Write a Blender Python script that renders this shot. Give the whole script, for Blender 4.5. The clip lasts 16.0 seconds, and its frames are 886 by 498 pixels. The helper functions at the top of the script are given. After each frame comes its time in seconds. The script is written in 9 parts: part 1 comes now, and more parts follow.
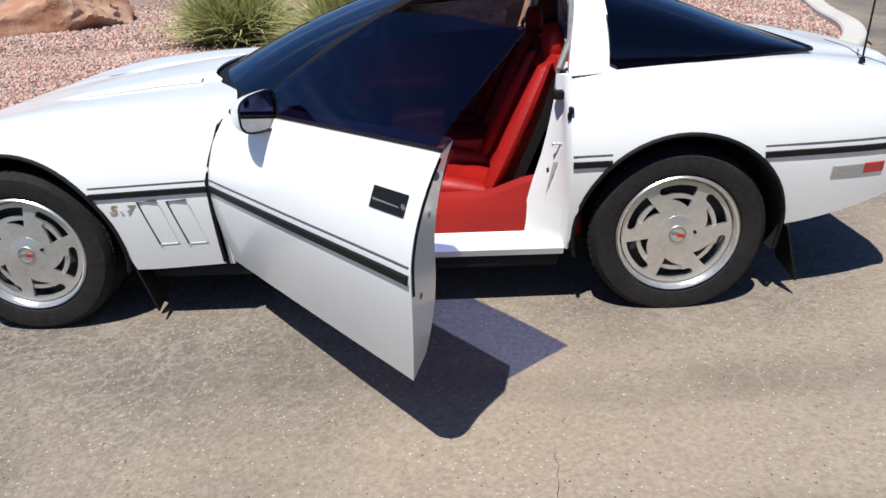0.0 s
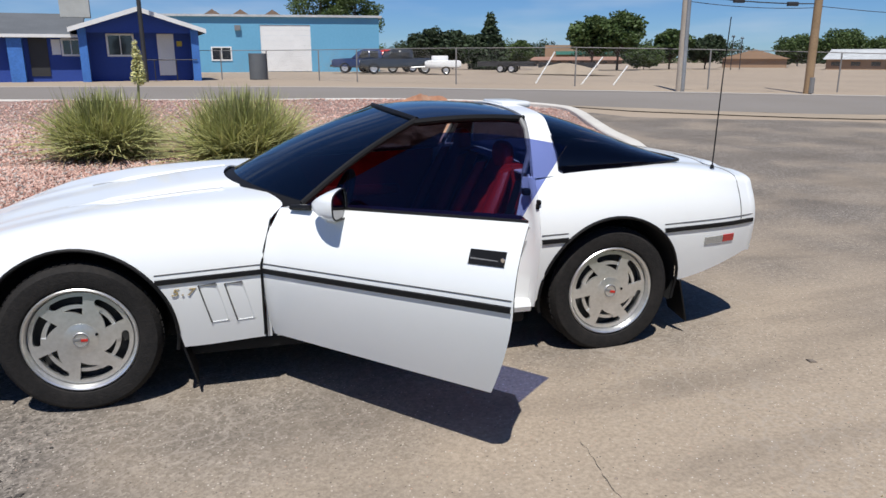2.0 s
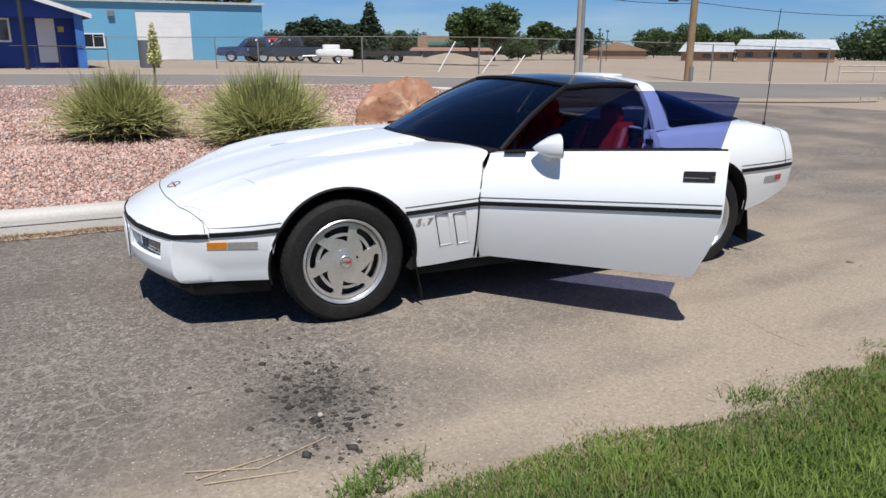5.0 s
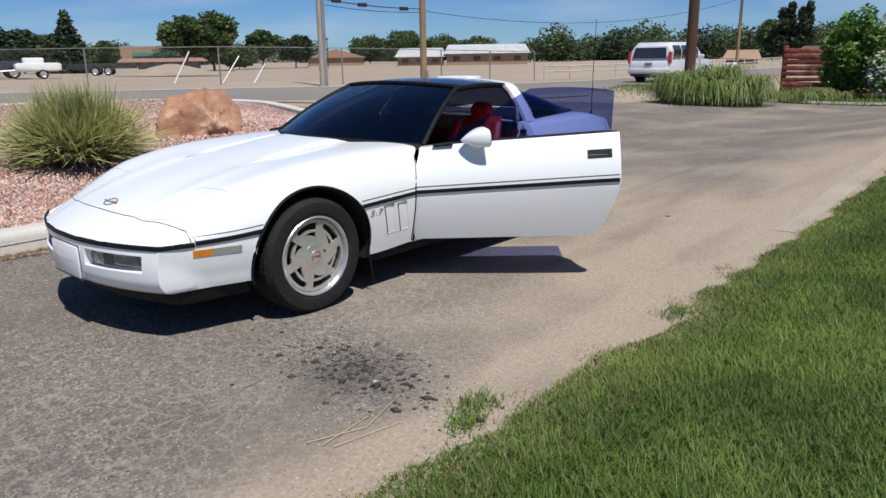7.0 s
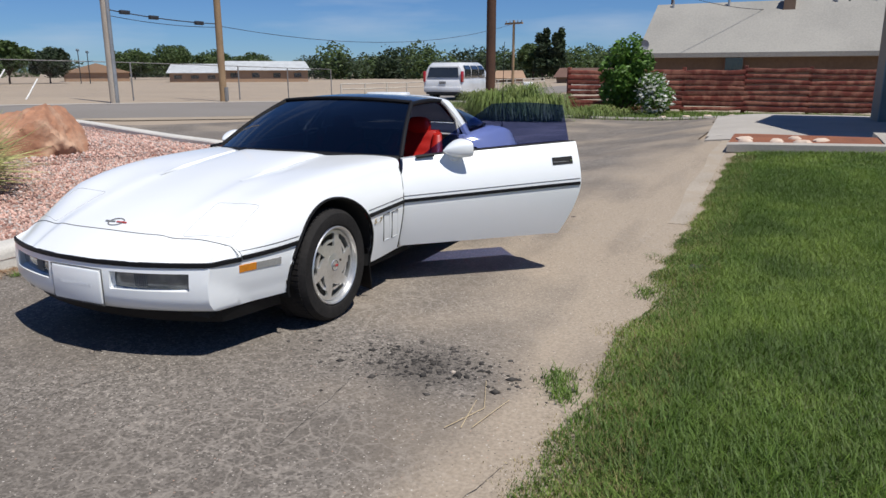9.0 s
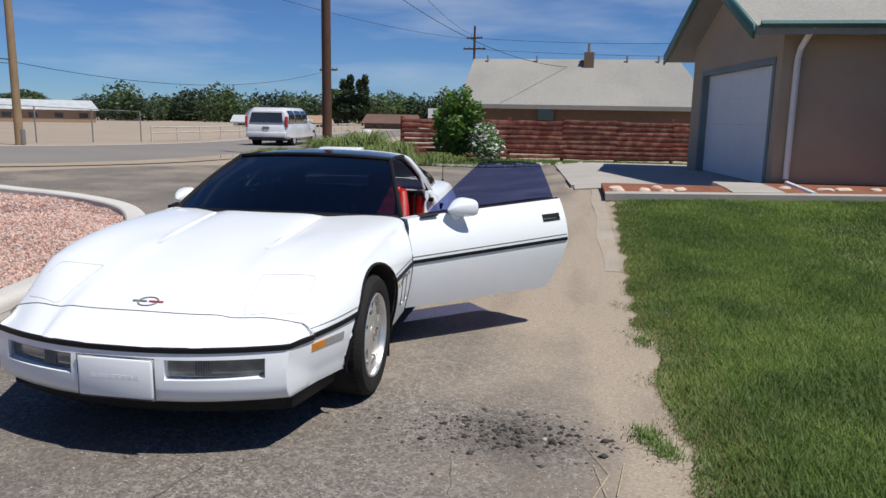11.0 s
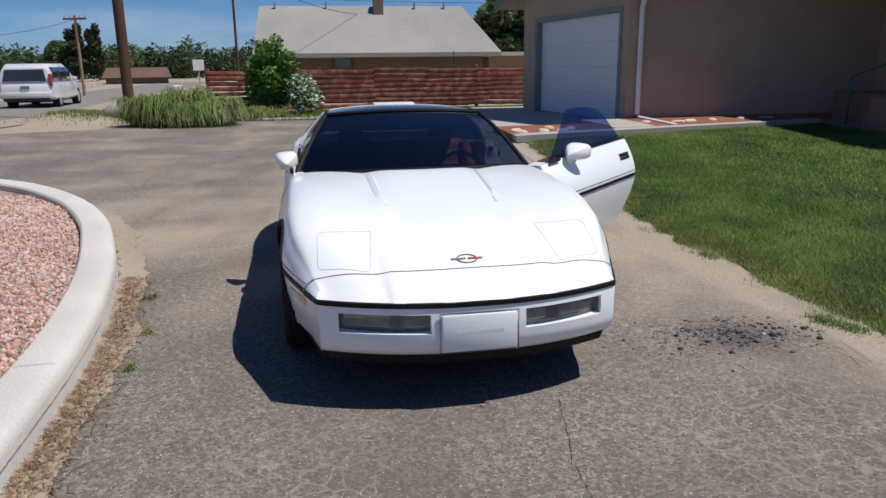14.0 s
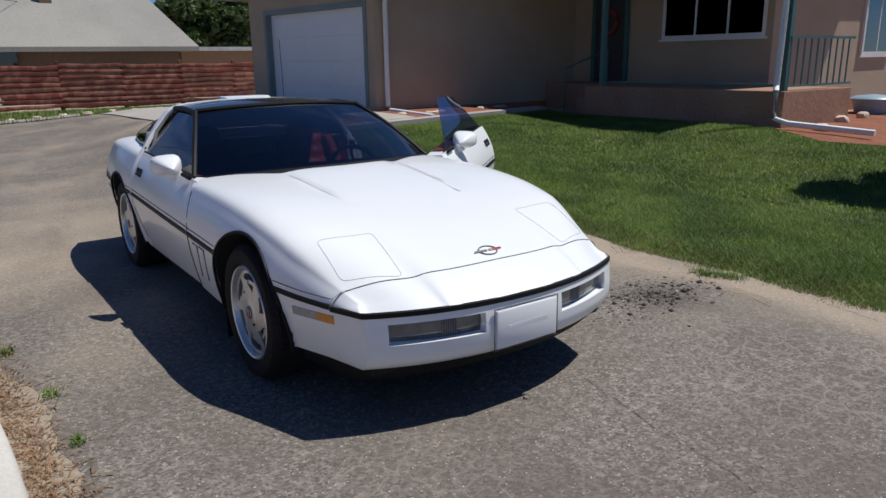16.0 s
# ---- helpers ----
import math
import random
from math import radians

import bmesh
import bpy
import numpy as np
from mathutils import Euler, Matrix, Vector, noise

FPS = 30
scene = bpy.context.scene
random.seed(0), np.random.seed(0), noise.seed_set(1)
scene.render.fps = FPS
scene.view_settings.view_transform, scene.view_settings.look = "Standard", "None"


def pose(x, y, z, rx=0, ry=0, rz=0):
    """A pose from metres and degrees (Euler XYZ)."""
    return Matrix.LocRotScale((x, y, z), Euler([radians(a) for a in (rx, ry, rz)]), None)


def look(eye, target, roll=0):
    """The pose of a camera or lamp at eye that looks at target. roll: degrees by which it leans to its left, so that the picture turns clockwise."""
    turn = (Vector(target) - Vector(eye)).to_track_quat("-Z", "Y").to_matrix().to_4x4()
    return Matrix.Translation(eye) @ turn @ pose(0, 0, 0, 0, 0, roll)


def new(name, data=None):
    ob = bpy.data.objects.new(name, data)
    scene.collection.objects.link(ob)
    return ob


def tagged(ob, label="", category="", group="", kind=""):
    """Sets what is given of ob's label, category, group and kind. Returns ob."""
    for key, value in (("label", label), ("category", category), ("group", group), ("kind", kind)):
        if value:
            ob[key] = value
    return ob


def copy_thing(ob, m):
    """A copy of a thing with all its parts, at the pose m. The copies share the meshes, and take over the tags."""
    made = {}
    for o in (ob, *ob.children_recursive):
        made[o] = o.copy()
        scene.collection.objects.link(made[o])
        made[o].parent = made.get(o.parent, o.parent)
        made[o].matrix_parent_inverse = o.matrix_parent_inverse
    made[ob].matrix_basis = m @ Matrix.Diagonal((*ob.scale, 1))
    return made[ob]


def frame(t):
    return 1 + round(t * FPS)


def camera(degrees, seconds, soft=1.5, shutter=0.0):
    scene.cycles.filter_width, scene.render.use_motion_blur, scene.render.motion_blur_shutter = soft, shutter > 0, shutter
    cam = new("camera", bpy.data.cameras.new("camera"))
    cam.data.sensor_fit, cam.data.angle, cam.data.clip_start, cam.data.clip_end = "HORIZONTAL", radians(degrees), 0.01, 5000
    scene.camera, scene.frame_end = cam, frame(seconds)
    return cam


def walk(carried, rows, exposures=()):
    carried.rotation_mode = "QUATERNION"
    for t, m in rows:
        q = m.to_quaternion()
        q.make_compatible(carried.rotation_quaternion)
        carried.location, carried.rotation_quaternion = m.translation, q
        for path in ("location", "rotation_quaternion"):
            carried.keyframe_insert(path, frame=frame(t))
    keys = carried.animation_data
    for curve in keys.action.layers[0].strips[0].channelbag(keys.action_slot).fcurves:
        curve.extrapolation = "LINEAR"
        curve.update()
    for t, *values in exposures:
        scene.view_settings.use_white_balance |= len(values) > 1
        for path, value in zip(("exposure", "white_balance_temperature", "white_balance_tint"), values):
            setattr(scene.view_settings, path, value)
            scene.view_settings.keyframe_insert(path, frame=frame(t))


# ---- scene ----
cam = camera(63.0, 16.0)
PATH = [
    (0, (1.65, -3.345, 1.367), (1.595, -1.51, 0.574), -2.5),
    (0.5, (1.491, -3.571, 1.402), (1.721, -1.703, 0.725), -1.3),
    (1, (1.272, -3.787, 1.424), (1.504, -1.894, 0.823), -1.9),
    (1.5, (0.987, -3.865, 1.447), (1.33, -1.979, 0.877), -2.0),
    (2, (0.708, -3.988, 1.46), (1.222, -2.124, 0.95), -0.1),
    (2.5, (0.437, -4.142, 1.423), (0.94, -2.296, 0.842), -1.4),
    (3, (0.102, -4.171, 1.402), (0.698, -2.341, 0.857), -2.1),
    (3.5, (-0.218, -4.255, 1.4), (0.488, -2.455, 0.887), -0.6),
    (3.7, (-0.345, -4.299, 1.382), (0.323, -2.497, 0.826), -1.5),
    (5.8, (-1.585, -4.301, 1.387), (-0.452, -2.726, 0.902), -0.8),
    (6, (-1.721, -4.245, 1.369), (-0.479, -2.755, 0.881), -2.1),
    (6.5, (-2.054, -4.084, 1.422), (-0.722, -2.664, 0.965), 0.9),
    (7, (-2.354, -4.018, 1.39), (-0.94, -2.702, 0.873), -0.9),
    (7.5, (-2.589, -3.792, 1.419), (-1.121, -2.5, 0.997), -0.2),
    (8, (-2.857, -3.573, 1.429), (-1.233, -2.492, 0.99), 0.6),
    (8.5, (-3.122, -3.414, 1.425), (-1.501, -2.376, 0.881), -1.1),
    (9, (-3.342, -3.127, 1.399), (-1.586, -2.297, 0.922), -0.1),
    (9.5, (-3.43, -2.794, 1.391), (-1.605, -2.08, 0.991), -1.7),
    (9.7, (-3.453, -2.64, 1.37), (-1.601, -1.968, 1.026), -2.5),
    (11.8, (-3.849, -1.282, 1.535), (-1.888, -1.175, 1.158), 0.5),
    (12, (-3.917, -1.109, 1.517), (-1.951, -1.05, 1.153), -0.8),
    (12.5, (-4.01, -0.649, 1.526), (-2.054, -0.64, 1.109), 0.3),
    (13, (-4.005, -0.174, 1.532), (-2.052, -0.133, 1.099), -2.2),
    (13.5, (-4.028, 0.239, 1.494), (-2.096, 0.068, 1.006), -1.5),
    (14, (-3.925, 0.685, 1.513), (-2.016, 0.344, 1.023), -0.7),
    (14.5, (-3.763, 1.082, 1.508), (-1.891, 0.562, 1.031), -1.6),
    (15, (-3.577, 1.473, 1.447), (-1.833, 0.648, 0.919), 0.2),
    (15.5, (-3.327, 1.737, 1.425), (-1.652, 0.772, 0.914), -5.0),
    (16, (-3.183, 1.972, 1.475), (-1.599, 0.861, 0.966), -0.8),
]
walk(cam, [(t, look(eye, target, roll)) for t, eye, target, roll in PATH],
     exposures=[(0, 0.33), (1, 0.19), (3.5, 0.23), (7, 0.16), (9, 0.13), (12.5, 0.09), (14.5, 0.01), (16, -0.05)])

# ---- light ----
SUN_TO = Vector((-0.18, -0.46, 1.0)).normalized()
world = bpy.data.worlds.new("world")
scene.world = world
world.use_nodes = True
wn, wl = world.node_tree.nodes, world.node_tree.links
wn.clear()
sky = wn.new("ShaderNodeTexSky")
sky.sky_type, sky.sun_disc = "NISHITA", False
sky.sun_elevation = math.asin(SUN_TO.z)
sky.sun_rotation = math.atan2(SUN_TO.x, SUN_TO.y)
sky.altitude, sky.air_density, sky.dust_density, sky.ozone_density = 1400, 1.0, 0.0, 4.0
# thin fair-weather cloud streaks over the sky
wtc = wn.new("ShaderNodeTexCoord")
wmap = wn.new("ShaderNodeMapping")
wmap.inputs["Scale"].default_value = (2.2, 2.2, 13.0)
wnoise = wn.new("ShaderNodeTexNoise")
wnoise.inputs["Scale"].default_value, wnoise.inputs["Detail"].default_value = 1.7, 7
wramp = wn.new("ShaderNodeValToRGB")
wramp.color_ramp.elements[0].position, wramp.color_ramp.elements[1].position = 0.50, 0.82
wramp.color_ramp.elements[1].color = (0.48, 0.48, 0.48, 1)
wmix = wn.new("ShaderNodeMixRGB")
wmix.inputs["Color2"].default_value = (10.5, 11.6, 13.2, 1)
wbg = wn.new("ShaderNodeBackground")
wbg.inputs["Strength"].default_value = 0.051
wout = wn.new("ShaderNodeOutputWorld")
wl.new(wtc.outputs["Generated"], wmap.inputs["Vector"])
wl.new(wmap.outputs["Vector"], wnoise.inputs["Vector"])
wl.new(wnoise.outputs["Fac"], wramp.inputs["Fac"])
# the streaks lie low over the horizon and thin out upwards
wsep, wlow, wfade = wn.new("ShaderNodeSeparateXYZ"), wn.new("ShaderNodeMapRange"), wn.new("ShaderNodeMath")
wlow.inputs["From Min"].default_value, wlow.inputs["From Max"].default_value = 0.62, 0.30
wfade.operation = "MULTIPLY"
wl.new(wtc.outputs["Generated"], wsep.inputs["Vector"])
wl.new(wsep.outputs["Z"], wlow.inputs["Value"])
wl.new(wlow.outputs["Result"], wfade.inputs[1])
wl.new(wramp.outputs["Color"], wfade.inputs[0])
wl.new(wfade.outputs["Value"], wmix.inputs["Fac"])
wtint = wn.new("ShaderNodeMixRGB")
wtint.blend_type = "MULTIPLY"
wtint.inputs["Fac"].default_value = 1.0
wtint.inputs["Color2"].default_value = (0.68, 0.99, 1.46, 1)
wl.new(sky.outputs["Color"], wtint.inputs["Color1"])
wl.new(wmix.outputs["Color"], wbg.inputs["Color"])
wl.new(wtint.outputs["Color"], wmix.inputs["Color1"])
wl.new(wbg.outputs["Background"], wout.inputs["Surface"])
sun = new("sun", bpy.data.lights.new("sun", "SUN"))
sun.data.energy, sun.data.angle, sun.data.color = 4.55, radians(0.53), (1.0, 0.97, 0.92)
sun.matrix_world = look((0, 0, 0), -SUN_TO)

# ---- materials ----
MATS = {}


def material(name, color, rough=0.6, metal=0.0, color2=None, grain=40.0, blotch=1.2, amount=0.5, bump=0.0, bump_scale=None,
             coat=0.0, spec=0.5, random=0.0, transmission=0.0, color3=None, spots=0.0, leaf=0.0):
    """A node material: two scales of noise between color and color2, bump, and a change of brightness from piece to piece."""
    if name in MATS:
        return MATS[name]
    m = bpy.data.materials.new(name)
    m.use_nodes = True
    n, l = m.node_tree.nodes, m.node_tree.links
    b = n["Principled BSDF"]
    b.inputs["Roughness"].default_value, b.inputs["Metallic"].default_value = rough, metal
    b.inputs["Coat Weight"].default_value, b.inputs["Specular IOR Level"].default_value = coat, spec
    b.inputs["Coat Roughness"].default_value = 0.04
    b.inputs["Transmission Weight"].default_value = transmission
    tc = n.new("ShaderNodeTexCoord")
    c2 = color2 or tuple(v * 0.72 for v in color)
    fine, wide = n.new("ShaderNodeTexNoise"), n.new("ShaderNodeTexNoise")
    fine.inputs["Scale"].default_value, fine.inputs["Detail"].default_value = grain, 6
    wide.inputs["Scale"].default_value, wide.inputs["Detail"].default_value = blotch, 4
    l.new(tc.outputs["Object"], fine.inputs["Vector"])
    l.new(tc.outputs["Object"], wide.inputs["Vector"])
    add = n.new("ShaderNodeMath")
    add.operation = "ADD"
    l.new(fine.outputs["Fac"], add.inputs[0])
    l.new(wide.outputs["Fac"], add.inputs[1])
    rng = n.new("ShaderNodeMapRange")
    rng.inputs["From Min"].default_value, rng.inputs["From Max"].default_value = 1.0 - 0.5 * amount, 1.0 + 0.5 * amount
    l.new(add.outputs["Value"], rng.inputs["Value"])
    mix = n.new("ShaderNodeMixRGB")
    mix.inputs["Color1"].default_value, mix.inputs["Color2"].default_value = (*color, 1), (*c2, 1)
    l.new(rng.outputs["Result"], mix.inputs["Fac"])
    out = mix.outputs["Color"]
    if color3:
        sp = n.new("ShaderNodeTexNoise")
        sp.inputs["Scale"].default_value, sp.inputs["Detail"].default_value = spots or 0.35, 7
        l.new(tc.outputs["Object"], sp.inputs["Vector"])
        ramp = n.new("ShaderNodeValToRGB")
        ramp.color_ramp.elements[0].position, ramp.color_ramp.elements[1].position = 0.46, 0.62
        l.new(sp.outputs["Fac"], ramp.inputs["Fac"])
        mix3 = n.new("ShaderNodeMixRGB")
        mix3.inputs["Color2"].default_value = (*color3, 1)
        l.new(ramp.outputs["Color"], mix3.inputs["Fac"])
        l.new(out, mix3.inputs["Color1"])
        out = mix3.outputs["Color"]
    if random:
        source = n.new("ShaderNodeNewGeometry") if leaf else n.new("ShaderNodeObjectInfo")
        hsv = n.new("ShaderNodeHueSaturation")
        r2 = n.new("ShaderNodeMapRange")
        r2.inputs["To Min"].default_value, r2.inputs["To Max"].default_value = 1 - random, 1 + random
        l.new(source.outputs["Random Per Island" if leaf else "Random"], r2.inputs["Value"])
        l.new(r2.outputs["Result"], hsv.inputs["Value"])
        l.new(out, hsv.inputs["Color"])
        out = hsv.outputs["Color"]
    l.new(out, b.inputs["Base Color"])
    if bump:
        bt = n.new("ShaderNodeTexNoise")
        bt.inputs["Scale"].default_value, bt.inputs["Detail"].default_value = bump_scale or grain, 8
        l.new(tc.outputs["Object"], bt.inputs["Vector"])
        bp = n.new("ShaderNodeBump")
        bp.inputs["Strength"].default_value, bp.inputs["Distance"].default_value = min(1.0, bump), 0.02
        l.new(bt.outputs["Fac"], bp.inputs["Height"])
        l.new(bp.outputs["Normal"], b.inputs["Normal"])
    if leaf:
        b.inputs["Subsurface Weight"].default_value = 0.0
        tr, ms = n.new("ShaderNodeBsdfTranslucent"), n.new("ShaderNodeMixShader")
        ms.inputs["Fac"].default_value = leaf
        l.new(out, tr.inputs["Color"])
        l.new(b.outputs["BSDF"], ms.inputs[1])
        l.new(tr.outputs["BSDF"], ms.inputs[2])
        l.new(ms.outputs["Shader"], n["Material Output"].inputs["Surface"])
    MATS[name] = m
    return m


def tinted_glass(name, color, rough=0.0, low=0.035):
    """Dark window film: a coloured see-through pane with a glossy face."""
    m = bpy.data.materials.new(name)
    m.use_nodes = True
    n, l = m.node_tree.nodes, m.node_tree.links
    n.remove(n["Principled BSDF"])
    tr, gl, fr, ms = (n.new(k) for k in ("ShaderNodeBsdfTransparent", "ShaderNodeBsdfGlossy", "ShaderNodeLayerWeight", "ShaderNodeMixShader"))
    tr.inputs["Color"].default_value = (*color, 1)
    gl.inputs["Roughness"].default_value = max(rough, 0.01)
    po, mr = n.new("ShaderNodeMath"), n.new("ShaderNodeMapRange")
    po.operation, po.inputs[1].default_value = "POWER", 4.0
    mr.inputs["To Min"].default_value, mr.inputs["To Max"].default_value = low, 0.9
    l.new(fr.outputs["Facing"], po.inputs[0])
    l.new(po.outputs["Value"], mr.inputs["Value"])
    l.new(mr.outputs["Result"], ms.inputs["Fac"])
    l.new(tr.outputs["BSDF"], ms.inputs[1])
    l.new(gl.outputs["BSDF"], ms.inputs[2])
    l.new(ms.outputs["Shader"], n["Material Output"].inputs["Surface"])
    return m


WHITE = material("white_car_paint", (0.83, 0.85, 0.85), 0.30, coat=0.5, color2=(0.80, 0.825, 0.825), grain=9, blotch=1.0, amount=1.2)
BLACK = material("black_rubber", (0.011, 0.011, 0.012), 0.55, spec=0.2, grain=60, blotch=5)
GLOSSBLACK = material("gloss_black_panel", (0.006, 0.007, 0.012), 0.10, coat=0.2, spec=0.4, grain=20)
SEAM = material("seam_dark", (0.10, 0.10, 0.10), 0.8)
UNDER = material("underbody_black", (0.012, 0.012, 0.012), 0.9)
TYRE = material("tyre_rubber", (0.014, 0.0135, 0.0135), 0.8, spec=0.2, color2=(0.024, 0.022, 0.021), grain=50, blotch=7, bump=0.25, bump_scale=120)
ALLOY = material("brushed_alloy", (0.74, 0.74, 0.73), 0.34, metal=0.8, color2=(0.62, 0.62, 0.60), grain=60, blotch=9)
ALLOYDARK = material("alloy_pocket", (0.03, 0.03, 0.03), 0.6, grain=60)
CHROME = material("chrome", (0.8, 0.8, 0.8), 0.08, metal=1.0)
RED = material("red_leather", (0.44, 0.016, 0.011), 0.40, color2=(0.33, 0.010, 0.008), grain=70, blotch=4, bump=0.2, bump_scale=160)
REDCARPET = material("red_carpet", (0.42, 0.014, 0.009), 0.95, color2=(0.30, 0.009, 0.007), grain=220, blotch=5, bump=0.5, bump_scale=400)
REDPAINT = material("red_enamel", (0.55, 0.03, 0.02), 0.3)
AMBER = material("amber_lens", (0.75, 0.27, 0.02), 0.2, coat=0.6)
REDLENS = material("red_lens", (0.45, 0.02, 0.02), 0.2, coat=0.6)
CLEARLENS = material("clear_lens", (0.36, 0.36, 0.34), 0.15, coat=0.8, grain=90)
FOGLENS = material("fog_lens", (0.11, 0.115, 0.11), 0.18, coat=1.0, color2=(0.20, 0.20, 0.19), grain=18)
GOLD = material("gold_lettering", (0.44, 0.33, 0.15), 0.45, metal=0.2)
PALEGAP = material("pale_gap", (0.42, 0.42, 0.42), 0.7)
MIRROR = material("mirror_silver", (0.24, 0.24, 0.26), 0.03, metal=1.0)
LINER = material("dark_red_cloth", (0.09, 0.014, 0.012), 0.9, grain=90)
LITTER = material("brown_litter", (0.30, 0.18, 0.095), 0.9, color2=(0.16, 0.095, 0.055), grain=12, random=0.4, leaf=0.1)
GREYTRIM = material("grey_trim", (0.22, 0.22, 0.22), 0.5)
GLASS = tinted_glass("smoked_glass", (0.45, 0.50, 0.74))
SCREEN = tinted_glass("windshield_glass", (0.30, 0.33, 0.37), low=0.085)
GLASSDARK = tinted_glass("dark_smoked_glass", (0.20, 0.21, 0.27), low=0.05)
WINDOW = material("window_pane", (0.03, 0.035, 0.04), 0.06, coat=1.0)



def worn_asphalt():
    """Old asphalt: pale and dark stones in a grey binder, fine cracks, and sand drifted over it towards the lawn and the drive's end."""
    m = bpy.data.materials.new("drive_asphalt")
    m.use_nodes = True
    n, l = m.node_tree.nodes, m.node_tree.links
    b = n["Principled BSDF"]
    b.inputs["Roughness"].default_value = 0.92
    b.inputs["Specular IOR Level"].default_value = 0.3
    tc = n.new("ShaderNodeTexCoord")

    def tex(kind, scale, detail=4, **kw):
        t = n.new(kind)
        t.inputs["Scale"].default_value = scale
        if kind == "ShaderNodeTexNoise":
            t.inputs["Detail"].default_value = detail
        for k, v in kw.items():
            if k == "feature":
                t.feature = v
        l.new(tc.outputs["Object"], t.inputs["Vector"])
        return t

    def ramp_of(sock, p0, p1, c0=(0, 0, 0, 1), c1=(1, 1, 1, 1)):
        r = n.new("ShaderNodeValToRGB")
        r.color_ramp.elements[0].position, r.color_ramp.elements[1].position = p0, p1
        r.color_ramp.elements[0].color, r.color_ramp.elements[1].color = c0, c1
        l.new(sock, r.inputs["Fac"])
        return r.outputs["Color"]

    def mixed(fac, a, c, kind="MIX"):
        x = n.new("ShaderNodeMixRGB")
        x.blend_type = kind
        for sock, val in ((x.inputs["Fac"], fac), (x.inputs["Color1"], a), (x.inputs["Color2"], c)):
            if isinstance(val, (int, float)):
                sock.default_value = val
            elif isinstance(val, tuple):
                sock.default_value = val
            else:
                l.new(val, sock)
        return x.outputs["Color"]

    cells = tex("ShaderNodeTexVoronoi", 95)
    stones = ramp_of(cells.outputs["Color"], 0.12, 0.92, (0.045, 0.040, 0.036, 1), (0.46, 0.41, 0.355, 1))
    grey = mixed(0.36, stones, (0.176, 0.152, 0.127, 1))
    lump = tex("ShaderNodeTexNoise", 26, 5)
    grey = mixed(ramp_of(lump.outputs["Fac"], 0.40, 0.62, (0.55, 0.55, 0.55, 1), (0, 0, 0, 1)), grey, (0.098, 0.086, 0.073, 1))
    tone = tex("ShaderNodeTexNoise", 1.1, 6)
    grey = mixed(ramp_of(tone.outputs["Fac"], 0.38, 0.72, (0, 0, 0, 1), (0.8, 0.8, 0.8, 1)), grey, (0.126, 0.108, 0.090, 1))
    # sand
    sep = n.new("ShaderNodeSeparateXYZ")
    l.new(tc.outputs["Object"], sep.inputs["Vector"])
    gx = n.new("ShaderNodeMapRange")
    gx.inputs["From Min"].default_value, gx.inputs["From Max"].default_value = -1.6, 3.2
    gx.inputs["To Min"].default_value, gx.inputs["To Max"].default_value = -0.25, 0.17
    l.new(sep.outputs["X"], gx.inputs["Value"])
    gy = n.new("ShaderNodeMapRange")
    gy.inputs["From Min"].default_value, gy.inputs["From Max"].default_value = -0.9, -2.2
    gy.inputs["To Min"].default_value, gy.inputs["To Max"].default_value = 0.0, 0.30
    l.new(sep.outputs["Y"], gy.inputs["Value"])
    far = n.new("ShaderNodeMapRange")
    far.inputs["From Min"].default_value, far.inputs["From Max"].default_value = 3.4, 7.0
    far.inputs["To Min"].default_value, far.inputs["To Max"].default_value = 0.0, -0.20
    l.new(sep.outputs["X"], far.inputs["Value"])
    s0 = n.new("ShaderNodeMath")
    l.new(gx.outputs["Result"], s0.inputs[0])
    l.new(far.outputs["Result"], s0.inputs[1])
    drift = tex("ShaderNodeTexNoise", 0.75, 8)
    s1, s2 = n.new("ShaderNodeMath"), n.new("ShaderNodeMath")
    l.new(s0.outputs["Value"], s1.inputs[0])
    l.new(gy.outputs["Result"], s1.inputs[1])
    verge, s3 = n.new("ShaderNodeMapRange"), n.new("ShaderNodeMath")
    verge.inputs["From Min"].default_value, verge.inputs["From Max"].default_value = -1.95, -2.40
    verge.inputs["To Min"].default_value, verge.inputs["To Max"].default_value = 0.0, 0.42
    l.new(sep.outputs["Y"], verge.inputs["Value"])
    l.new(s1.outputs["Value"], s3.inputs[0])
    l.new(verge.outputs["Result"], s3.inputs[1])
    l.new(s3.outputs["Value"], s2.inputs[0])
    l.new(drift.outputs["Fac"], s2.inputs[1])
    sandfac = ramp_of(s2.outputs["Value"], 0.42, 0.78, (0, 0, 0, 1), (0.84, 0.84, 0.84, 1))
    fine = tex("ShaderNodeTexNoise", 60, 6)
    sand = mixed(ramp_of(fine.outputs["Fac"], 0.3, 0.7), (0.29, 0.235, 0.175, 1), (0.43, 0.355, 0.27, 1))
    col = mixed(sandfac, grey, sand)
    # dark worn streaks along the drive
    long = n.new("ShaderNodeMapping")
    long.inputs["Scale"].default_value = (0.30, 1.15, 1.0)
    long.inputs["Rotation"].default_value = (0, 0, 0.25)
    l.new(tc.outputs["Object"], long.inputs["Vector"])
    streak = tex("ShaderNodeTexNoise", 1.9, 10)
    l.new(long.outputs["Vector"], streak.inputs["Vector"])
    col = mixed(ramp_of(streak.outputs["Fac"], 0.52, 0.72, (0, 0, 0, 1), (0.45, 0.45, 0.45, 1)), col, (0.105, 0.090, 0.076, 1))
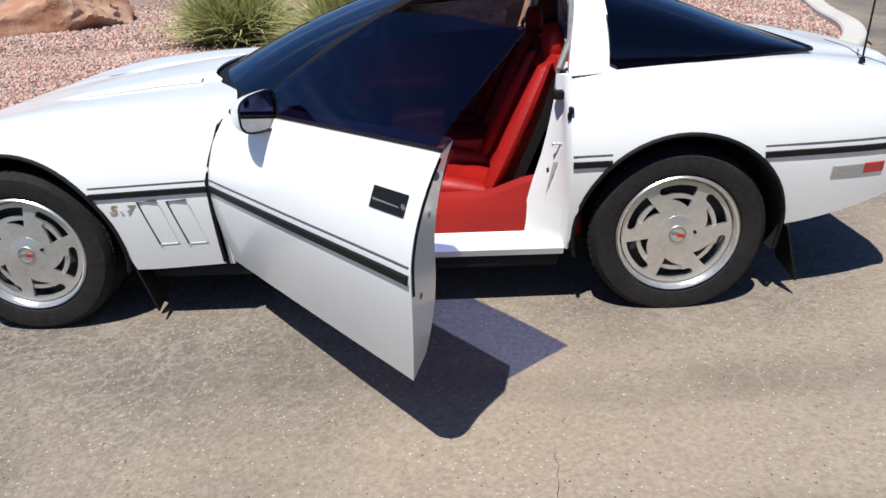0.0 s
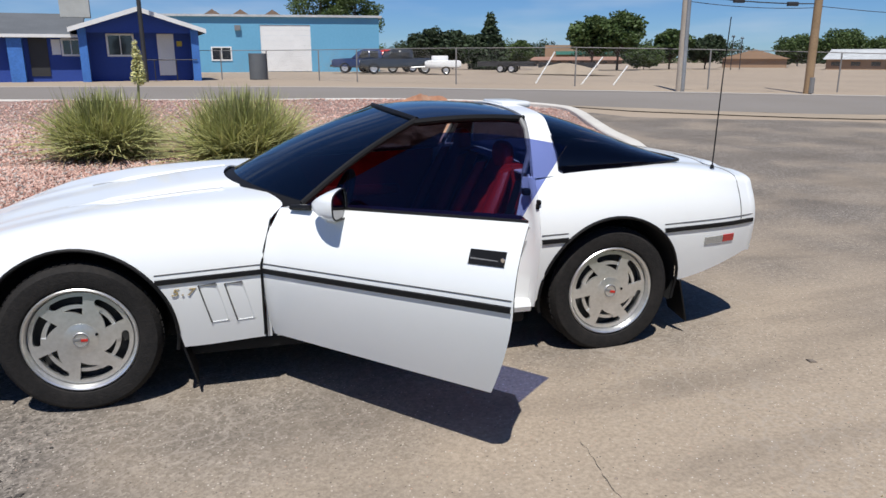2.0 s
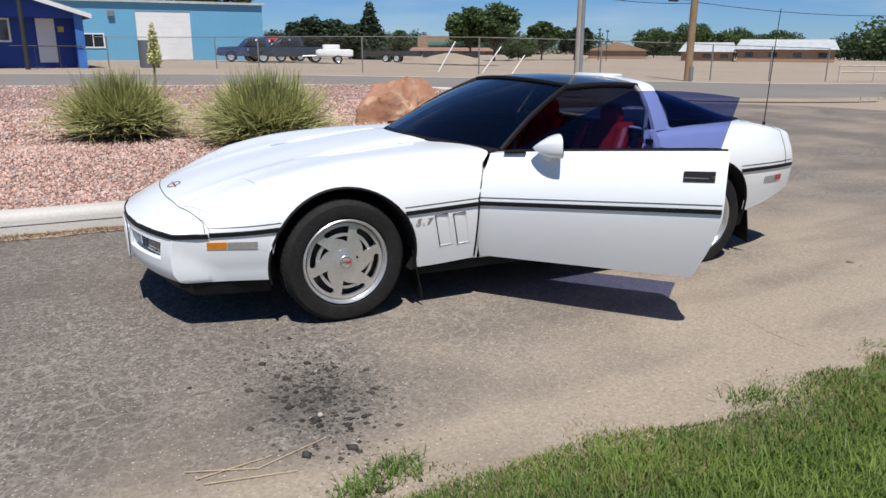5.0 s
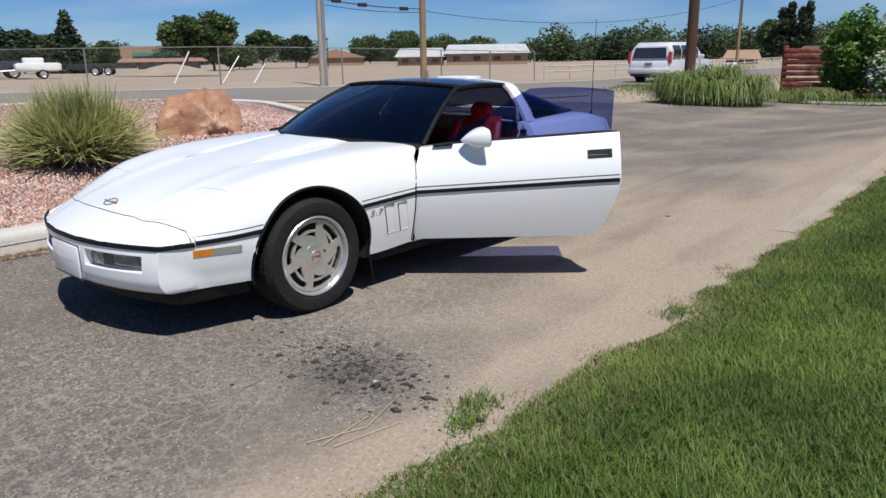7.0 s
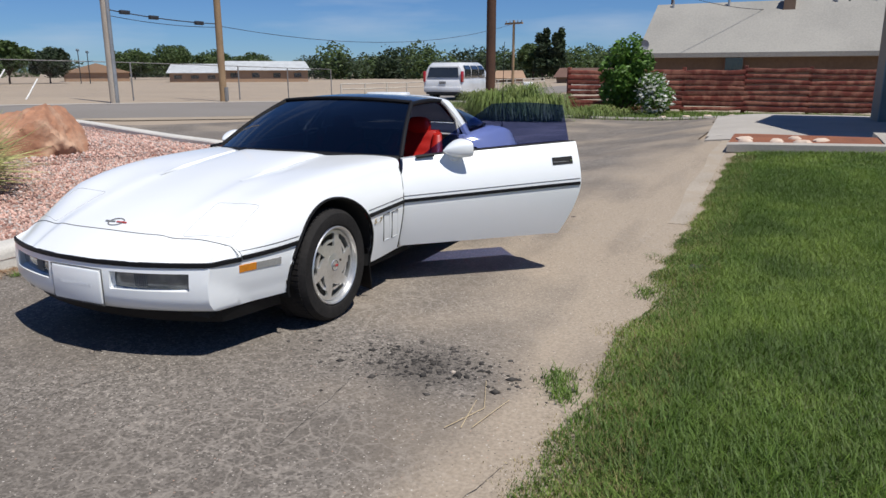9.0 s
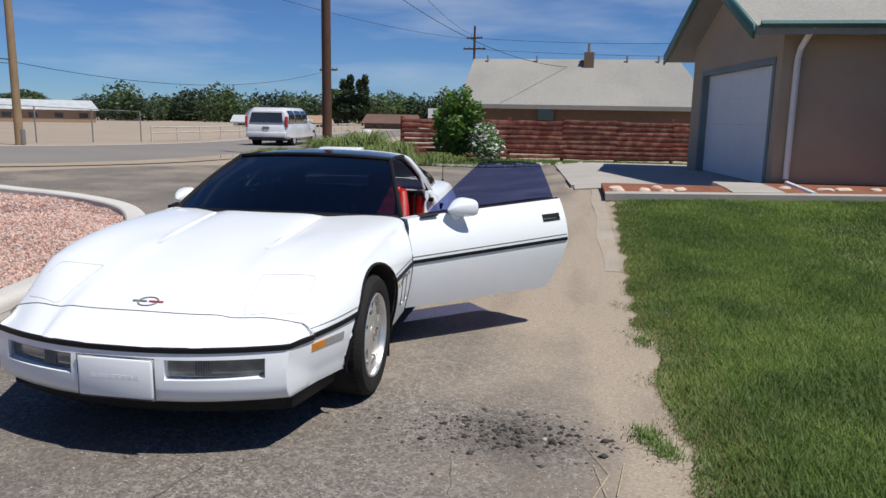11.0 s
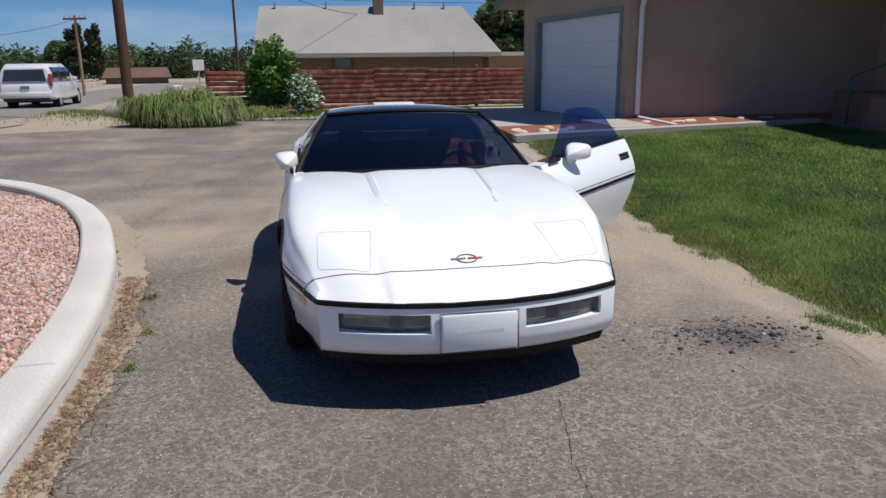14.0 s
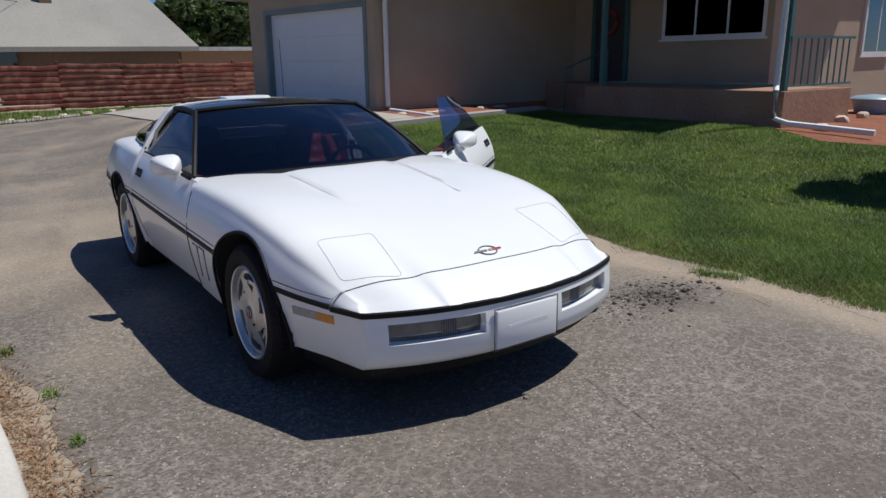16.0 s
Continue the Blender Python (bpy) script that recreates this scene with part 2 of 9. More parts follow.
    # pale chips here and there
    for size, p0, p1, tint in ((34, 0.10, 0.13, (0.52, 0.47, 0.41, 1)), (15, 0.045, 0.065, (0.60, 0.56, 0.50, 1)), (21, 0.06, 0.085, (0.42, 0.27, 0.20, 1)), (27, 0.075, 0.10, (0.045, 0.042, 0.040, 1))):
        chip = tex("ShaderNodeTexVoronoi", size)
        col = mixed(ramp_of(chip.outputs["Distance"], p0, p1, (0.85, 0.85, 0.85, 1), (0, 0, 0, 1)), col, tint)
    # net of hairline cracks
    warp = tex("ShaderNodeTexNoise", 3.0, 5)
    add = n.new("ShaderNodeVectorMath")
    add.operation = "MULTIPLY_ADD"
    add.inputs[1].default_value = (0.34, 0.34, 0.34)
    l.new(warp.outputs["Color"], add.inputs[0])
    l.new(tc.outputs["Object"], add.inputs[2])
    crack = n.new("ShaderNodeTexVoronoi")
    crack.feature = "DISTANCE_TO_EDGE"
    crack.inputs["Scale"].default_value = 8.0
    l.new(add.outputs["Vector"], crack.inputs["Vector"])
    place = tex("ShaderNodeTexNoise", 0.5, 3)
    where = ramp_of(place.outputs["Fac"], 0.50, 0.64)
    ball = n.new("ShaderNodeVectorMath")
    ball.operation = "DISTANCE"
    ball.inputs[1].default_value = (-1.55, -1.35, 0.0)
    l.new(tc.outputs["Object"], ball.inputs[0])
    worn = ramp_of(ball.outputs["Value"], 0.5, 1.0, (1, 1, 1, 1), (0, 0, 0, 1))
    where = mixed(1.0, where, worn, "LIGHTEN")
    net = mixed(where, (0, 0, 0, 1), ramp_of(crack.outputs["Distance"], 0.0, 0.060, (1, 1, 1, 1), (0, 0, 0, 1)))
    col = mixed(mixed(0.50, (0, 0, 0, 1), net), col, (0.34, 0.30, 0.255, 1))
    # tar stain round the crumbled heap
    spill = n.new("ShaderNodeVectorMath")
    spill.operation = "DISTANCE"
    spill.inputs[1].default_value = (-0.27, -1.50, 0.11)
    l.new(add.outputs["Vector"], spill.inputs[0])
    col = mixed(ramp_of(spill.outputs["Value"], 0.08, 0.40, (0.55, 0.55, 0.55, 1), (0, 0, 0, 1)), col, (0.06, 0.053, 0.047, 1))
    # the older, darker surface towards the street end
    old = n.new("ShaderNodeMapRange")
    old.inputs["From Min"].default_value, old.inputs["From Max"].default_value = -1.2, -2.2
    old.inputs["To Min"].default_value, old.inputs["To Max"].default_value = 0.0, 0.17
    l.new(sep.outputs["X"], old.inputs["Value"])
    col = mixed(old.outputs["Result"], col, (0.075, 0.066, 0.056, 1))
    l.new(col, b.inputs["Base Color"])
    bp = n.new("ShaderNodeBump")
    bp.inputs["Strength"].default_value, bp.inputs["Distance"].default_value = 0.6, 0.006
    rough = tex("ShaderNodeTexNoise", 190, 5)
    hsum = mixed(0.5, cells.outputs["Distance"], rough.outputs["Fac"])
    l.new(hsum, bp.inputs["Height"])
    l.new(bp.outputs["Normal"], b.inputs["Normal"])
    return m


ASPHALT = worn_asphalt()
STREET = material("street_asphalt", (0.19, 0.17, 0.148), 0.9, color2=(0.22, 0.20, 0.18), grain=30, blotch=0.25, bump=0.3, bump_scale=60)
DIRT = material("sandy_dirt", (0.36, 0.295, 0.22), 0.97, color2=(0.28, 0.23, 0.172), grain=30, blotch=0.7, bump=0.5, bump_scale=40)
LOT = material("pale_gravel_lot", (0.36, 0.29, 0.215), 0.97, color2=(0.30, 0.24, 0.18), grain=12, blotch=0.15, bump=0.3)
SOIL = material("lawn_soil", (0.085, 0.105, 0.032), 0.97, color2=(0.075, 0.078, 0.030), grain=40, blotch=1.5, bump=0.5)
GRASS = material("grass_blades", (0.106, 0.184, 0.027), 0.6, color2=(0.190, 0.272, 0.050), grain=3.5, blotch=0.8, amount=0.40, color3=(0.088, 0.150, 0.024), spots=1.2, random=0.40, leaf=0.35)
DRYGRASS = material("dry_grass", (0.33, 0.26, 0.12), 0.8, color2=(0.22, 0.2, 0.08), grain=8, random=0.3, leaf=0.2)
CONCRETE = material("concrete", (0.42, 0.39, 0.345), 0.88, color2=(0.34, 0.31, 0.275), grain=60, blotch=1.3, bump=0.3, bump_scale=90)


def crushed_stone(name, size, tones):
    """Packed crushed stone: every cell a stone of its own tone, dark joints, domed relief."""
    m = bpy.data.materials.new(name)
    m.use_nodes = True
    n, l = m.node_tree.nodes, m.node_tree.links
    b = n["Principled BSDF"]
    b.inputs["Roughness"].default_value = 0.95
    tc, cell, edge, tone, wide = (n.new("ShaderNode" + k) for k in ("TexCoord", "TexVoronoi", "TexVoronoi", "ValToRGB", "TexNoise"))
    edge.feature = "DISTANCE_TO_EDGE"
    for v in (cell, edge):
        v.inputs["Scale"].default_value = size
        l.new(tc.outputs["Object"], v.inputs["Vector"])
    wide.inputs["Scale"].default_value = 1.4
    l.new(tc.outputs["Object"], wide.inputs["Vector"])
    sep = n.new("ShaderNodeSeparateColor")
    l.new(cell.outputs["Color"], sep.inputs["Color"])
    tone.color_ramp.interpolation = "CONSTANT"
    while len(tone.color_ramp.elements) < len(tones):
        tone.color_ramp.elements.new(0.5)
    for k, c in enumerate(tones):
        tone.color_ramp.elements[k].position, tone.color_ramp.elements[k].color = k / len(tones), (*c, 1)
    l.new(sep.outputs["Red"], tone.inputs["Fac"])
    gap, dark, blot = n.new("ShaderNodeMapRange"), n.new("ShaderNodeMixRGB"), n.new("ShaderNodeMixRGB")
    gap.inputs["From Max"].default_value = 0.16
    gap.inputs["To Min"].default_value, gap.inputs["To Max"].default_value = 0.75, 0.0
    l.new(edge.outputs["Distance"], gap.inputs["Value"])
    dark.inputs["Color2"].default_value = (0.12, 0.07, 0.055, 1)
    l.new(gap.outputs["Result"], dark.inputs["Fac"])
    l.new(tone.outputs["Color"], dark.inputs["Color1"])
    blot.blend_type = "MULTIPLY"
    blot.inputs["Fac"].default_value = 0.35
    l.new(dark.outputs["Color"], blot.inputs["Color1"])
    l.new(wide.outputs["Fac"], blot.inputs["Color2"])
    l.new(blot.outputs["Color"], b.inputs["Base Color"])
    bump = n.new("ShaderNodeBump")
    bump.inputs["Strength"].default_value, bump.inputs["Distance"].default_value = 1.0, 0.02
    l.new(edge.outputs["Distance"], bump.inputs["Height"])
    l.new(bump.outputs["Normal"], b.inputs["Normal"])
    return m


GRAVELBED = crushed_stone("pink_gravel_bed", 30, ((0.52, 0.33, 0.27), (0.40, 0.24, 0.20), (0.60, 0.43, 0.37), (0.46, 0.36, 0.32), (0.30, 0.19, 0.16), (0.56, 0.37, 0.31)))
GRAVEL = material("pink_gravel_stones", (0.54, 0.36, 0.30), 0.9, color2=(0.42, 0.26, 0.21), grain=30, blotch=2, random=0.40, leaf=0.001)
GRAVELGREY = material("grey_gravel_stones", (0.46, 0.40, 0.37), 0.9, color2=(0.34, 0.28, 0.25), grain=30, blotch=2, random=0.40, leaf=0.001)
GRAVELRED = material("red_gravel_stones", (0.34, 0.17, 0.13), 0.9, color2=(0.25, 0.13, 0.10), grain=30, blotch=2, random=0.35, leaf=0.001)
KERBSTONE = material("pale_kerb_concrete", (0.60, 0.58, 0.53), 0.85, color2=(0.50, 0.475, 0.43), grain=60, blotch=1.3, bump=0.25, bump_scale=90)
ROCK = material("red_sandstone", (0.43, 0.215, 0.125), 0.92, color2=(0.30, 0.15, 0.09), grain=9, blotch=1.6, amount=0.6, bump=0.9, bump_scale=12,
                color3=(0.52, 0.33, 0.22), spots=2.2)
TAR = material("tar_crumbs", (0.04, 0.036, 0.032), 0.95, color2=(0.075, 0.066, 0.058), grain=50, random=0.4, leaf=0.001)
YUCCA = material("yucca_leaf", (0.33, 0.35, 0.13), 0.55, color2=(0.46, 0.46, 0.20), grain=6, blotch=2, random=0.35, leaf=0.25)
YUCCADRY = material("yucca_dry_leaf", (0.36, 0.28, 0.15), 0.8, color2=(0.25, 0.19, 0.1), grain=6, random=0.3, leaf=0.2)
FLOWER = material("cream_flower", (0.72, 0.68, 0.40), 0.6, color2=(0.6, 0.6, 0.25), leaf=0.2, random=0.2)
WHITEFLOWER = material("white_blossom", (0.78, 0.78, 0.72), 0.6, leaf=0.2, random=0.15)
STUCCO = material("tan_stucco", (0.45, 0.36, 0.265), 0.95, color2=(0.39, 0.31, 0.225), grain=90, blotch=1.2, bump=0.5, bump_scale=110)
STUCCORED = material("red_stained_base", (0.42, 0.16, 0.085), 0.95, color2=(0.33, 0.13, 0.07), grain=50, blotch=2, bump=0.4)
MULCH = material("red_mulch", (0.33, 0.125, 0.062), 0.97, color2=(0.17, 0.062, 0.036), grain=70, blotch=3, amount=0.7, bump=0.9, bump_scale=60)
TEAL = material("teal_trim", (0.055, 0.16, 0.15), 0.5, grain=20)
WHITEPAINT = material("white_paint", (0.78, 0.78, 0.76), 0.5, color2=(0.70, 0.70, 0.68), grain=18, blotch=1.2)
GARAGEWHITE = material("garage_door_paint", (0.74, 0.75, 0.76), 0.45, color2=(0.69, 0.70, 0.71), grain=16)
SHINGLE = material("grey_shingle", (0.33, 0.315, 0.28), 0.95, color2=(0.26, 0.25, 0.225), grain=14, blotch=0.5, bump=0.4, bump_scale=22)
REDWOOD = material("red_stained_wood", (0.20, 0.042, 0.028), 0.8, color2=(0.13, 0.03, 0.02), grain=10, blotch=1.5, random=0.3, bump=0.4,
                   color3=(0.30, 0.12, 0.08), spots=3.4)
POLEWOOD = material("creosote_pole_wood", (0.105, 0.050, 0.028), 0.9, color2=(0.06, 0.03, 0.02), grain=20, blotch=1.5, bump=0.5)
POLEGREY = material("grey_weathered_pole", (0.42, 0.37, 0.31), 0.85, color2=(0.33, 0.28, 0.23), grain=20, blotch=1.5, bump=0.3)
POLEPALE = material("weathered_pole_wood", (0.34, 0.23, 0.13), 0.9, color2=(0.24, 0.16, 0.09), grain=20, blotch=1.5, bump=0.4)
STEEL = material("galvanised_steel", (0.42, 0.43, 0.43), 0.45, metal=0.6, grain=20)
WIRE = material("dark_wire", (0.03, 0.03, 0.035), 0.7)
BLUEDARK = material("royal_blue_siding", (0.020, 0.060, 0.30), 0.7, color2=(0.017, 0.052, 0.26), grain=14, blotch=0.6)
BLUEMID = material("bright_blue_paint", (0.055, 0.19, 0.55), 0.6, grain=14)
BLUELIGHT = material("sky_blue_metal", (0.14, 0.38, 0.56), 0.6, color2=(0.125, 0.35, 0.52), grain=6, blotch=0.3)
BROWNROOF = material("brown_roof", (0.15, 0.085, 0.062), 0.9, grain=10, blotch=0.6)
CRACK = material("crack_dark", (0.05, 0.045, 0.04), 0.95)
DARKROOF = material("dark_grey_roof", (0.12, 0.13, 0.14), 0.9, grain=14, blotch=0.6)
TANBRICK = material("tan_masonry", (0.36, 0.235, 0.15), 0.9, color2=(0.30, 0.195, 0.125), grain=9, blotch=0.4)
BROWNBRICK = material("brown_masonry", (0.20, 0.135, 0.095), 0.9, color2=(0.155, 0.105, 0.075), grain=9, blotch=0.4)
GREENROOF = material("green_metal_roof", (0.07, 0.24, 0.19), 0.6, grain=6)
PALEROOF = material("pale_metal_roof", (0.55, 0.57, 0.57), 0.5, grain=6)
BARK = material("bark", (0.10, 0.075, 0.055), 0.95, color2=(0.06, 0.045, 0.035), grain=12, bump=0.6)
LEAF = material("tree_leaves", (0.062, 0.102, 0.030), 0.6, color2=(0.095, 0.140, 0.042), grain=1.2, blotch=0.3, random=0.4, leaf=0.3)
LEAFDARK = material("dark_tree_leaves", (0.028, 0.048, 0.021), 0.7, color2=(0.044, 0.070, 0.028), grain=1.2, blotch=0.3, random=0.4, leaf=0.2)
SHRUBLEAF = material("shrub_leaves", (0.085, 0.185, 0.030), 0.55, color2=(0.14, 0.26, 0.045), grain=3, blotch=1, random=0.4, leaf=0.35)
LILYLEAF = material("lily_leaves", (0.125, 0.185, 0.045), 0.5, color2=(0.22, 0.26, 0.09), grain=3, blotch=1, random=0.35, leaf=0.3)
TRUCKDARK = material("dark_truck_paint", (0.035, 0.042, 0.050), 0.25, coat=0.8)
SUVWHITE = material("white_suv_paint", (0.74, 0.75, 0.76), 0.3, coat=0.6)
NAVY = material("navy_paint", (0.03, 0.05, 0.13), 0.3, coat=0.6)
PLASTIC = material("dark_plastic", (0.035, 0.035, 0.037), 0.6)
PALEBLUE = material("pale_blue_plastic", (0.30, 0.42, 0.50), 0.4)
STRAW = material("straw", (0.55, 0.44, 0.27), 0.85, color2=(0.42, 0.33, 0.2), grain=20)
PORCHBASE = material("red_stained_porch_base", (0.36, 0.215, 0.145), 0.92, color2=(0.28, 0.145, 0.09), grain=20, blotch=1.5, bump=0.3)
PALEROCK = material("pale_rock", (0.46, 0.42, 0.35), 0.9, color2=(0.34, 0.31, 0.26), grain=8, blotch=2, bump=0.5)
FENCEGREY = material("dull_fence_wire", (0.26, 0.25, 0.24), 0.7, metal=0.2, grain=20)
PALERAIL = material("weathered_white_rail", (0.58, 0.54, 0.46), 0.7, color2=(0.46, 0.42, 0.36), grain=10)
YELLOW = material("yellow_sign", (0.65, 0.48, 0.04), 0.5)


# ---- mesh tools ----
def smooth(t):
    t = min(1.0, max(0.0, t))
    return t * t * (3 - 2 * t)


def ramp(x, *knots):
    """A smooth curve through a few (x, value) knots."""
    ks = sorted(knots)
    if x <= ks[0][0]:
        return ks[0][1]
    if x >= ks[-1][0]:
        return ks[-1][1]
    for i in range(len(ks) - 1):
        (x0, v0), (x1, v1) = ks[i], ks[i + 1]
        if x <= x1:
            m0 = (v1 - ks[i - 1][1]) / (x1 - ks[i - 1][0]) if i else (v1 - v0) / (x1 - x0)
            m1 = (ks[i + 2][1] - v0) / (ks[i + 2][0] - x0) if i + 2 < len(ks) else (v1 - v0) / (x1 - x0)
            d = x1 - x0
            u = (x - x0) / d
            return ((2 * u**3 - 3 * u**2 + 1) * v0 + (u**3 - 2 * u**2 + u) * d * m0 + (-2 * u**3 + 3 * u**2) * v1 + (u**3 - u**2) * d * m1)
    return ks[-1][1]


def link(name, bm, mat, parent=None, label="", soft=True):
    me = bpy.data.meshes.new(name)
    bm.to_mesh(me)
    bm.free()
    me.materials.append(mat)
    if soft:
        me.polygons.foreach_set("use_smooth", [True] * len(me.polygons))
        me.set_sharp_from_angle(angle=radians(38))
    ob = new(name, me)
    ob.parent = parent
    if label:
        tagged(ob, label)
    return ob


def part(name, bm, mat, parent, label="", soft=True):
    return link(name, bm, mat, parent, label, soft)


def thing(name, at, label, category, group="", kind="", turn=0.0):
    ob = new(name)
    ob.matrix_world = pose(*at, 0, 0, turn)
    return tagged(ob, label, category, group, kind)


def box(bm, x0, x1, y0, y1, z0, z1, bevel=0.0, m=None):
    vs = [bm.verts.new((x, y, z)) for x in (x0, x1) for y in (y0, y1) for z in (z0, z1)]
    fs = [bm.faces.new([vs[i] for i in q]) for q in ((0, 1, 3, 2), (4, 6, 7, 5), (0, 4, 5, 1), (2, 3, 7, 6), (0, 2, 6, 4), (1, 5, 7, 3))]
    if bevel:
        r = bmesh.ops.bevel(bm, geom=list({e for f in fs for e in f.edges}), offset=bevel, segments=2, affect="EDGES", profile=0.5)
        vs = list({v for f in r["faces"] for v in f.verts} | {v for v in vs if v.is_valid})
    if m:
        for v in vs:
            v.co = m @ v.co
    return vs


def boxes(*specs, bevel=0.0):
    bm = bmesh.new()
    for s in specs:
        box(bm, *s, bevel=bevel)
    return bm


def grid(bm, rows, close=False):
    """Quads between rows of points."""
    vs = [[bm.verts.new(p) for p in r] for r in rows]
    for a, b in zip(vs, vs[1:]):
        n = len(a)
        for i in range(n if close else n - 1):
            j = (i + 1) % n
            q = [a[i], b[i], b[j], a[j]]
            if len({tuple(round(c, 6) for c in v.co) for v in q}) >= 3:
                try:
                    bm.faces.new(q)
                except ValueError:
                    pass
    return vs


def tube(bm, pts, radius, sides=8, radius2=None):
    """A round bar along points, tapering from radius to radius2."""
    pts = [Vector(p) for p in pts]
    rows = []
    for i, p in enumerate(pts):
        d = (pts[min(i + 1, len(pts) - 1)] - pts[max(i - 1, 0)]).normalized()
        up = Vector((0, 0, 1)) if abs(d.z) < 0.95 else Vector((1, 0, 0))
        a = d.cross(up).normalized()
        b = a.cross(d)
        r = radius + ((radius2 if radius2 is not None else radius) - radius) * i / max(1, len(pts) - 1)
        rows.append([p + r * (a * math.cos(t) + b * math.sin(t)) for t in (2 * math.pi * k / sides for k in range(sides))])
    vs = grid(bm, rows, close=True)
    for row in (vs[0], vs[-1]):
        try:
            bm.faces.new(row)
        except ValueError:
            pass


def lathe(bm, profile, sides=48, axis="y", at=(0, 0, 0)):
    """A ring of the profile, points (radius, along), round an axis."""
    rows = []
    for r, h in profile:
        row = []
        for k in range(sides):
            t = 2 * math.pi * k / sides
            c, s = r * math.cos(t), r * math.sin(t)
            row.append({"y": (at[0] + c, at[1] + h, at[2] + s), "z": (at[0] + c, at[1] + s, at[2] + h), "x": (at[0] + h, at[1] + c, at[2] + s)}[axis])
        rows.append(row)
    return grid(bm, rows, close=True)


def cloud_mesh(name, verts, faces, mat, parent=None, soft=False):
    """One mesh from arrays, for what nobody could count."""
    me = bpy.data.meshes.new(name)
    verts, faces = np.asarray(verts, np.float32), np.asarray(faces, np.int32)
    k = faces.shape[1]
    me.vertices.add(len(verts))
    me.vertices.foreach_set("co", verts.ravel())
    me.loops.add(faces.size)
    me.loops.foreach_set("vertex_index", faces.ravel())
    me.polygons.add(len(faces))
    me.polygons.foreach_set("loop_start", np.arange(0, faces.size, k, dtype=np.int32))
    me.polygons.foreach_set("loop_total", np.full(len(faces), k, np.int32))
    me.update(calc_edges=True)
    me.validate()
    me.materials.append(mat)
    if soft:
        me.polygons.foreach_set("use_smooth", [True] * len(faces))
    ob = new(name, me)
    ob.parent = parent
    return ob


def blades(base, height, lean, width, rng, bend=0.5):
    """Tapered leaves of two joints from base points: verts and triangles."""
    n = len(base)
    a = rng.uniform(0, 2 * np.pi, n)
    out = np.stack([np.cos(a), np.sin(a), np.zeros(n)], 1)
    side = np.stack([-np.sin(a), np.cos(a), np.zeros(n)], 1)
    up = np.array([0, 0, 1.0])
    h = height[:, None]
    mid = base + up * h * 0.55 + out * (lean * height * (1 - bend) * 0.6)[:, None]
    tip = base + up * h + out * (lean * height)[:, None]
    w = (width / 2)[:, None]
    v = np.stack([base - side * w, base + side * w, mid - side * w * 0.8, mid + side * w * 0.8, tip], 1).reshape(-1, 3)
    i = np.arange(n)[:, None] * 5
    f = np.concatenate([i + [0, 1, 3], i + [0, 3, 2], i + [2, 3, 4]])
    return v, f


# ---- land ----
def land(x, y):
    """The height of the ground: level round the car, rising to the house on one side and gently across the street on the other."""
    far = min(0.42, 0.02 * max(0.0, y - 2)) * (1 - 0.9 * smooth((x - 12) / 22))
    home = 0.40 * smooth((x - 1.0) / 7.5) * smooth((0.9 - y) / 3.6) * (1 - smooth((x - 15) / 6))
    home = max(home, 0.36 * smooth((x + 2.5) / 6) * smooth((-4.6 - y) / 3.6) * (1 - smooth((x - 16) / 6)))
    return far + home


def sheet(name, mat, inside, x0, x1, y0, y1, step, lift, label="", category=""):
    """A sheet draped on the land where inside(x, y) holds, cut along its rim by squeezing the grid onto the bounds."""
    nx, ny = int((x1 - x0) / step), max(2, int((y1 - y0) / step))
    bm = bmesh.new()
    vs = {}

    def vert(i, j):
        if (i, j) not in vs:
            x, v = x0 + (x1 - x0) * i / nx, j / ny
            lo, hi = inside(x)
            y = lo + (hi - lo) * v
            vs[i, j] = bm.verts.new((x, y, land(x, y) + lift))
        return vs[i, j]

    for i in range(nx):
        for j in range(ny):
            bm.faces.new((vert(i, j), vert(i + 1, j), vert(i + 1, j + 1), vert(i, j + 1)))
    return tagged(link(name, bm, mat), label, category, kind="structure")


# the earth to the horizon, finer near the car
edges = [-3000, -900, -300, -120, -60, -40, -30, -25, -20] + [x * 1.0 for x in range(-17, 34)] + [36, 40, 46, 54, 64, 80, 110, 180, 400, 1000, 3000]
bm = bmesh.new()
grid(bm, [[(x, y, land(x, y) - 0.02) for x in edges] for y in edges])
bmesh.ops.reverse_faces(bm, faces=bm.faces[:])
ground = tagged(link("ground", bm, LOT), "dusty tan dirt and gravel ground", "ground", kind="structure")

KERB = [(-9.0, 1.86), (-4.0, 1.86), (-1.3, 1.88), (0.0, 1.92), (1.2, 2.08), (2.25, 2.32), (3.35, 2.66), (4.55, 3.25), (5.70, 4.2), (6.45, 5.55), (6.88, 7.2),
        (7.45, 9.0), (8.0, 10.7), (8.25, 11.9), (8.05, 12.9), (7.4, 13.8), (6.1, 14.7), (4.0, 15.6), (0.0, 16.1), (-6.0, 17.3), (-12.0, 18.4)]


def dense(points, step):
    """Points along a smooth line through the given ones."""
    ps = [Vector((*p, 0)) for p in points]
    ext = [2 * ps[0] - ps[1], *ps, 2 * ps[-1] - ps[-2]]
    out = []
    for i in range(1, len(ext) - 2):
        p0, p1, p2, p3 = ext[i - 1:i + 3]
        k = max(1, int((p2 - p1).length / step))
        for j in range(k):
            t = j / k
            out.append(0.5 * ((2 * p1) + (p2 - p0) * t + (2 * p0 - 5 * p1 + 4 * p2 - p3) * t * t + (3 * p1 - p0 - 3 * p2 + p3) * t**3))
    return out + [ps[-1]]


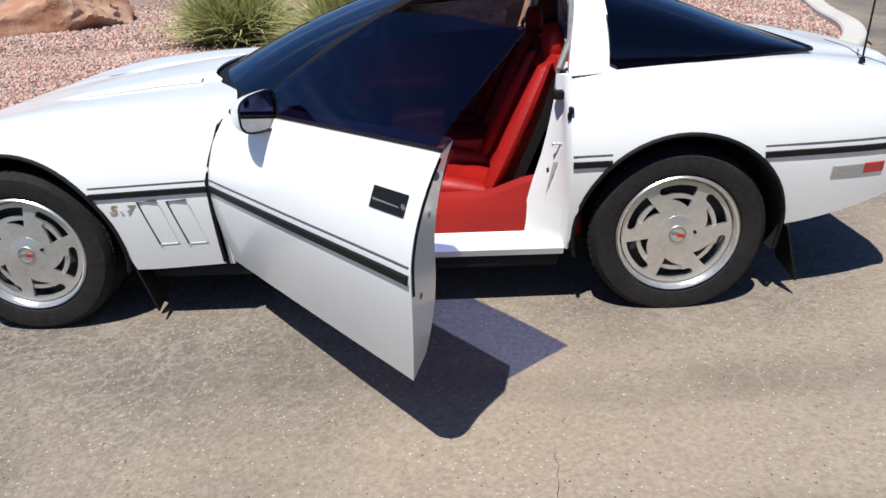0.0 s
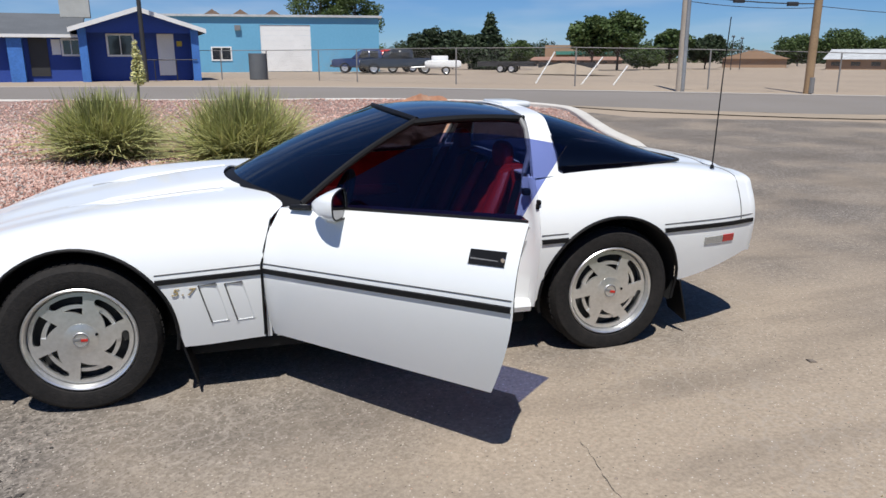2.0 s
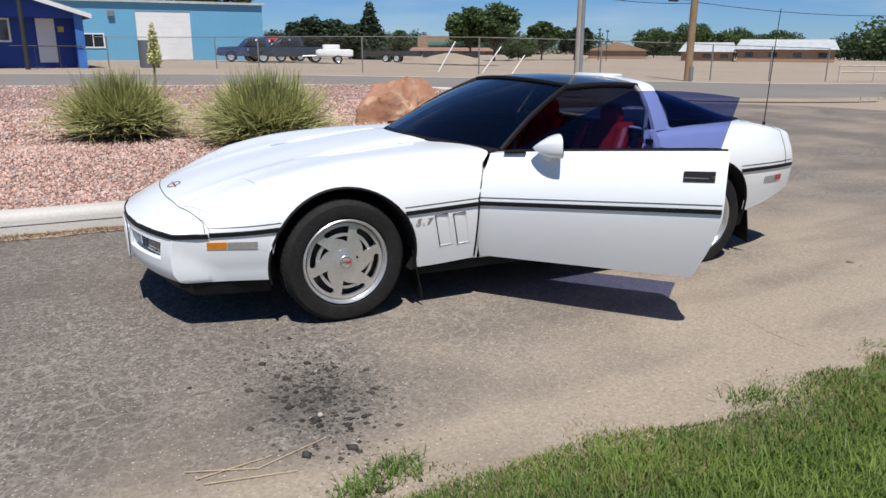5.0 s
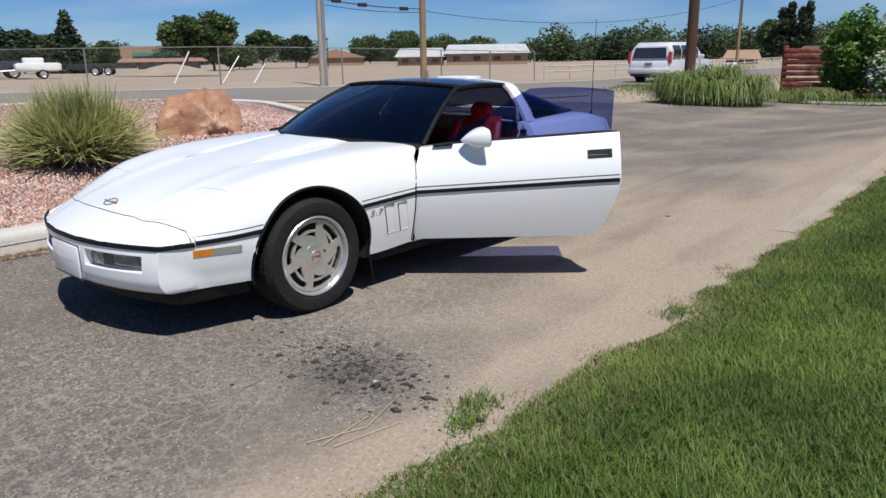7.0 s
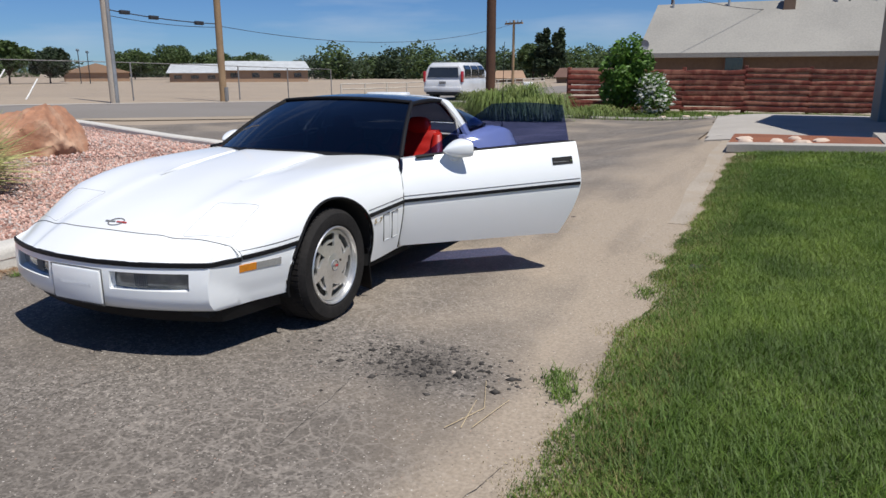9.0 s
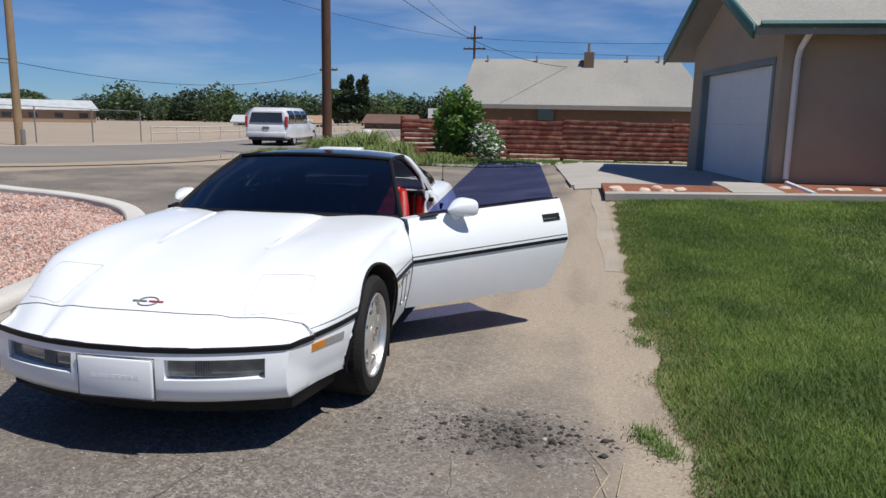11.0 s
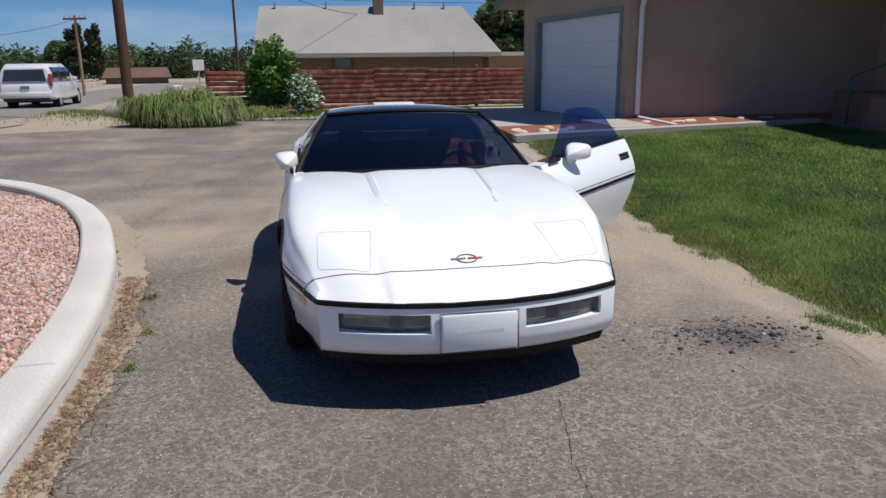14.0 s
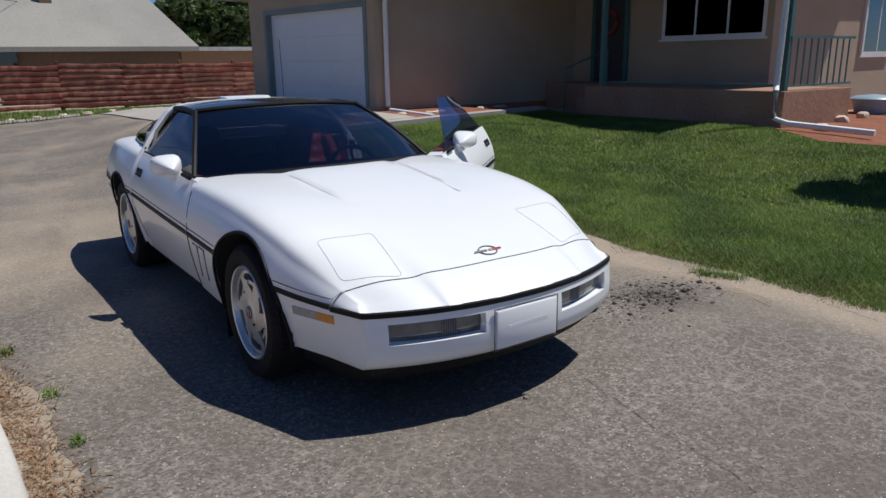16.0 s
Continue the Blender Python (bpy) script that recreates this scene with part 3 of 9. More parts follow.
kerb_line = dense(KERB, 0.25)


def kerb_y(x):
    """The near kerb's line, where it runs along the drive."""
    near = [p for p in kerb_line if p.y < 12.5]
    best = min(range(len(near) - 1), key=lambda i: abs((near[i].x + near[i + 1].x) / 2 - x))
    return near[best].y


# the drive, from the lawn's edge to the kerb, and its mouth on the street
def drive_span(x):
    lo = -2.68
    if x > 8.6:
        lo = -1.85 + 0.22 * min(1, max(0, x - 12.3))
    if x > 15.5:
        lo = -1.6
    if x < 9.0:
        hi = kerb_y(x) + 0.05
    else:
        hi = ramp(x, (9.0, 10.8), (11.0, 9.8), (14.0, 8.3), (16.0, 5.6), (18.6, 3.0))
    return lo, hi


drive = sheet("driveway", ASPHALT, drive_span, -14.0, 18.6, -2.3, 6.0, 0.35, 0.004, "worn dusty grey asphalt driveway", "driveway")


def street_span(x):
    near = ramp(x, (-60, 26.5), (-12, 18.8), (0, 16.4), (8, 14.6), (14, 10.4), (20, 9.6), (40, 10.6), (90, 12.0))
    far = ramp(x, (-60, 38), (-12, 28.5), (0, 25.5), (8, 21.6), (16, 18.0), (24, 16.0), (40, 16.6), (90, 17.5))
    return near, far


street = tagged(sheet("road", STREET, street_span, -60, 90, 9, 19, 2.0, 0.002), "grey asphalt street running past the lot", "road", kind="structure")
sheet("road_gutter", CONCRETE, lambda x: (street_span(x)[1] - 0.1, street_span(x)[1] + 0.5), -40, 60, 9, 10, 1.0, 0.012, "pale concrete gutter along the street", "gutter")
# a pale worn strip on the street's far shoulder
sheet("road_shoulder", DIRT, lambda x: (street_span(x)[0] - (1.2 if x > 9 else 0.3), street_span(x)[0]), 8.0, 40, 9, 10, 1.0, 0.003, "sandy road shoulder", "shoulder")

def lawn_edge(x):
    tuft = 0.08 * math.exp(-((x - 1.72) / 0.14) ** 2) - 0.06 * math.exp(-((x - 1.10) / 0.30) ** 2)
    return -2.435 + 0.04 * noise.noise(Vector((x * 1.3, 0, 0))) + 0.05 * noise.noise(Vector((x * 4.1, 7, 0))) + tuft - 0.10 * smooth((x - 2) / 5)


def lawn_end(y):
    """Where the lawn stops before the concrete edging along the house."""
    return 6.85 + 0.165 * max(0.0, -2.3 - y)


def lawn_strip(x):
    """The lawn's soil across the drive's way, from its back to its front edge."""
    front = lawn_edge(x) - 0.07
    if x > 6.84:
        front = min(front, -2.3 - (x - 6.84) / 0.165)
    return (-9.3 if x < 3.0 else -8.4), front


lawn = sheet("lawn_ground", SOIL, lawn_strip, -9, 7.84, -9, -2.5, 0.12, 0.022, "bare soil under the lawn", "soil")
for v in lawn.data.vertices:
    v.co.z -= 0.028 * (1 - smooth((lawn_edge(v.co.x) - 0.06 - v.co.y) / 0.25))

# kerb of the gravel island
bm = bmesh.new()
prof = [(0.0, -0.10), (0.006, 0.11), (0.016, 0.145), (0.04, 0.163), (0.10, 0.168), (0.21, 0.167), (0.245, 0.160), (0.262, 0.14), (0.268, -0.1)]
rows = []
for i, p in enumerate(kerb_line):
    d = (kerb_line[min(i + 1, len(kerb_line) - 1)] - kerb_line[max(i - 1, 0)]).normalized()
    nrm = Vector((-d.y, d.x, 0))
    rows.append([p + nrm * a + Vector((0, 0, land(p.x, p.y) + b)) for a, b in prof])
grid(bm, rows)
kerb = tagged(link("kerb", bm, KERBSTONE), "pale concrete kerb round the gravel island", "kerb", kind="structure")
bm = bmesh.new()
for i in range(9, len(kerb_line) - 40, 12):
    p = kerb_line[i]
    d = (kerb_line[i + 1] - kerb_line[i - 1]).normalized()
    nrm = Vector((-d.y, d.x, 0))
    q = [p + nrm * a + d * s + Vector((0, 0, land(p.x, p.y) + z)) for s in (-0.002, 0.002) for a, z in ((0.05, 0.1695), (0.23, 0.1685))]
    vs = [bm.verts.new(v) for v in q]
    bm.faces.new((vs[0], vs[1], vs[3], vs[2]))
part("joint", bm, PALEGAP, kerb)


# gravel island: a mound inside the kerb
def in_island(x, y):
    if y > 17.5 or x > 9.0:
        return -1
    best = 9e9
    for p in kerb_line[::2]:
        d = math.hypot(p.x - x, p.y - y)
        best = min(best, d)
    inside = False
    loop = kerb_line[::3] + [Vector((-30, 18, 0)), Vector((-30, 1.8, 0))]
    for a, b in zip(loop, loop[1:] + loop[:1]):
        if (a.y > y) != (b.y > y) and x < (b.x - a.x) * (y - a.y) / (b.y - a.y) + a.x:
            inside = not inside
    return best if inside else -best


def bed_z(x, y, d):
    return land(x, y) + 0.075 + 0.22 * smooth((d - 0.25) / 2.2) + 0.03 * noise.noise(Vector((x * 0.8, y * 0.8, 0)))


bm = bmesh.new()
cells = {}
step = 0.4
for i in range(-40, 24):
    for j in range(4, 44):
        d = in_island(i * step, j * step)
        if d > 0.02:
            cells[i, j] = bm.verts.new((i * step, j * step, bed_z(i * step, j * step, d)))
for (i, j), v in list(cells.items()):
    q = [cells.get(k) for k in ((i, j), (i + 1, j), (i + 1, j + 1), (i, j + 1))]
    if all(q):
        bm.faces.new(q)
rim = [e for e in bm.edges if e.is_boundary]
ext = bmesh.ops.extrude_edge_only(bm, edges=rim)["geom"]
for v in [g for g in ext if isinstance(g, bmesh.types.BMVert)]:
    x, y = v.co.x, v.co.y
    near = min(kerb_line, key=lambda p: (p.x - x)**2 + (p.y - y)**2)
    if math.hypot(near.x - x, near.y - y) < 1.2:
        v.co = (near.x, near.y, land(near.x, near.y) + 0.08)
bmesh.ops.recalc_face_normals(bm, faces=bm.faces[:])
bed = tagged(link("gravel_bed", bm, GRAVELBED), "raised bed of pink crushed gravel", "gravel bed", kind="structure")

# loose stones of the gravel, densest near the drive
rng = np.random.default_rng(5)
tries = np.concatenate([rng.uniform((-5.5, 1.9), (5.0, 4.6), (66000, 2)), rng.uniform((-5.5, 4.4), (8.8, 9.0), (34000, 2)), rng.uniform((-4.0, 9.0), (9.0, 15.5), (9000, 2))])
near = np.array([[p.x, p.y] for p in kerb_line])
loop = np.array([[p.x, p.y] for p in kerb_line[::3]] + [[-30, 18], [-30, 1.85]])
inside = np.zeros(len(tries), bool)
for (xa, ya), (xb, yb) in zip(loop, np.roll(loop, -1, 0)):
    if ya != yb:
        inside ^= ((ya > tries[:, 1]) != (yb > tries[:, 1])) & (tries[:, 0] < (xb - xa) * (tries[:, 1] - ya) / (yb - ya) + xa)
rim = np.full(len(tries), 99.0)
for px, py in near:
    rim = np.minimum(rim, np.hypot(tries[:, 0] - px, tries[:, 1] - py))
ok = inside & (rim > 0.26)
c = np.array([(x, y, bed_z(x, y, d)) for (x, y), d in zip(tries[ok], rim[ok])])
stone = np.array([(1, 0, 0), (-1, 0, 0), (0, 1, 0), (0, -1, 0), (0, 0, 1), (0, 0, -1)], float)
tri = np.array([(0, 2, 4), (2, 1, 4), (1, 3, 4), (3, 0, 4), (2, 0, 5), (1, 2, 5), (3, 1, 5), (0, 3, 5)])
n = len(c)
size = rng.uniform(0.010, 0.026, n) * (1 + 0.4 * (c[:, 1] > 5))
v = stone[None] * rng.uniform(0.55, 1.35, (n, 6, 1)) * size[:, None, None]
ang = rng.uniform(0, 6.28, n)
rot = np.stack([np.stack([np.cos(ang), -np.sin(ang), 0 * ang], 1), np.stack([np.sin(ang), np.cos(ang), 0 * ang], 1), np.stack([0 * ang, 0 * ang, 0 * ang + 0.8], 1)], 1)
v = np.einsum("nij,nkj->nki", rot, v) + c[:, None, :] + np.array([0, 0, 0.004])
sort = rng.random(n)
for lo, hi, mat, lab in ((0, 0.60, GRAVEL, "loose pink gravel stones in the bed"), (0.60, 0.82, GRAVELGREY, "loose grey gravel stones in the bed"), (0.82, 1.01, GRAVELRED, "loose dark red gravel stones in the bed")):
    pick = (sort >= lo) & (sort < hi)
    f = (np.arange(pick.sum())[:, None, None] * 6 + tri[None]).reshape(-1, 3)
    tagged(cloud_mesh("gravel_stones", v[pick].reshape(-1, 3), f, mat), lab, "gravel", kind="stuff")

# the lawn's grass
rng = np.random.default_rng(11)


def turf(count, x0, x1, y0, y1, hmin, hmax, width, name, label, mat=GRASS, edge=0.0):
    x, y = rng.uniform(x0, x1, count), rng.uniform(y0, y1, count)
    lim = np.array([lawn_edge(a) for a in x]) + edge * np.array([max(0.0, 0.4 + 1.3 * noise.noise(Vector((a * 3.1, 5, 1)))) for a in x]) * rng.random(count) ** 1.5
    clump = np.array([noise.noise(Vector((a * 1.1, b * 1.1, 2))) for a, b in zip(x, y)])
    ok = (y < lim) & (x < 6.85 + 0.165 * np.maximum(0.0, -2.3 - y)) & ~((x > 2.9) & (y < -8.45)) & (y > -7.80 - np.where(x > 1.86, 0.578 * (x - 1.86), 0.85 * (1.86 - x)))
    x, y, clump = x[ok], y[ok], clump[ok]
    z = np.array([land(a, b) for a, b in zip(x, y)]) 
    rim = np.array([lawn_edge(a) for a in x]) - y
    z += 0.002 + 0.018 * np.clip((rim - 0.06) / 0.25, 0, 1)
    h = rng.uniform(hmin, hmax, len(x)) * (1 + 0.45 * clump) * np.clip(0.5 + rim / 0.5, 0.4, 1.0)
    v, f = blades(np.stack([x, y, z], 1), h, rng.uniform(0.2, 1.5, len(x)), width * rng.uniform(0.7, 1.3, len(x)), rng)
    return tagged(cloud_mesh(name, v, f, mat), label, "grass", kind="stuff")


turf(300000, -3.0, 6.0, -4.6, -2.3, 0.022, 0.062, 0.0042, "grass", "mown green lawn grass", edge=0.07)
turf(190000, -3.0, 8.2, -9.0, -4.5, 0.02, 0.055, 0.008, "grass", "mown green lawn grass")
turf(70000, 5.9, 8.2, -8.3, -2.4, 0.02, 0.05, 0.007, "grass", "mown green lawn grass")
turf(60000, -9.0, -2.9, -9.0, -2.3, 0.035, 0.085, 0.012, "grass", "mown green lawn grass")
turf(46000, -3.0, 6.6, -2.80, -2.22, 0.012, 0.046, 0.0038, "dry_grass", "dry straw-coloured grass along the lawn edge", DRYGRASS, edge=0.22)


# ---- the white coupe ----
# x runs from the front axle (0) to the rear axle (2.443), y across, its left side negative
AXLE, TRACK, RADIUS, ARCH = 2.443, 0.87, 0.325, 0.385


def half_width(x):
    return ramp(x, (-1.0, 0.70), (-0.62, 0.805), (-0.3, 0.872), (0.0, 0.902), (0.75, 0.912), (1.4, 0.912), (2.0, 0.908), (2.45, 0.912), (2.87, 0.885), (3.12, 0.845), (3.35, 0.77))


def strip_z(x):
    return ramp(x, (-1.0, 0.500), (-0.6, 0.512), (-0.3, 0.530), (0.4, 0.560), (0.75, 0.574), (1.4, 0.594), (2.0, 0.611), (2.4, 0.620), (2.9, 0.626), (3.35, 0.622))


def crest_z(x):
    return ramp(x, (-1.0, 0.506), (-0.79, 0.597), (-0.5, 0.703), (-0.2, 0.780), (0.05, 0.821), (0.35, 0.844), (0.7, 0.854), (1.0, 0.854), (1.5, 0.880), (2.0, 0.905),
                (2.45, 0.925), (2.88, 0.920), (3.1, 0.895), (3.35, 0.85))


def mid_z(x):
    return ramp(x, (-1.0, 0.508), (-0.86, 0.585), (-0.72, 0.638), (-0.4, 0.728), (0.0, 0.807), (0.35, 0.857), (0.6, 0.881), (2.0, 0.93), (2.6, 0.935), (3.05, 0.925), (3.2, 0.905), (3.35, 0.875))


def side_y(x, z):
    """The half width of the side skin at a height."""
    w, s, top = half_width(x), strip_z(x), crest_z(x)
    if z < s:
        return w - 0.060 * max(0.0, (s - z) / 0.33) ** 1.5
    return w - 0.105 * max(0.0, (z - s) / max(0.05, top - s)) ** 2.0


def foot_z(x):
    """The lower edge of the body, with the wheel openings."""
    base = ramp(x, (-1.0, 0.262), (-0.45, 0.268), (0.42, 0.245), (0.8, 0.262), (2.0, 0.285), (2.85, 0.345), (3.35, 0.47))
    for c in (0.0, AXLE):
        if abs(x - c) < ARCH:
            base = max(base, RADIUS + math.sqrt(ARCH * ARCH - (x - c) ** 2))
    return base


def bow(x, y):
    """How far the nose's cross lines sweep back towards the sides."""
    return 0.17 * max(0.0, min(1.0, (-0.30 - x) / 0.68)) * abs(y / 0.70) ** 2.2


def top_point(x, u):
    """The upper skin over one side, u from 0 at the shoulder to 1 on the centre line."""
    top, mid, w = crest_z(x), mid_z(x), half_width(x)
    sh = top - 0.07 * min(1.0, (top - strip_z(x)) / 0.2)
    ys = side_y(x, sh)
    bulge = 0.018 * smooth((x + 0.15) / 0.4) if x < 1.0 else 0.0
    pts = [(ys + 0.01, sh - 0.04), (ys, sh), (ys - 0.035, top - 0.022), (w - 0.20, top), (w * 0.56, top * 0.72 + mid * 0.28 - 0.004), (0.36, top * 0.30 + mid * 0.70 - bulge * 0.9),
           (0.25, mid - 0.004), (0.0, mid), (-0.2, mid - 0.004)]
    k = u * 6
    i = min(5, int(k))
    t = k - i
    p = [Vector((*q, 0)) for q in pts[i:i + 4]]
    q = 0.5 * ((2 * p[1]) + (p[2] - p[0]) * t + (2 * p[0] - 5 * p[1] + 4 * p[2] - p[3]) * t * t + (3 * p[1] - p[0] - 3 * p[2] + p[3]) * t**3)
    return x + bow(x, q.x), q.x, q.y


def shoulder(x):
    top = crest_z(x)
    return top - 0.07 * min(1.0, (top - strip_z(x)) / 0.2)


def side_point(x, z, out=0.0):
    y = side_y(x, z)
    return x + bow(x, y), y + out, z


def stations(a, b, step=0.035):
    """Cross lines from a to b, crowded at the edges of the wheel openings."""
    xs = set(np.linspace(a, b, max(2, int((b - a) / step) + 1)).tolist())
    for c in (0.0, AXLE):
        for k in range(33):
            x = c + (ARCH - 1e-4) * math.cos(math.pi * k / 32)
            if a < x < b:
                xs.add(x)
    out = sorted(xs)
    return [x for i, x in enumerate(out) if i in (0, len(out) - 1) or x - out[i - 1] > 0.0015]


car = thing("sports_car", (0, 0, 0), "low white sports coupe with driver door open on asphalt", "car")


def skin(name, a, b, side, low=None, high=1.0, mat=WHITE, label="", top=True, side_rows=9):
    """Body skin between two cross lines: side = -1 left, 1 right, 0 both."""
    bm = bmesh.new()
    for s in ((-1, 1) if side == 0 else (side,)):
        rows = []
        for x in stations(a, b):
            z0 = max(foot_z(x), low(x) if low else 0)
            z1 = shoulder(x)
            row = [side_point(x, z0 + (z1 - z0) * k / side_rows) for k in range(side_rows)]
            if top:
                row += [top_point(x, high * k / 22) for k in range(23)]
            else:
                row.append(side_point(x, z1))
            rows.append([(px, s * py, pz) for px, py, pz in row])
        grid(bm, rows)
    bmesh.ops.remove_doubles(bm, verts=bm.verts[:], dist=0.0008)
    bmesh.ops.recalc_face_normals(bm, faces=bm.faces[:])
    ob = part(name, bm, mat, car, label)
    sol = ob.modifiers.new("thickness", "SOLIDIFY")
    sol.thickness, sol.offset = 0.008, -1.0
    return ob


def ribbon(bm, pts, half, lift, nrm):
    """A raised flat moulding along points: half its height, lift its depth, nrm the outward way."""
    rows = []
    for p in pts:
        p, o = Vector(p), Vector(nrm)
        u = Vector((0, 0, 1))
        rows.append([p - u * half - o * 0.004, p - u * half * 0.8 + o * lift, p + u * half * 0.8 + o * lift, p + u * half - o * 0.004])
    grid(bm, rows)


# hood: the clamshell above the strip, back to the cowl
bm = bmesh.new()
for s in (-1, 1):
    rows = []
    for k in range(61):
        f = k / 60
        row = []
        for j in range(33):
            end = 0.0
            if j < 9:
                x = -0.79 + f * (0.745 + 0.055 * smooth(j / 9) + 0.79)
                z0, z1 = max(strip_z(x), foot_z(x)), shoulder(x)
                px, py, pz = side_point(x, z0 + (z1 - z0) * j / 9)
            else:
                u = (j - 9) / 23
                back = 0.80 + 0.06 * smooth(u / 0.25) * (1 - smooth((u - 0.25) / 0.75)) - 0.20 * smooth((u - 0.2) / 0.8)
                x = -0.79 + f * (back + 0.79)
                px, py, pz = top_point(x, u)
            row.append((px, s * py, pz))
        rows.append(row)
    grid(bm, rows)
bmesh.ops.remove_doubles(bm, verts=bm.verts[:], dist=0.0006)
bmesh.ops.recalc_face_normals(bm, faces=bm.faces[:])
hood = part("hood", bm, WHITE, car, "white clamshell hood with a low centre bulge")
hood.modifiers.new("thickness", "SOLIDIFY").thickness = 0.008

# nose panel between the bumper strip and the hood
bm = bmesh.new()
for s in (-1, 1):
    rows = []
    for k in range(17):
        x = -0.985 + (0.985 - 0.793) * (k / 16) ** 1.3
        row = [side_point(x, strip_z(x) + (shoulder(x) - strip_z(x)) * j / 5) for j in range(5)] + [top_point(x, j / 22) for j in range(23)]
        rows.append([(px, s * py, pz) for px, py, pz in row])
    grid(bm, rows)
bmesh.ops.remove_doubles(bm, verts=bm.verts[:], dist=0.0006)
bmesh.ops.recalc_face_normals(bm, faces=bm.faces[:])
part("nose_panel", bm, WHITE, car)


# front bumper cover with the lamp openings, front face and wrapped sides
def nose_x(y, z):
    z = max(0.2, min(0.5, z))
    return -0.985 + bow(-0.985, y) * 1.0 - 0.012 * math.sin(math.pi * (z - 0.26) / 0.24) + 0.05 * smooth((0.32 - z) / 0.1)


def station_of(x):
    """The cross line whose outer end lies at x."""
    lo, hi = -1.0, 3.4
    for _ in range(40):
        m = (lo + hi) / 2
        if m + bow(m, half_width(m)) < x:
            lo = m
        else:
            hi = m
    return (lo + hi) / 2


def lamp_hole(y, z):
    return 0.215 < abs(y) < 0.615 and 0.375 < z < 0.462


def fascia_point(v, z):
    """v: 0 centre, 0.7 corner, then along the side to the wheel opening."""
    c = 0.695
    if v <= c:
        return nose_x(v, z), v, z
    r = (v - c)
    base_x, base_y = nose_x(c, z), c
    x = base_x + r * 0.985
    y = side_y(station_of(max(x, -0.812)), z)
    return x, max(y, base_y + 0.22 * r), z


vcuts = sorted({round(v, 4) for v in [*np.linspace(0, 0.695, 24), 0.215, 0.615, *np.linspace(0.70, 0.83, 12), *np.linspace(0.85, 1.185, 16)]})
zcuts = [0.262, 0.268, 0.285, 0.31, 0.34, 0.375, 0.40, 0.43, 0.462, 0.48, 0.492, 0.502]
bm = bmesh.new()
for s in (-1, 1):
    vs = {}
    for i, v in enumerate(vcuts):
        for j, z in enumerate(zcuts):
            x, y, zz = fascia_point(v, z)
            if v > 0.83:
                zz = 0.262 + (strip_z(station_of(x)) - 0.262) * j / (len(zcuts) - 1)
                zz = max(zz, 0.262)
            if j == 0:
                x += 0.02
            x = min(x, -math.sqrt(max(0.0, ARCH * ARCH - (zz - RADIUS) ** 2)) - 0.002)
            vs[i, j] = bm.verts.new((x, s * y, zz))
    for i in range(len(vcuts) - 1):
        for j in range(len(zcuts) - 1):
            vm, zm = (vcuts[i] + vcuts[i + 1]) / 2, (zcuts[j] + zcuts[j + 1]) / 2
            if vm < 0.695 and lamp_hole(vm, zm):
                continue
            x = vs[i, j].co.x
            if vm > 0.83 and abs(vs[i + 1, j].co.x - x) < 0.0004 and abs(vs[i + 1, j + 1].co.x - vs[i, j + 1].co.x) < 0.0004:
                continue
            bm.faces.new((vs[i, j], vs[i + 1, j], vs[i + 1, j + 1], vs[i, j + 1]))
bmesh.ops.remove_doubles(bm, verts=bm.verts[:], dist=0.0006)
bmesh.ops.recalc_face_normals(bm, faces=bm.faces[:])
fascia = part("front_bumper", bm, WHITE, car, "white body-coloured front bumper cover")
fascia.modifiers.new("thickness", "SOLIDIFY").thickness = 0.012
for s in (-1, 1):
    # lamp tray: the sides of the opening and the lens at its back
    bm = bmesh.new()
    ring = [(y, z) for y, z in ((0.205, 0.365), (0.625, 0.370), (0.625, 0.468), (0.205, 0.470))]
    rows = []
    for depth, grow in ((0.004, 0.0), (0.05, -0.012)):
        row = []
        for y, z in ring:
            yy, zz = y + (grow if y > 0.4 else -grow), z + (grow if z > 0.42 else -grow)
            row.append((nose_x(y, z) + depth, s * yy, zz))
        rows.append(row)
    grid(bm, rows, close=True)
    part("lamp_tray", bm, WHITE, car)
    bm = bmesh.new()
    rows = []
    for k in range(9):
        y = 0.215 + 0.40 * k / 8
        rows.append([(nose_x(y, 0.42) + 0.036 + 0.006 * abs(2 * j / 4 - 1), s * y, 0.372 + 0.092 * j / 4) for j in range(5)])
    grid(bm, rows)
    lens = part("fog_lamp", bm, FOGLENS, car, "dark grey ribbed fog and park lamp lens")
    bm = bmesh.new()
    for k in range(7):
        y = 0.33 + 0.010 * k
        box(bm, nose_x(y, 0.42) + 0.031, nose_x(y, 0.42) + 0.036, s * y - 0.0015, s * y + 0.0015, 0.385, 0.45)
    part("rib", bm, GREYTRIM, lens)
# licence plate panel with a raised border and a faint embossed word
bm = bmesh.new()
box(bm, -1.002, -0.975, -0.172, 0.172, 0.288, 0.462, bevel=0.012)
panel = part("plate_panel", bm, WHITE, car, "blank white licence plate panel with faint embossing")
bm = bmesh.new()
for k in range(8):
    y = -0.098 + 0.028 * k
    box(bm, -1.0026, -1.0016, y - 0.011, y + 0.011, 0.374, 0.390)
part("embossed_bar", bm, WHITE, panel)
bm = bmesh.new()
loop = [(-0.178, 0.283), (0.178, 0.283), (0.178, 0.467), (-0.178, 0.467), (-0.178, 0.283)]
tube(bm, [(-0.992, y, z) for y, z in loop], 0.003, 6)
part("gap", bm, SEAM, panel)

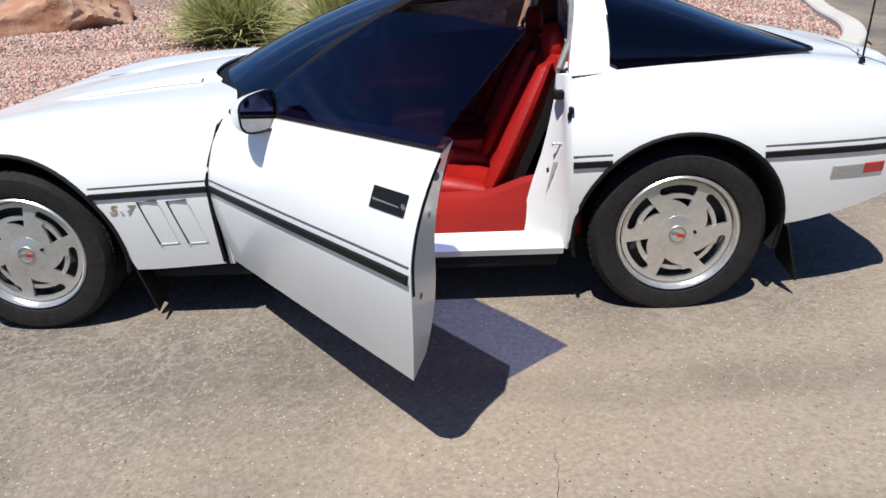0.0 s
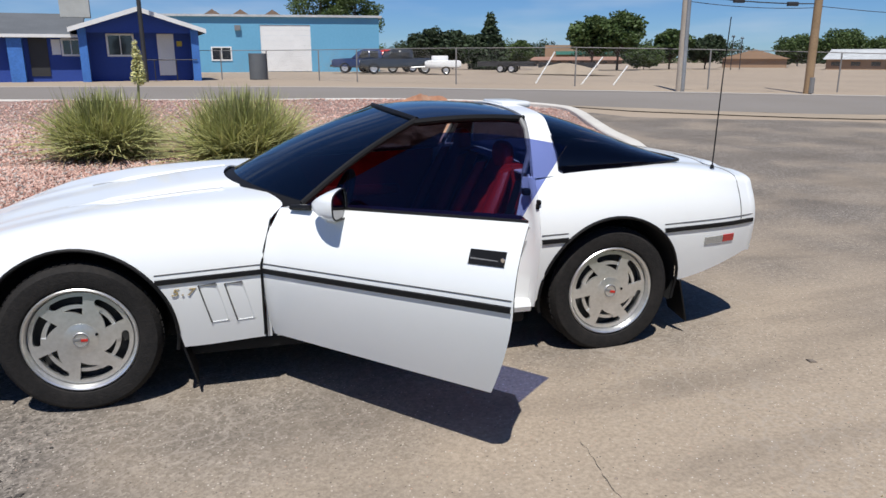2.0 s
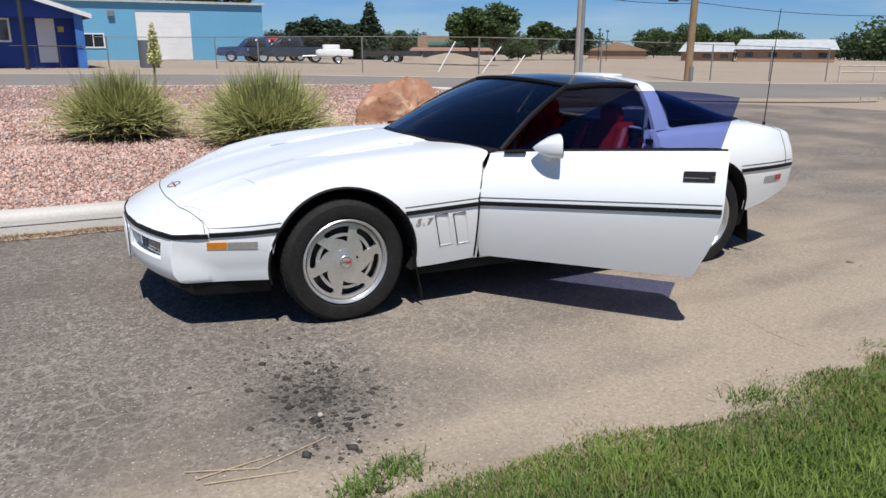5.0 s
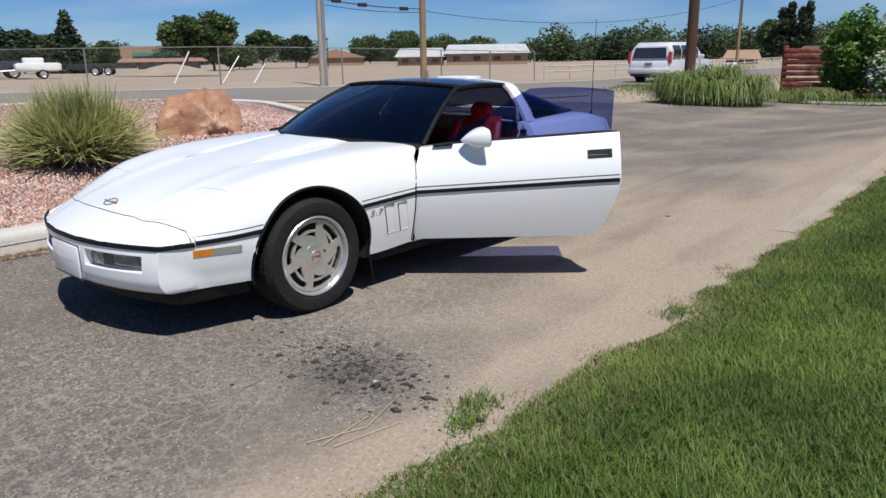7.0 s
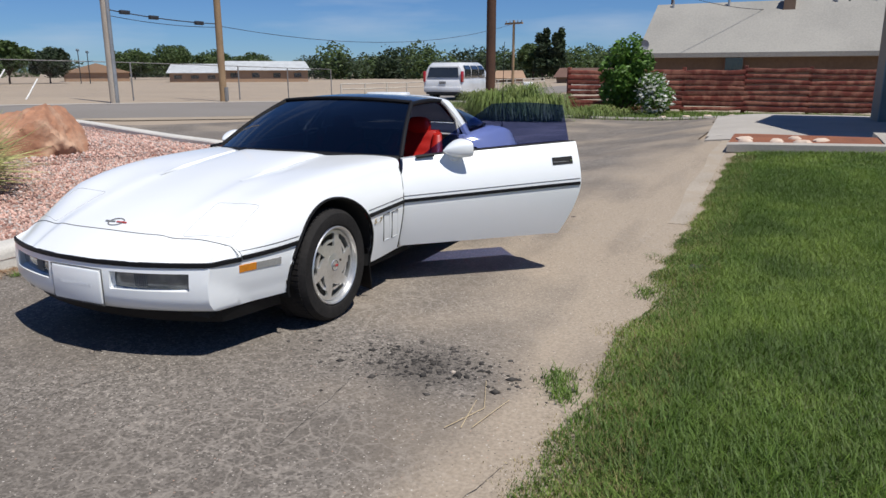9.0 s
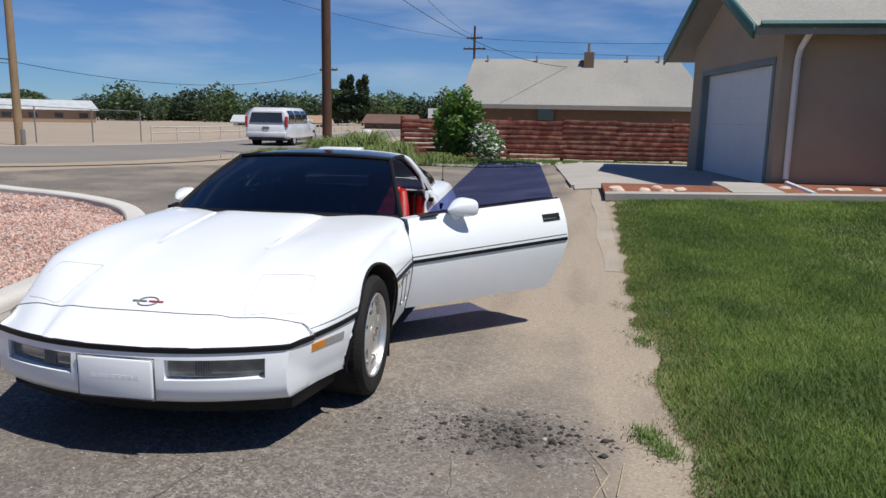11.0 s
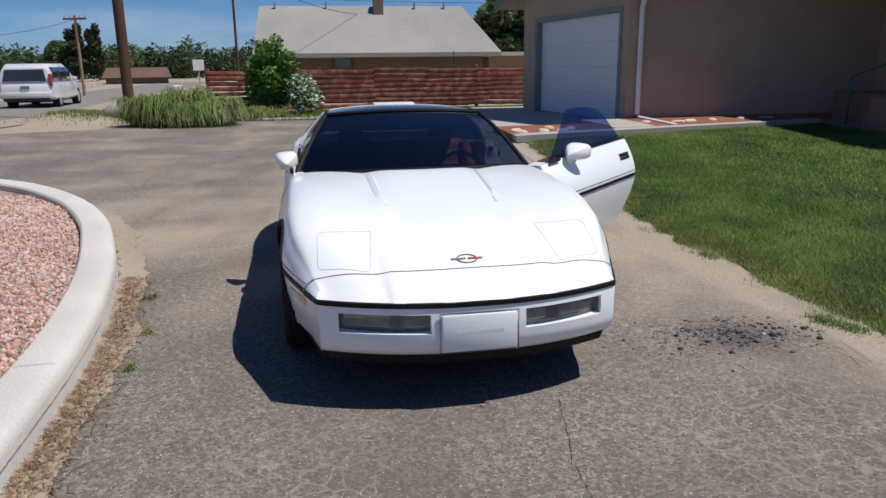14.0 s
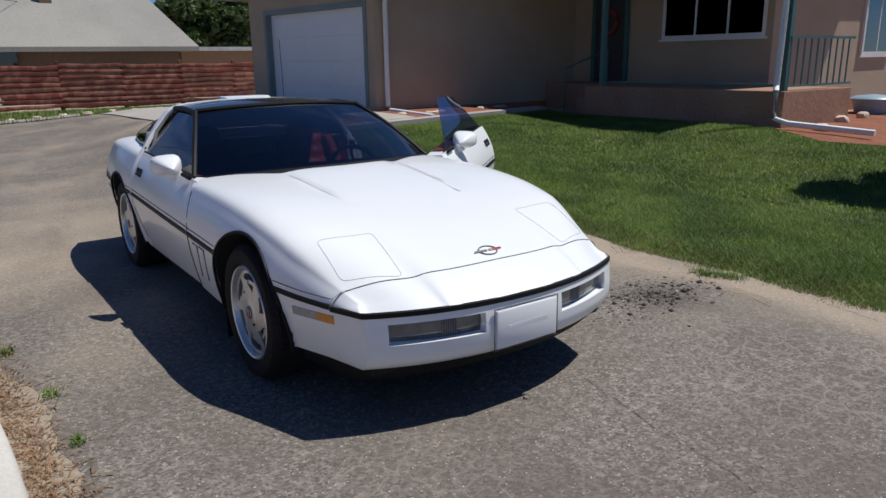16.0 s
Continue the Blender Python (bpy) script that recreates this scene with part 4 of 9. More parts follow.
# air dam and underside
bm = bmesh.new()
dam = [(-0.90 + bow(-0.985, y) * 0.9, y) for y in np.linspace(-0.69, 0.69, 25)]
dam = [(-0.395 - 0.32 * k / 6, -0.77 + 0.065 * k / 6) for k in range(6)] + dam + [(-0.395 - 0.32 * k / 6, 0.77 - 0.065 * k / 6) for k in range(5, -1, -1)]
grid(bm, [[(x, y, 0.285), (x + 0.01, y * 0.995, 0.24), (x + 0.03, y * 0.98, 0.188)] for x, y in dam])
part("air_dam", bm, BLACK, car, "black lower air dam").modifiers.new("thickness", "SOLIDIFY").thickness = 0.01
bm = boxes((-0.80, -0.42, -0.66, 0.66, 0.22, 0.30), (-0.42, 0.42, -0.58, 0.58, 0.20, 0.62), (0.42, 2.02, -0.78, 0.78, 0.17, 0.25), (2.0, 2.9, -0.58, 0.58, 0.20, 0.70),
           (2.85, 3.25, -0.68, 0.68, 0.36, 0.62), bevel=0.02)
part("underbody", bm, UNDER, car, "black underbody and inner wheel wells")
for s in (-1, 1):
    for c in (0.0, AXLE):
        bm = bmesh.new()
        rows = []
        for k in range(25):
            t = math.pi * (-0.08 + 1.16 * k / 24)
            x, z = c + (ARCH - 0.004) * math.cos(t), RADIUS + (ARCH - 0.004) * math.sin(t)
            rows.append([(x, s * (side_y(x, max(0.3, z)) - 0.010), z), (x, s * 0.57, z)])
        grid(bm, rows)
        part("wheel_well", bm, UNDER, car)
        bm = bmesh.new()
        lip = []
        for k in range(33):
            t = math.pi * (-0.07 + 1.14 * k / 32)
            x, z = c + (ARCH + 0.001) * math.cos(t), RADIUS + (ARCH + 0.001) * math.sin(t)
            lip.append((x, s * (side_y(x, max(0.28, z)) + 0.001), z))
        tube(bm, lip, 0.008, 6)
        part("arch_trim", bm, BLACK, car, "black wheel arch edging")
    # mud flaps behind the wheels
    for x, y in ((0.372, 0.80), (AXLE + 0.40, 0.80)):
        bm = bmesh.new()
        rows = []
        for k in range(6):
            z = 0.34 - (0.285 if x < 1 else 0.235) * k / 5
            rows.append([(x + 0.012 * k, s * (y - 0.12), z + 0.006 * k), (x + 0.014 * k, s * (y + 0.058 - 0.004 * k), z)])
        grid(bm, rows)
        part("mud_flap", bm, BLACK, car, "black rubber mud flap").modifiers.new("thickness", "SOLIDIFY").thickness = 0.008

# front fender panels below the strip, behind the wheel
for s in (-1, 1):
    bm = bmesh.new()
    rows = []
    for x in stations(0.0, 0.750, 0.02):
        z0, z1 = foot_z(x), strip_z(x)
        if z0 >= z1 - 0.004:
            continue
        rows.append([(x, s * side_y(x, z0 + (z1 - z0) * k / 12), z0 + (z1 - z0) * k / 12) for k in range(13)])
    grid(bm, rows)
    bmesh.ops.recalc_face_normals(bm, faces=bm.faces[:])
    fender = part("front_fender", bm, WHITE, car)
    fender.modifiers.new("thickness", "SOLIDIFY").thickness = 0.008
    # two slanted gill vents
    for x0 in (0.485, 0.592):
        bm = bmesh.new()
        quad = [(x0, 0.535), (x0 + 0.072, 0.540), (x0 + 0.108, 0.362), (x0 + 0.042, 0.358)]
        outer = [(x, s * (side_y(x, z) + 0.0025), z) for x, z in quad]
        inner = [(x + 0.006, s * (side_y(x, z) + d), z + dz) for (x, z), d, dz in zip(quad, (-0.030, 0.005, 0.005, -0.030), (-0.010, -0.008, 0.005, 0.005))]
        grid(bm, [outer, inner], close=True)
        bm.faces.new([bm.verts.new(p) for p in inner])
        bmesh.ops.recalc_face_normals(bm, faces=bm.faces[:])
        vent = part("vent", bm, WHITE, fender, "slanted gill vent")
        # dark line drawn for the shade in the recess, along its top and front edge
        bm = bmesh.new()
        tube(bm, [(x, s * (side_y(x, z) + 0.0025), z) for x, z in (quad[1], quad[0], quad[3])], 0.0035, 6)
        part("vent_edge", bm, SEAM, vent)
# gold engine-size lettering on the fenders
for s in (-1,):
    fo = bpy.data.curves.new("lettering", "FONT")
    fo.body, fo.size, fo.extrude = "5.7", 0.056, 0.0015
    fo.shear, fo.space_character = 0.25, 1.25
    tx = new("lettering", fo)
    me = bpy.data.meshes.new_from_object(tx)
    bpy.data.objects.remove(tx)
    me.materials.append(GOLD)
    ob = new("lettering", me)
    ob.parent = car
    ob.matrix_basis = pose(0.372, s * (side_y(0.40, 0.5) + 0.004), 0.497, 90, 0, 0) @ Matrix.Diagonal((1.15, 0.75, 1, 1))
    tagged(ob, "gold engine-size lettering")

# rear quarters and deck
quarter = skin("rear_quarter", 2.038, 3.28, 0, label="white rear quarter panels and deck")
bm = bmesh.new()
rows = []
for f, inset in ((3.28, 0.0), (3.32, 0.012), (3.338, 0.035)):
    z0, z1 = foot_z(3.28), shoulder(3.28)
    ring = [side_point(3.28, z0 + (z1 - z0) * k / 9) for k in range(9)] + [top_point(3.28, k / 22) for k in range(23)]
    full = [(f, -y, z) for _, y, z in ring] + [(f, y, z) for _, y, z in reversed(ring)][1:]
    rows.append([(f, y * (1 - inset), 0.66 + (z - 0.66) * (1 - inset)) for _, y, z in full])
vs = grid(bm, rows)
bm.faces.new(vs[-1])
bmesh.ops.recalc_face_normals(bm, faces=bm.faces[:])
part("rear_bumper", bm, WHITE, car, "white rear bumper cover")
bm = bmesh.new()
for s in (-1, 1):
    tube(bm, [(3.21, s * (side_y(3.21, z) + 0.0008), z) for z in np.linspace(0.63, shoulder(3.21), 8)] + [(p[0], s * p[1], p[2] + 0.0008) for p in (top_point(3.21, u) for u in np.linspace(0, 0.9, 12))], 0.0022, 6)
part("panel_gap", bm, SEAM, car)

# black side strip and the thin pin stripe above it, along nose, fenders and quarters
for s in (-1, 1):
    for a, b in ((-0.80, -0.335), (0.315, 0.745), (2.044, 2.180), (2.708, 3.31)):
        xs = np.linspace(a, b, 16)
        bm, pin = bmesh.new(), bmesh.new()
        ribbon(bm, [(x + bow(x, side_y(x, strip_z(x))), s * side_y(x, strip_z(x)), strip_z(x) + 0.002) for x in xs], 0.0125, 0.007, (0, s, 0))
        tube(pin, [(x + bow(x, side_y(x, strip_z(x))), s * (side_y(x, strip_z(x) + 0.034) + 0.0005), strip_z(x) + 0.034) for x in xs], 0.0026, 5)
        part("side_strip", bm, BLACK, car, "black rubber side strip")
        part("pin_stripe", pin, SEAM, car, "thin dark stripe above the side strip")
bm = bmesh.new()
rows = []
for k in range(-50, 51):
    v = abs(k) / 50 * 0.86
    x, y, z = fascia_point(v, 0.50)
    s = -1 if k < 0 else 1
    out = Vector((-1.0, 0, 0)) if v < 0.66 else Vector((-1.0, 0, 0)).lerp(Vector((0, 1, 0)), smooth((v - 0.66) / 0.16))
    rows.append([(x + out.x * d, s * (y + out.y * d), zz) for d, zz in ((-0.004, 0.4885), (0.008, 0.492), (0.008, 0.512), (-0.004, 0.5155))])
grid(bm, rows)
part("nose_strip", bm, BLACK, car, "black rubber strip round the nose")

# side marker lamps
for s in (-1, 1):
    for a, b, mat, lab in ((-0.665, -0.575, AMBER, "amber side marker"), (-0.573, -0.435, CLEARLENS, "clear cornering lamp"), (2.965, 3.085, CLEARLENS, "grey side reflector"), (3.087, 3.165, REDLENS, "red side marker")):
        z0 = 0.432 if a < 0 else 0.528
        bm = bmesh.new()
        rows = []
        for x in np.linspace(a, b, 6):
            rows.append([(x, s * (side_y(station_of(x), z) + d), z) for z, d in ((z0, -0.006), (z0 + 0.004, 0.005), (z0 + 0.040, 0.005), (z0 + 0.044, -0.006))])
        vs = grid(bm, rows)
        for r in (vs[0], vs[-1]):
            bm.faces.new(r)
        part("marker_lamp", bm, mat, car, lab)


# seams drawn as fine dark gaps on the skin
def on_top(x, y):
    """The point of the upper skin over (x, y)."""
    lo, hi = 0.0, 1.0
    for _ in range(30):
        m = (lo + hi) / 2
        if top_point(x, m)[1] > abs(y):
            lo = m
        else:
            hi = m
    p = top_point(x, (lo + hi) / 2)
    return Vector((p[0], math.copysign(p[1], y), p[2]))


bm = bmesh.new()

line = [on_top(-0.793, y) + Vector((0, 0, 0.001)) for y in np.linspace(-0.66, 0.66, 50)]
tube(bm, line, 0.0022, 6)
for s in (-1, 1):
    p = [(-0.793 + bow(-0.793, 0.7), s * (side_y(-0.793, z) + 0.001), z) for z in np.linspace(strip_z(-0.79) + 0.015, shoulder(-0.793), 6)]
    tube(bm, p + [tuple(line[0 if s < 0 else -1])], 0.0020, 6)
part("panel_gap", bm, SEAM, car, "fine dark gap ahead of the hood")
for s in (-1, 1):
    # headlamp cover with rounded corners, a hair proud, in its gap
    corners = [(-0.41, 0.420), (-0.40, 0.685), (-0.650, 0.690), (-0.735, 0.455)]
    loop = []
    for i, (x, y) in enumerate(corners):
        a, b = Vector(corners[i - 1]), Vector(corners[(i + 1) % 4])
        c = Vector((x, y))
        da, db = (a - c).normalized() * 0.03, (b - c).normalized() * 0.03
        for t in (0, 0.25, 0.5, 0.75, 1):
            loop.append(c + da * (1 - t) ** 2 + db * t**2)
    loop.append(loop[0])
    fine = []
    for p, q in zip(loop, loop[1:]):
        for t in np.linspace(0, 1, max(2, int((q - p).length / 0.02) + 1))[:-1]:
            fine.append(p + (q - p) * t)
    fine.append(fine[0])
    bm = bmesh.new()
    tube(bm, [on_top(p.x - bow(p.x, p.y), s * p.y) + Vector((0, 0, 0.0002)) for p in fine], 0.0013, 6)
    part("headlamp_gap", bm, PALEGAP, car, "fine gap round the retracted headlamp cover")
    # hood crease
    bm = bmesh.new()
    crease = [on_top(x, s * (0.33 + 0.03 * (x - 0.0))) + Vector((0, 0, 0.0)) for x in np.linspace(-0.10, 0.60, 24)]
    rows = []
    for i, p in enumerate(crease):
        f = 0.010 * smooth(i / 8)
        rows.append([p + Vector((0, -0.028 * s, 0.001)), p + Vector((0, -0.012 * s, f * 1.4)), p + Vector((0, 0.0, f * 1.1)), p + Vector((0, 0.02 * s, 0.0005))])
    grid(bm, rows)
    part("hood_crease", bm, WHITE, car)
# round nose emblem: a ring with two crossed flags as plain shapes
e = on_top(-0.722, 0)
tilt = math.degrees(math.atan2(mid_z(-0.68) - mid_z(-0.76), 0.08))
bm = bmesh.new()
lathe(bm, [(0.043, 0.002), (0.045, 0.005), (0.049, 0.005), (0.051, 0.002)], 32, "z")
emblem = part("emblem", bm, GREYTRIM, car, "round dark-edged nose emblem")
emblem.matrix_basis = pose(e.x, 0, e.z, 0, -tilt, 0) @ Matrix.Diagonal((0.75, 1, 1, 1))
for y0, y1, mat in ((-0.075, -0.005, REDPAINT), (0.005, 0.075, GREYTRIM)):
    bm = boxes((-0.007, 0.007, y0, y1, 0.003, 0.006), bevel=0.002)
    part("flag", bm, mat, emblem)

# ---- greenhouse ----
def ws_base(v):
    return Vector((0.655 + 0.30 * v * v, 0.785 * v, 0.886 - 0.040 * v * v))


def ws_top(v):
    return Vector((1.44 + 0.075 * v * v, 0.575 * v, 1.198 - 0.026 * v * v))


bm = bmesh.new()
rows = []
for k in range(13):
    f = k / 12
    rows.append([ws_base(v).lerp(ws_top(v), f) + Vector((-0.01, 0, 0.022)) * math.sin(math.pi * f) for v in np.linspace(-1, 1, 33)])
grid(bm, rows)
wind = part("windshield", bm, SCREEN, car, "steeply raked tinted windshield")
wind.modifiers.new("thickness", "SOLIDIFY").thickness = 0.005
bm = bmesh.new()
rows = [[ws_base(v) + Vector((-0.10 + 0.05 * abs(v), 0, -0.030)), ws_base(v) + Vector((-0.03, 0, -0.016)), ws_base(v) + Vector((0.01, 0, 0.004))] for v in np.linspace(-1, 1, 33)]
grid(bm, rows)
part("cowl", bm, BLACK, car, "black cowl panel below the windshield")
for s in (-1, 1):
    bm = bmesh.new()
    tube(bm, [ws_base(s).lerp(ws_top(s), f) + Vector((-0.01, 0, 0.018)) * math.sin(math.pi * f) for f in np.linspace(-0.02, 1, 12)], 0.016, 8)
    part("windshield_pillar", bm, BLACK, car, "black windshield pillar")
bm = bmesh.new()
tube(bm, [ws_top(v) + Vector((0.004, 0, 0.004)) for v in np.linspace(-1, 1, 24)], 0.014, 8)
part("header_trim", bm, BLACK, car)


def roof_edge(f):
    """The side of the roof from the windshield to the hoop."""
    return Vector((1.515 + 0.565 * f, 0.575 - 0.035 * f, 1.172 + 0.012 * math.sin(math.pi * f) + 0.002 * f))


def roof_row(f, lift=0.0):
    e = roof_edge(f)
    out = []
    for v in np.linspace(-1, 1, 29):
        x = e.x - 0.072 * (1 - v * v) * (1 - f)
        z = e.z + (0.032 + 0.008 * math.sin(math.pi * min(1, f))) * (1 - abs(v) ** 2.4) + lift
        out.append(Vector((x, e.y * v, z)))
    return out


bm = bmesh.new()
grid(bm, [roof_row(f) for f in np.linspace(0.01, 0.985, 14)])
part("roof_panel", bm, GLOSSBLACK, car, "glossy black removable roof panel").modifiers.new("thickness", "SOLIDIFY").thickness = 0.02
for s in (-1, 1):
    bm = bmesh.new()
    tube(bm, [(roof_edge(f).x, s * (roof_edge(f).y + 0.004), roof_edge(f).z - 0.008) for f in np.linspace(-0.02, 1, 14)], 0.017, 8)
    part("roof_rail", bm, BLACK, car, "black roof rail weatherstrip")


# white hoop behind the doors
def hoop(f, x_low, x_top):
    """The hoop's rib, f 0 at the belt of one side, 1 on the centre line."""
    pts = [(0.845, 0.80), (0.800, 0.905), (0.735, 1.00), (0.625, 1.115), (0.530, 1.178), (0.30, 1.205), (0.0, 1.214), (-0.3, 1.205)]
    k = f * 5
    i = min(4, int(k))
    t = k - i
    p = [Vector((*q, 0)) for q in pts[i:i + 4]]
    q = 0.5 * ((2 * p[1]) + (p[2] - p[0]) * t + (2 * p[0] - 5 * p[1] + 4 * p[2] - p[3]) * t * t + (3 * p[1] - p[0] - 3 * p[2] + p[3]) * t**3)
    up = smooth((q.y - 0.88) / 0.30)
    return Vector((x_low + (x_top - x_low) * up, q.x, q.y))


bm = bmesh.new()
for s in (-1, 1):
    rows = []
    for k in range(31):
        f = k / 30
        a, b = hoop(f, 2.035, 2.080), hoop(f, 2.215, 2.185)
        b.y = b.y - 0.045 * (1 - smooth(f / 0.55))
        rows.append([Vector((p.x, s * p.y, p.z + dz)) for p, dz in ((a + Vector((0, -0.03, 0)), -0.005), (a, 0), (a.lerp(b, 0.5) + Vector((0, 0.006, 0)), 0.002), (b, 0), (b + Vector((0.0, -0.03, 0)), -0.01))])
    grid(bm, rows)
bmesh.ops.remove_doubles(bm, verts=bm.verts[:], dist=0.0006)
bmesh.ops.recalc_face_normals(bm, faces=bm.faces[:])
part("roof_hoop", bm, WHITE, car, "white roof hoop behind the doors").modifiers.new("thickness", "SOLIDIFY").thickness = 0.01
bm = bmesh.new()
for s in (-1, 1):
    rows = []
    for k in range(25):
        f = k / 24
        a, b = hoop(f, 2.06, 2.095), hoop(f, 2.20, 2.175)
        rows.append([Vector((p.x, s * (p.y - 0.05), p.z - 0.028)) for p in (a, b)])
    grid(bm, rows)
part("hoop_liner", bm, LINER, car, "dark red cloth lining of the hoop")
bm = bmesh.new()
grid(bm, [roof_row(f, -0.03) for f in np.linspace(0.03, 0.97, 8)])
part("headliner", bm, LINER, car)
# high brake lamp on the hoop
bm = bmesh.new()
box(bm, 2.10, 2.27, -0.17, 0.17, 1.195, 1.228, bevel=0.012)
high = part("high_brake_lamp", bm, WHITE, car, "white high brake lamp housing on the roof")
part("lens", boxes((2.268, 2.274, -0.13, 0.13, 1.202, 1.220)), REDLENS, high)


# wraparound rear hatch glass
def hatch_row(x):
    f = (x - 2.19) / (2.965 - 2.19)
    ye = ramp(f, (0, 0.755), (0.5, 0.715), (0.95, 0.60), (1.0, 0.575))
    ze = ramp(f, (0, 0.900), (0.5, 0.922), (1.0, 0.930))
    zc = ramp(f, (0, 1.206), (0.35, 1.130), (0.7, 1.028), (1.0, 0.938))
    row = []
    for v in np.linspace(-1, 1, 41):
        a = math.pi / 2 * abs(v)
        y = math.copysign(ye * math.sin(a) ** 0.92, v)
        z = ze + (zc - ze) * max(0.0, math.cos(a)) ** 0.80
        row.append((x, y, z))
    return row


bm = bmesh.new()
grid(bm, [hatch_row(x) for x in np.linspace(2.185, 2.965, 28)])
part("hatch_glass", bm, GLASSDARK, car, "dark wraparound rear hatch glass").modifiers.new("thickness", "SOLIDIFY").thickness = 0.005
bm = bmesh.new()
for s in (0, -1):
    tube(bm, [hatch_row(x)[s] for x in np.linspace(2.19, 2.965, 24)], 0.007, 6)
tube(bm, hatch_row(2.965), 0.007, 6)
part("hatch_seal", bm, BLACK, car, "black hatch glass seal")

# ---- doors ----
HINGE = Vector((0.775, -0.875, 0.0))


def belt_z(x):
    return ramp(x, (0.75, 0.838), (1.0, 0.854), (1.5, 0.872), (2.0, 0.888))


def door_back(z):
    return 2.032 - 0.115 * max(0.0, (0.62 - z) / 0.32) ** 1.5


def door_y(x, z):
    w, s, t = half_width(x), strip_z(x), belt_z(x)
    if z < s:
        return w - 0.068 * (max(0.0, s - z) / 0.33) ** 1.5
    return w - 0.105 * ((z - s) / max(0.05, t - s)) ** 1.8


def build_door(side):
    """A car door in its closed place; the open one is turned on its hinge afterwards."""
    root = new("door")
    root.parent = car
    tagged(root, "open white driver door with a tinted window" if side < 0 else "closed white passenger door")
    nz, nx = 18, 40
    outer, inner = [], []
    for j in range(nz + 1):
        ro, ri = [], []
        for i in range(nx + 1):
            low = 0.268 - 0.010 * i / nx
            f = j / nz
            z = low + (belt_z(0.757 + 1.275 * i / nx) - low) * f
            xa = 0.757 + 0.055 * smooth((z - 0.60) / 0.24)
            xb = door_back(z)
            x = xa + (xb - xa) * i / nx
            ro.append((x, side * door_y(x, z), z))
            ri.append((xa + (xb - 0.10 - xa) * i / nx, side * (door_y(x, z) - (0.115 + 0.03 * math.sin(math.pi * f))), z - 0.004))
        outer.append(ro)
        inner.append(ri)
    bm = bmesh.new()
    vo = grid(bm, outer)
    rim_o = [*outer[0], *[r[-1] for r in outer[1:]], *reversed(outer[-1][:-1]), *[r[0] for r in reversed(outer[1:-1])]]
    rim_i = [*inner[0], *[r[-1] for r in inner[1:]], *reversed(inner[-1][:-1]), *[r[0] for r in reversed(inner[1:-1])]]
    grid(bm, [rim_o, rim_i], close=True)
    bmesh.ops.remove_doubles(bm, verts=bm.verts[:], dist=0.0008)
    bmesh.ops.recalc_face_normals(bm, faces=bm.faces[:])
    part("door_skin", bm, WHITE, root)
    bm = bmesh.new()
    grid(bm, inner)
    part("door_panel", bm, RED, root, "red padded inner door panel")
    # dark padded cap along the window slot, over the door's upper ledge
    bm = bmesh.new()
    cap = [[Vector(o).lerp(Vector(i), f) + Vector((0, 0, lift)) for f, lift in ((0.07, 0.002), (0.16, 0.006), (0.6, 0.008), (1.0, 0.004))] for o, i in zip(outer[-1], inner[-1])]
    grid(bm, cap[4:])
    part("door_cap", bm, LINER, root, "dark red padded door cap")
    # armrest
    part("armrest", boxes((1.15, 1.70, *sorted((side * 0.70, side * 0.76)), 0.58, 0.65), bevel=0.02), RED, root)
    bm, pb = bmesh.new(), bmesh.new()
    xs = np.linspace(0.762, 2.024, 24)
    ribbon(bm, [(x, side * door_y(x, strip_z(x)), strip_z(x) + 0.002) for x in xs], 0.0125, 0.007, (0, side, 0))
    tube(pb, [(x, side * (door_y(x, strip_z(x) + 0.034) + 0.0005), strip_z(x) + 0.034) for x in xs], 0.0026, 5)
    part("side_strip", bm, BLACK, root)
    part("pin_stripe", pb, SEAM, root)
    # sunk pull handle
    xh, zh = 1.908, 0.770
    bm = bmesh.new()
    o = [(xh - 0.073, zh - 0.026), (xh + 0.073, zh - 0.022), (xh + 0.073, zh + 0.027), (xh - 0.073, zh + 0.023)]
    a = [(x, side * (door_y(x, z) + 0.003), z) for x, z in o]
    b = [(x, side * (door_y(x, z) + 0.0015), z) for x, z in [(x * 0.96 + xh * 0.04, z * 0.9 + zh * 0.1) for x, z in o]]
    grid(bm, [a, b], close=True)
    bm.faces.new([bm.verts.new(p) for p in b])
    bmesh.ops.recalc_face_normals(bm, faces=bm.faces[:])
    handle = part("door_handle", bm, BLACK, root, "black flush pull handle")
    part("handle_plate", boxes((xh - 0.068, xh + 0.045, *sorted((side * (door_y(xh, zh) + 0.002), side * (door_y(xh, zh) + 0.0045))), zh - 0.017, zh - 0.004), bevel=0.001), GREYTRIM, handle)
    bm = bmesh.new()
    lathe(bm, [(0.0001, 0.0), (0.008, 0.0), (0.009, -side * 0.003)], 14, "y", (xh + 0.064, side * (door_y(xh, zh) + 0.005), zh))
    part("lock", bm, CHROME, handle)
    # belt seal and window
    bm = bmesh.new()
    tube(bm, [(x, side * (door_y(x, belt_z(x)) - 0.012), belt_z(x) + 0.004) for x in np.linspace(0.90, 2.02, 20)], 0.006, 6)
    part("belt_seal", bm, BLACK, root)
    bm = bmesh.new()
    rows = []
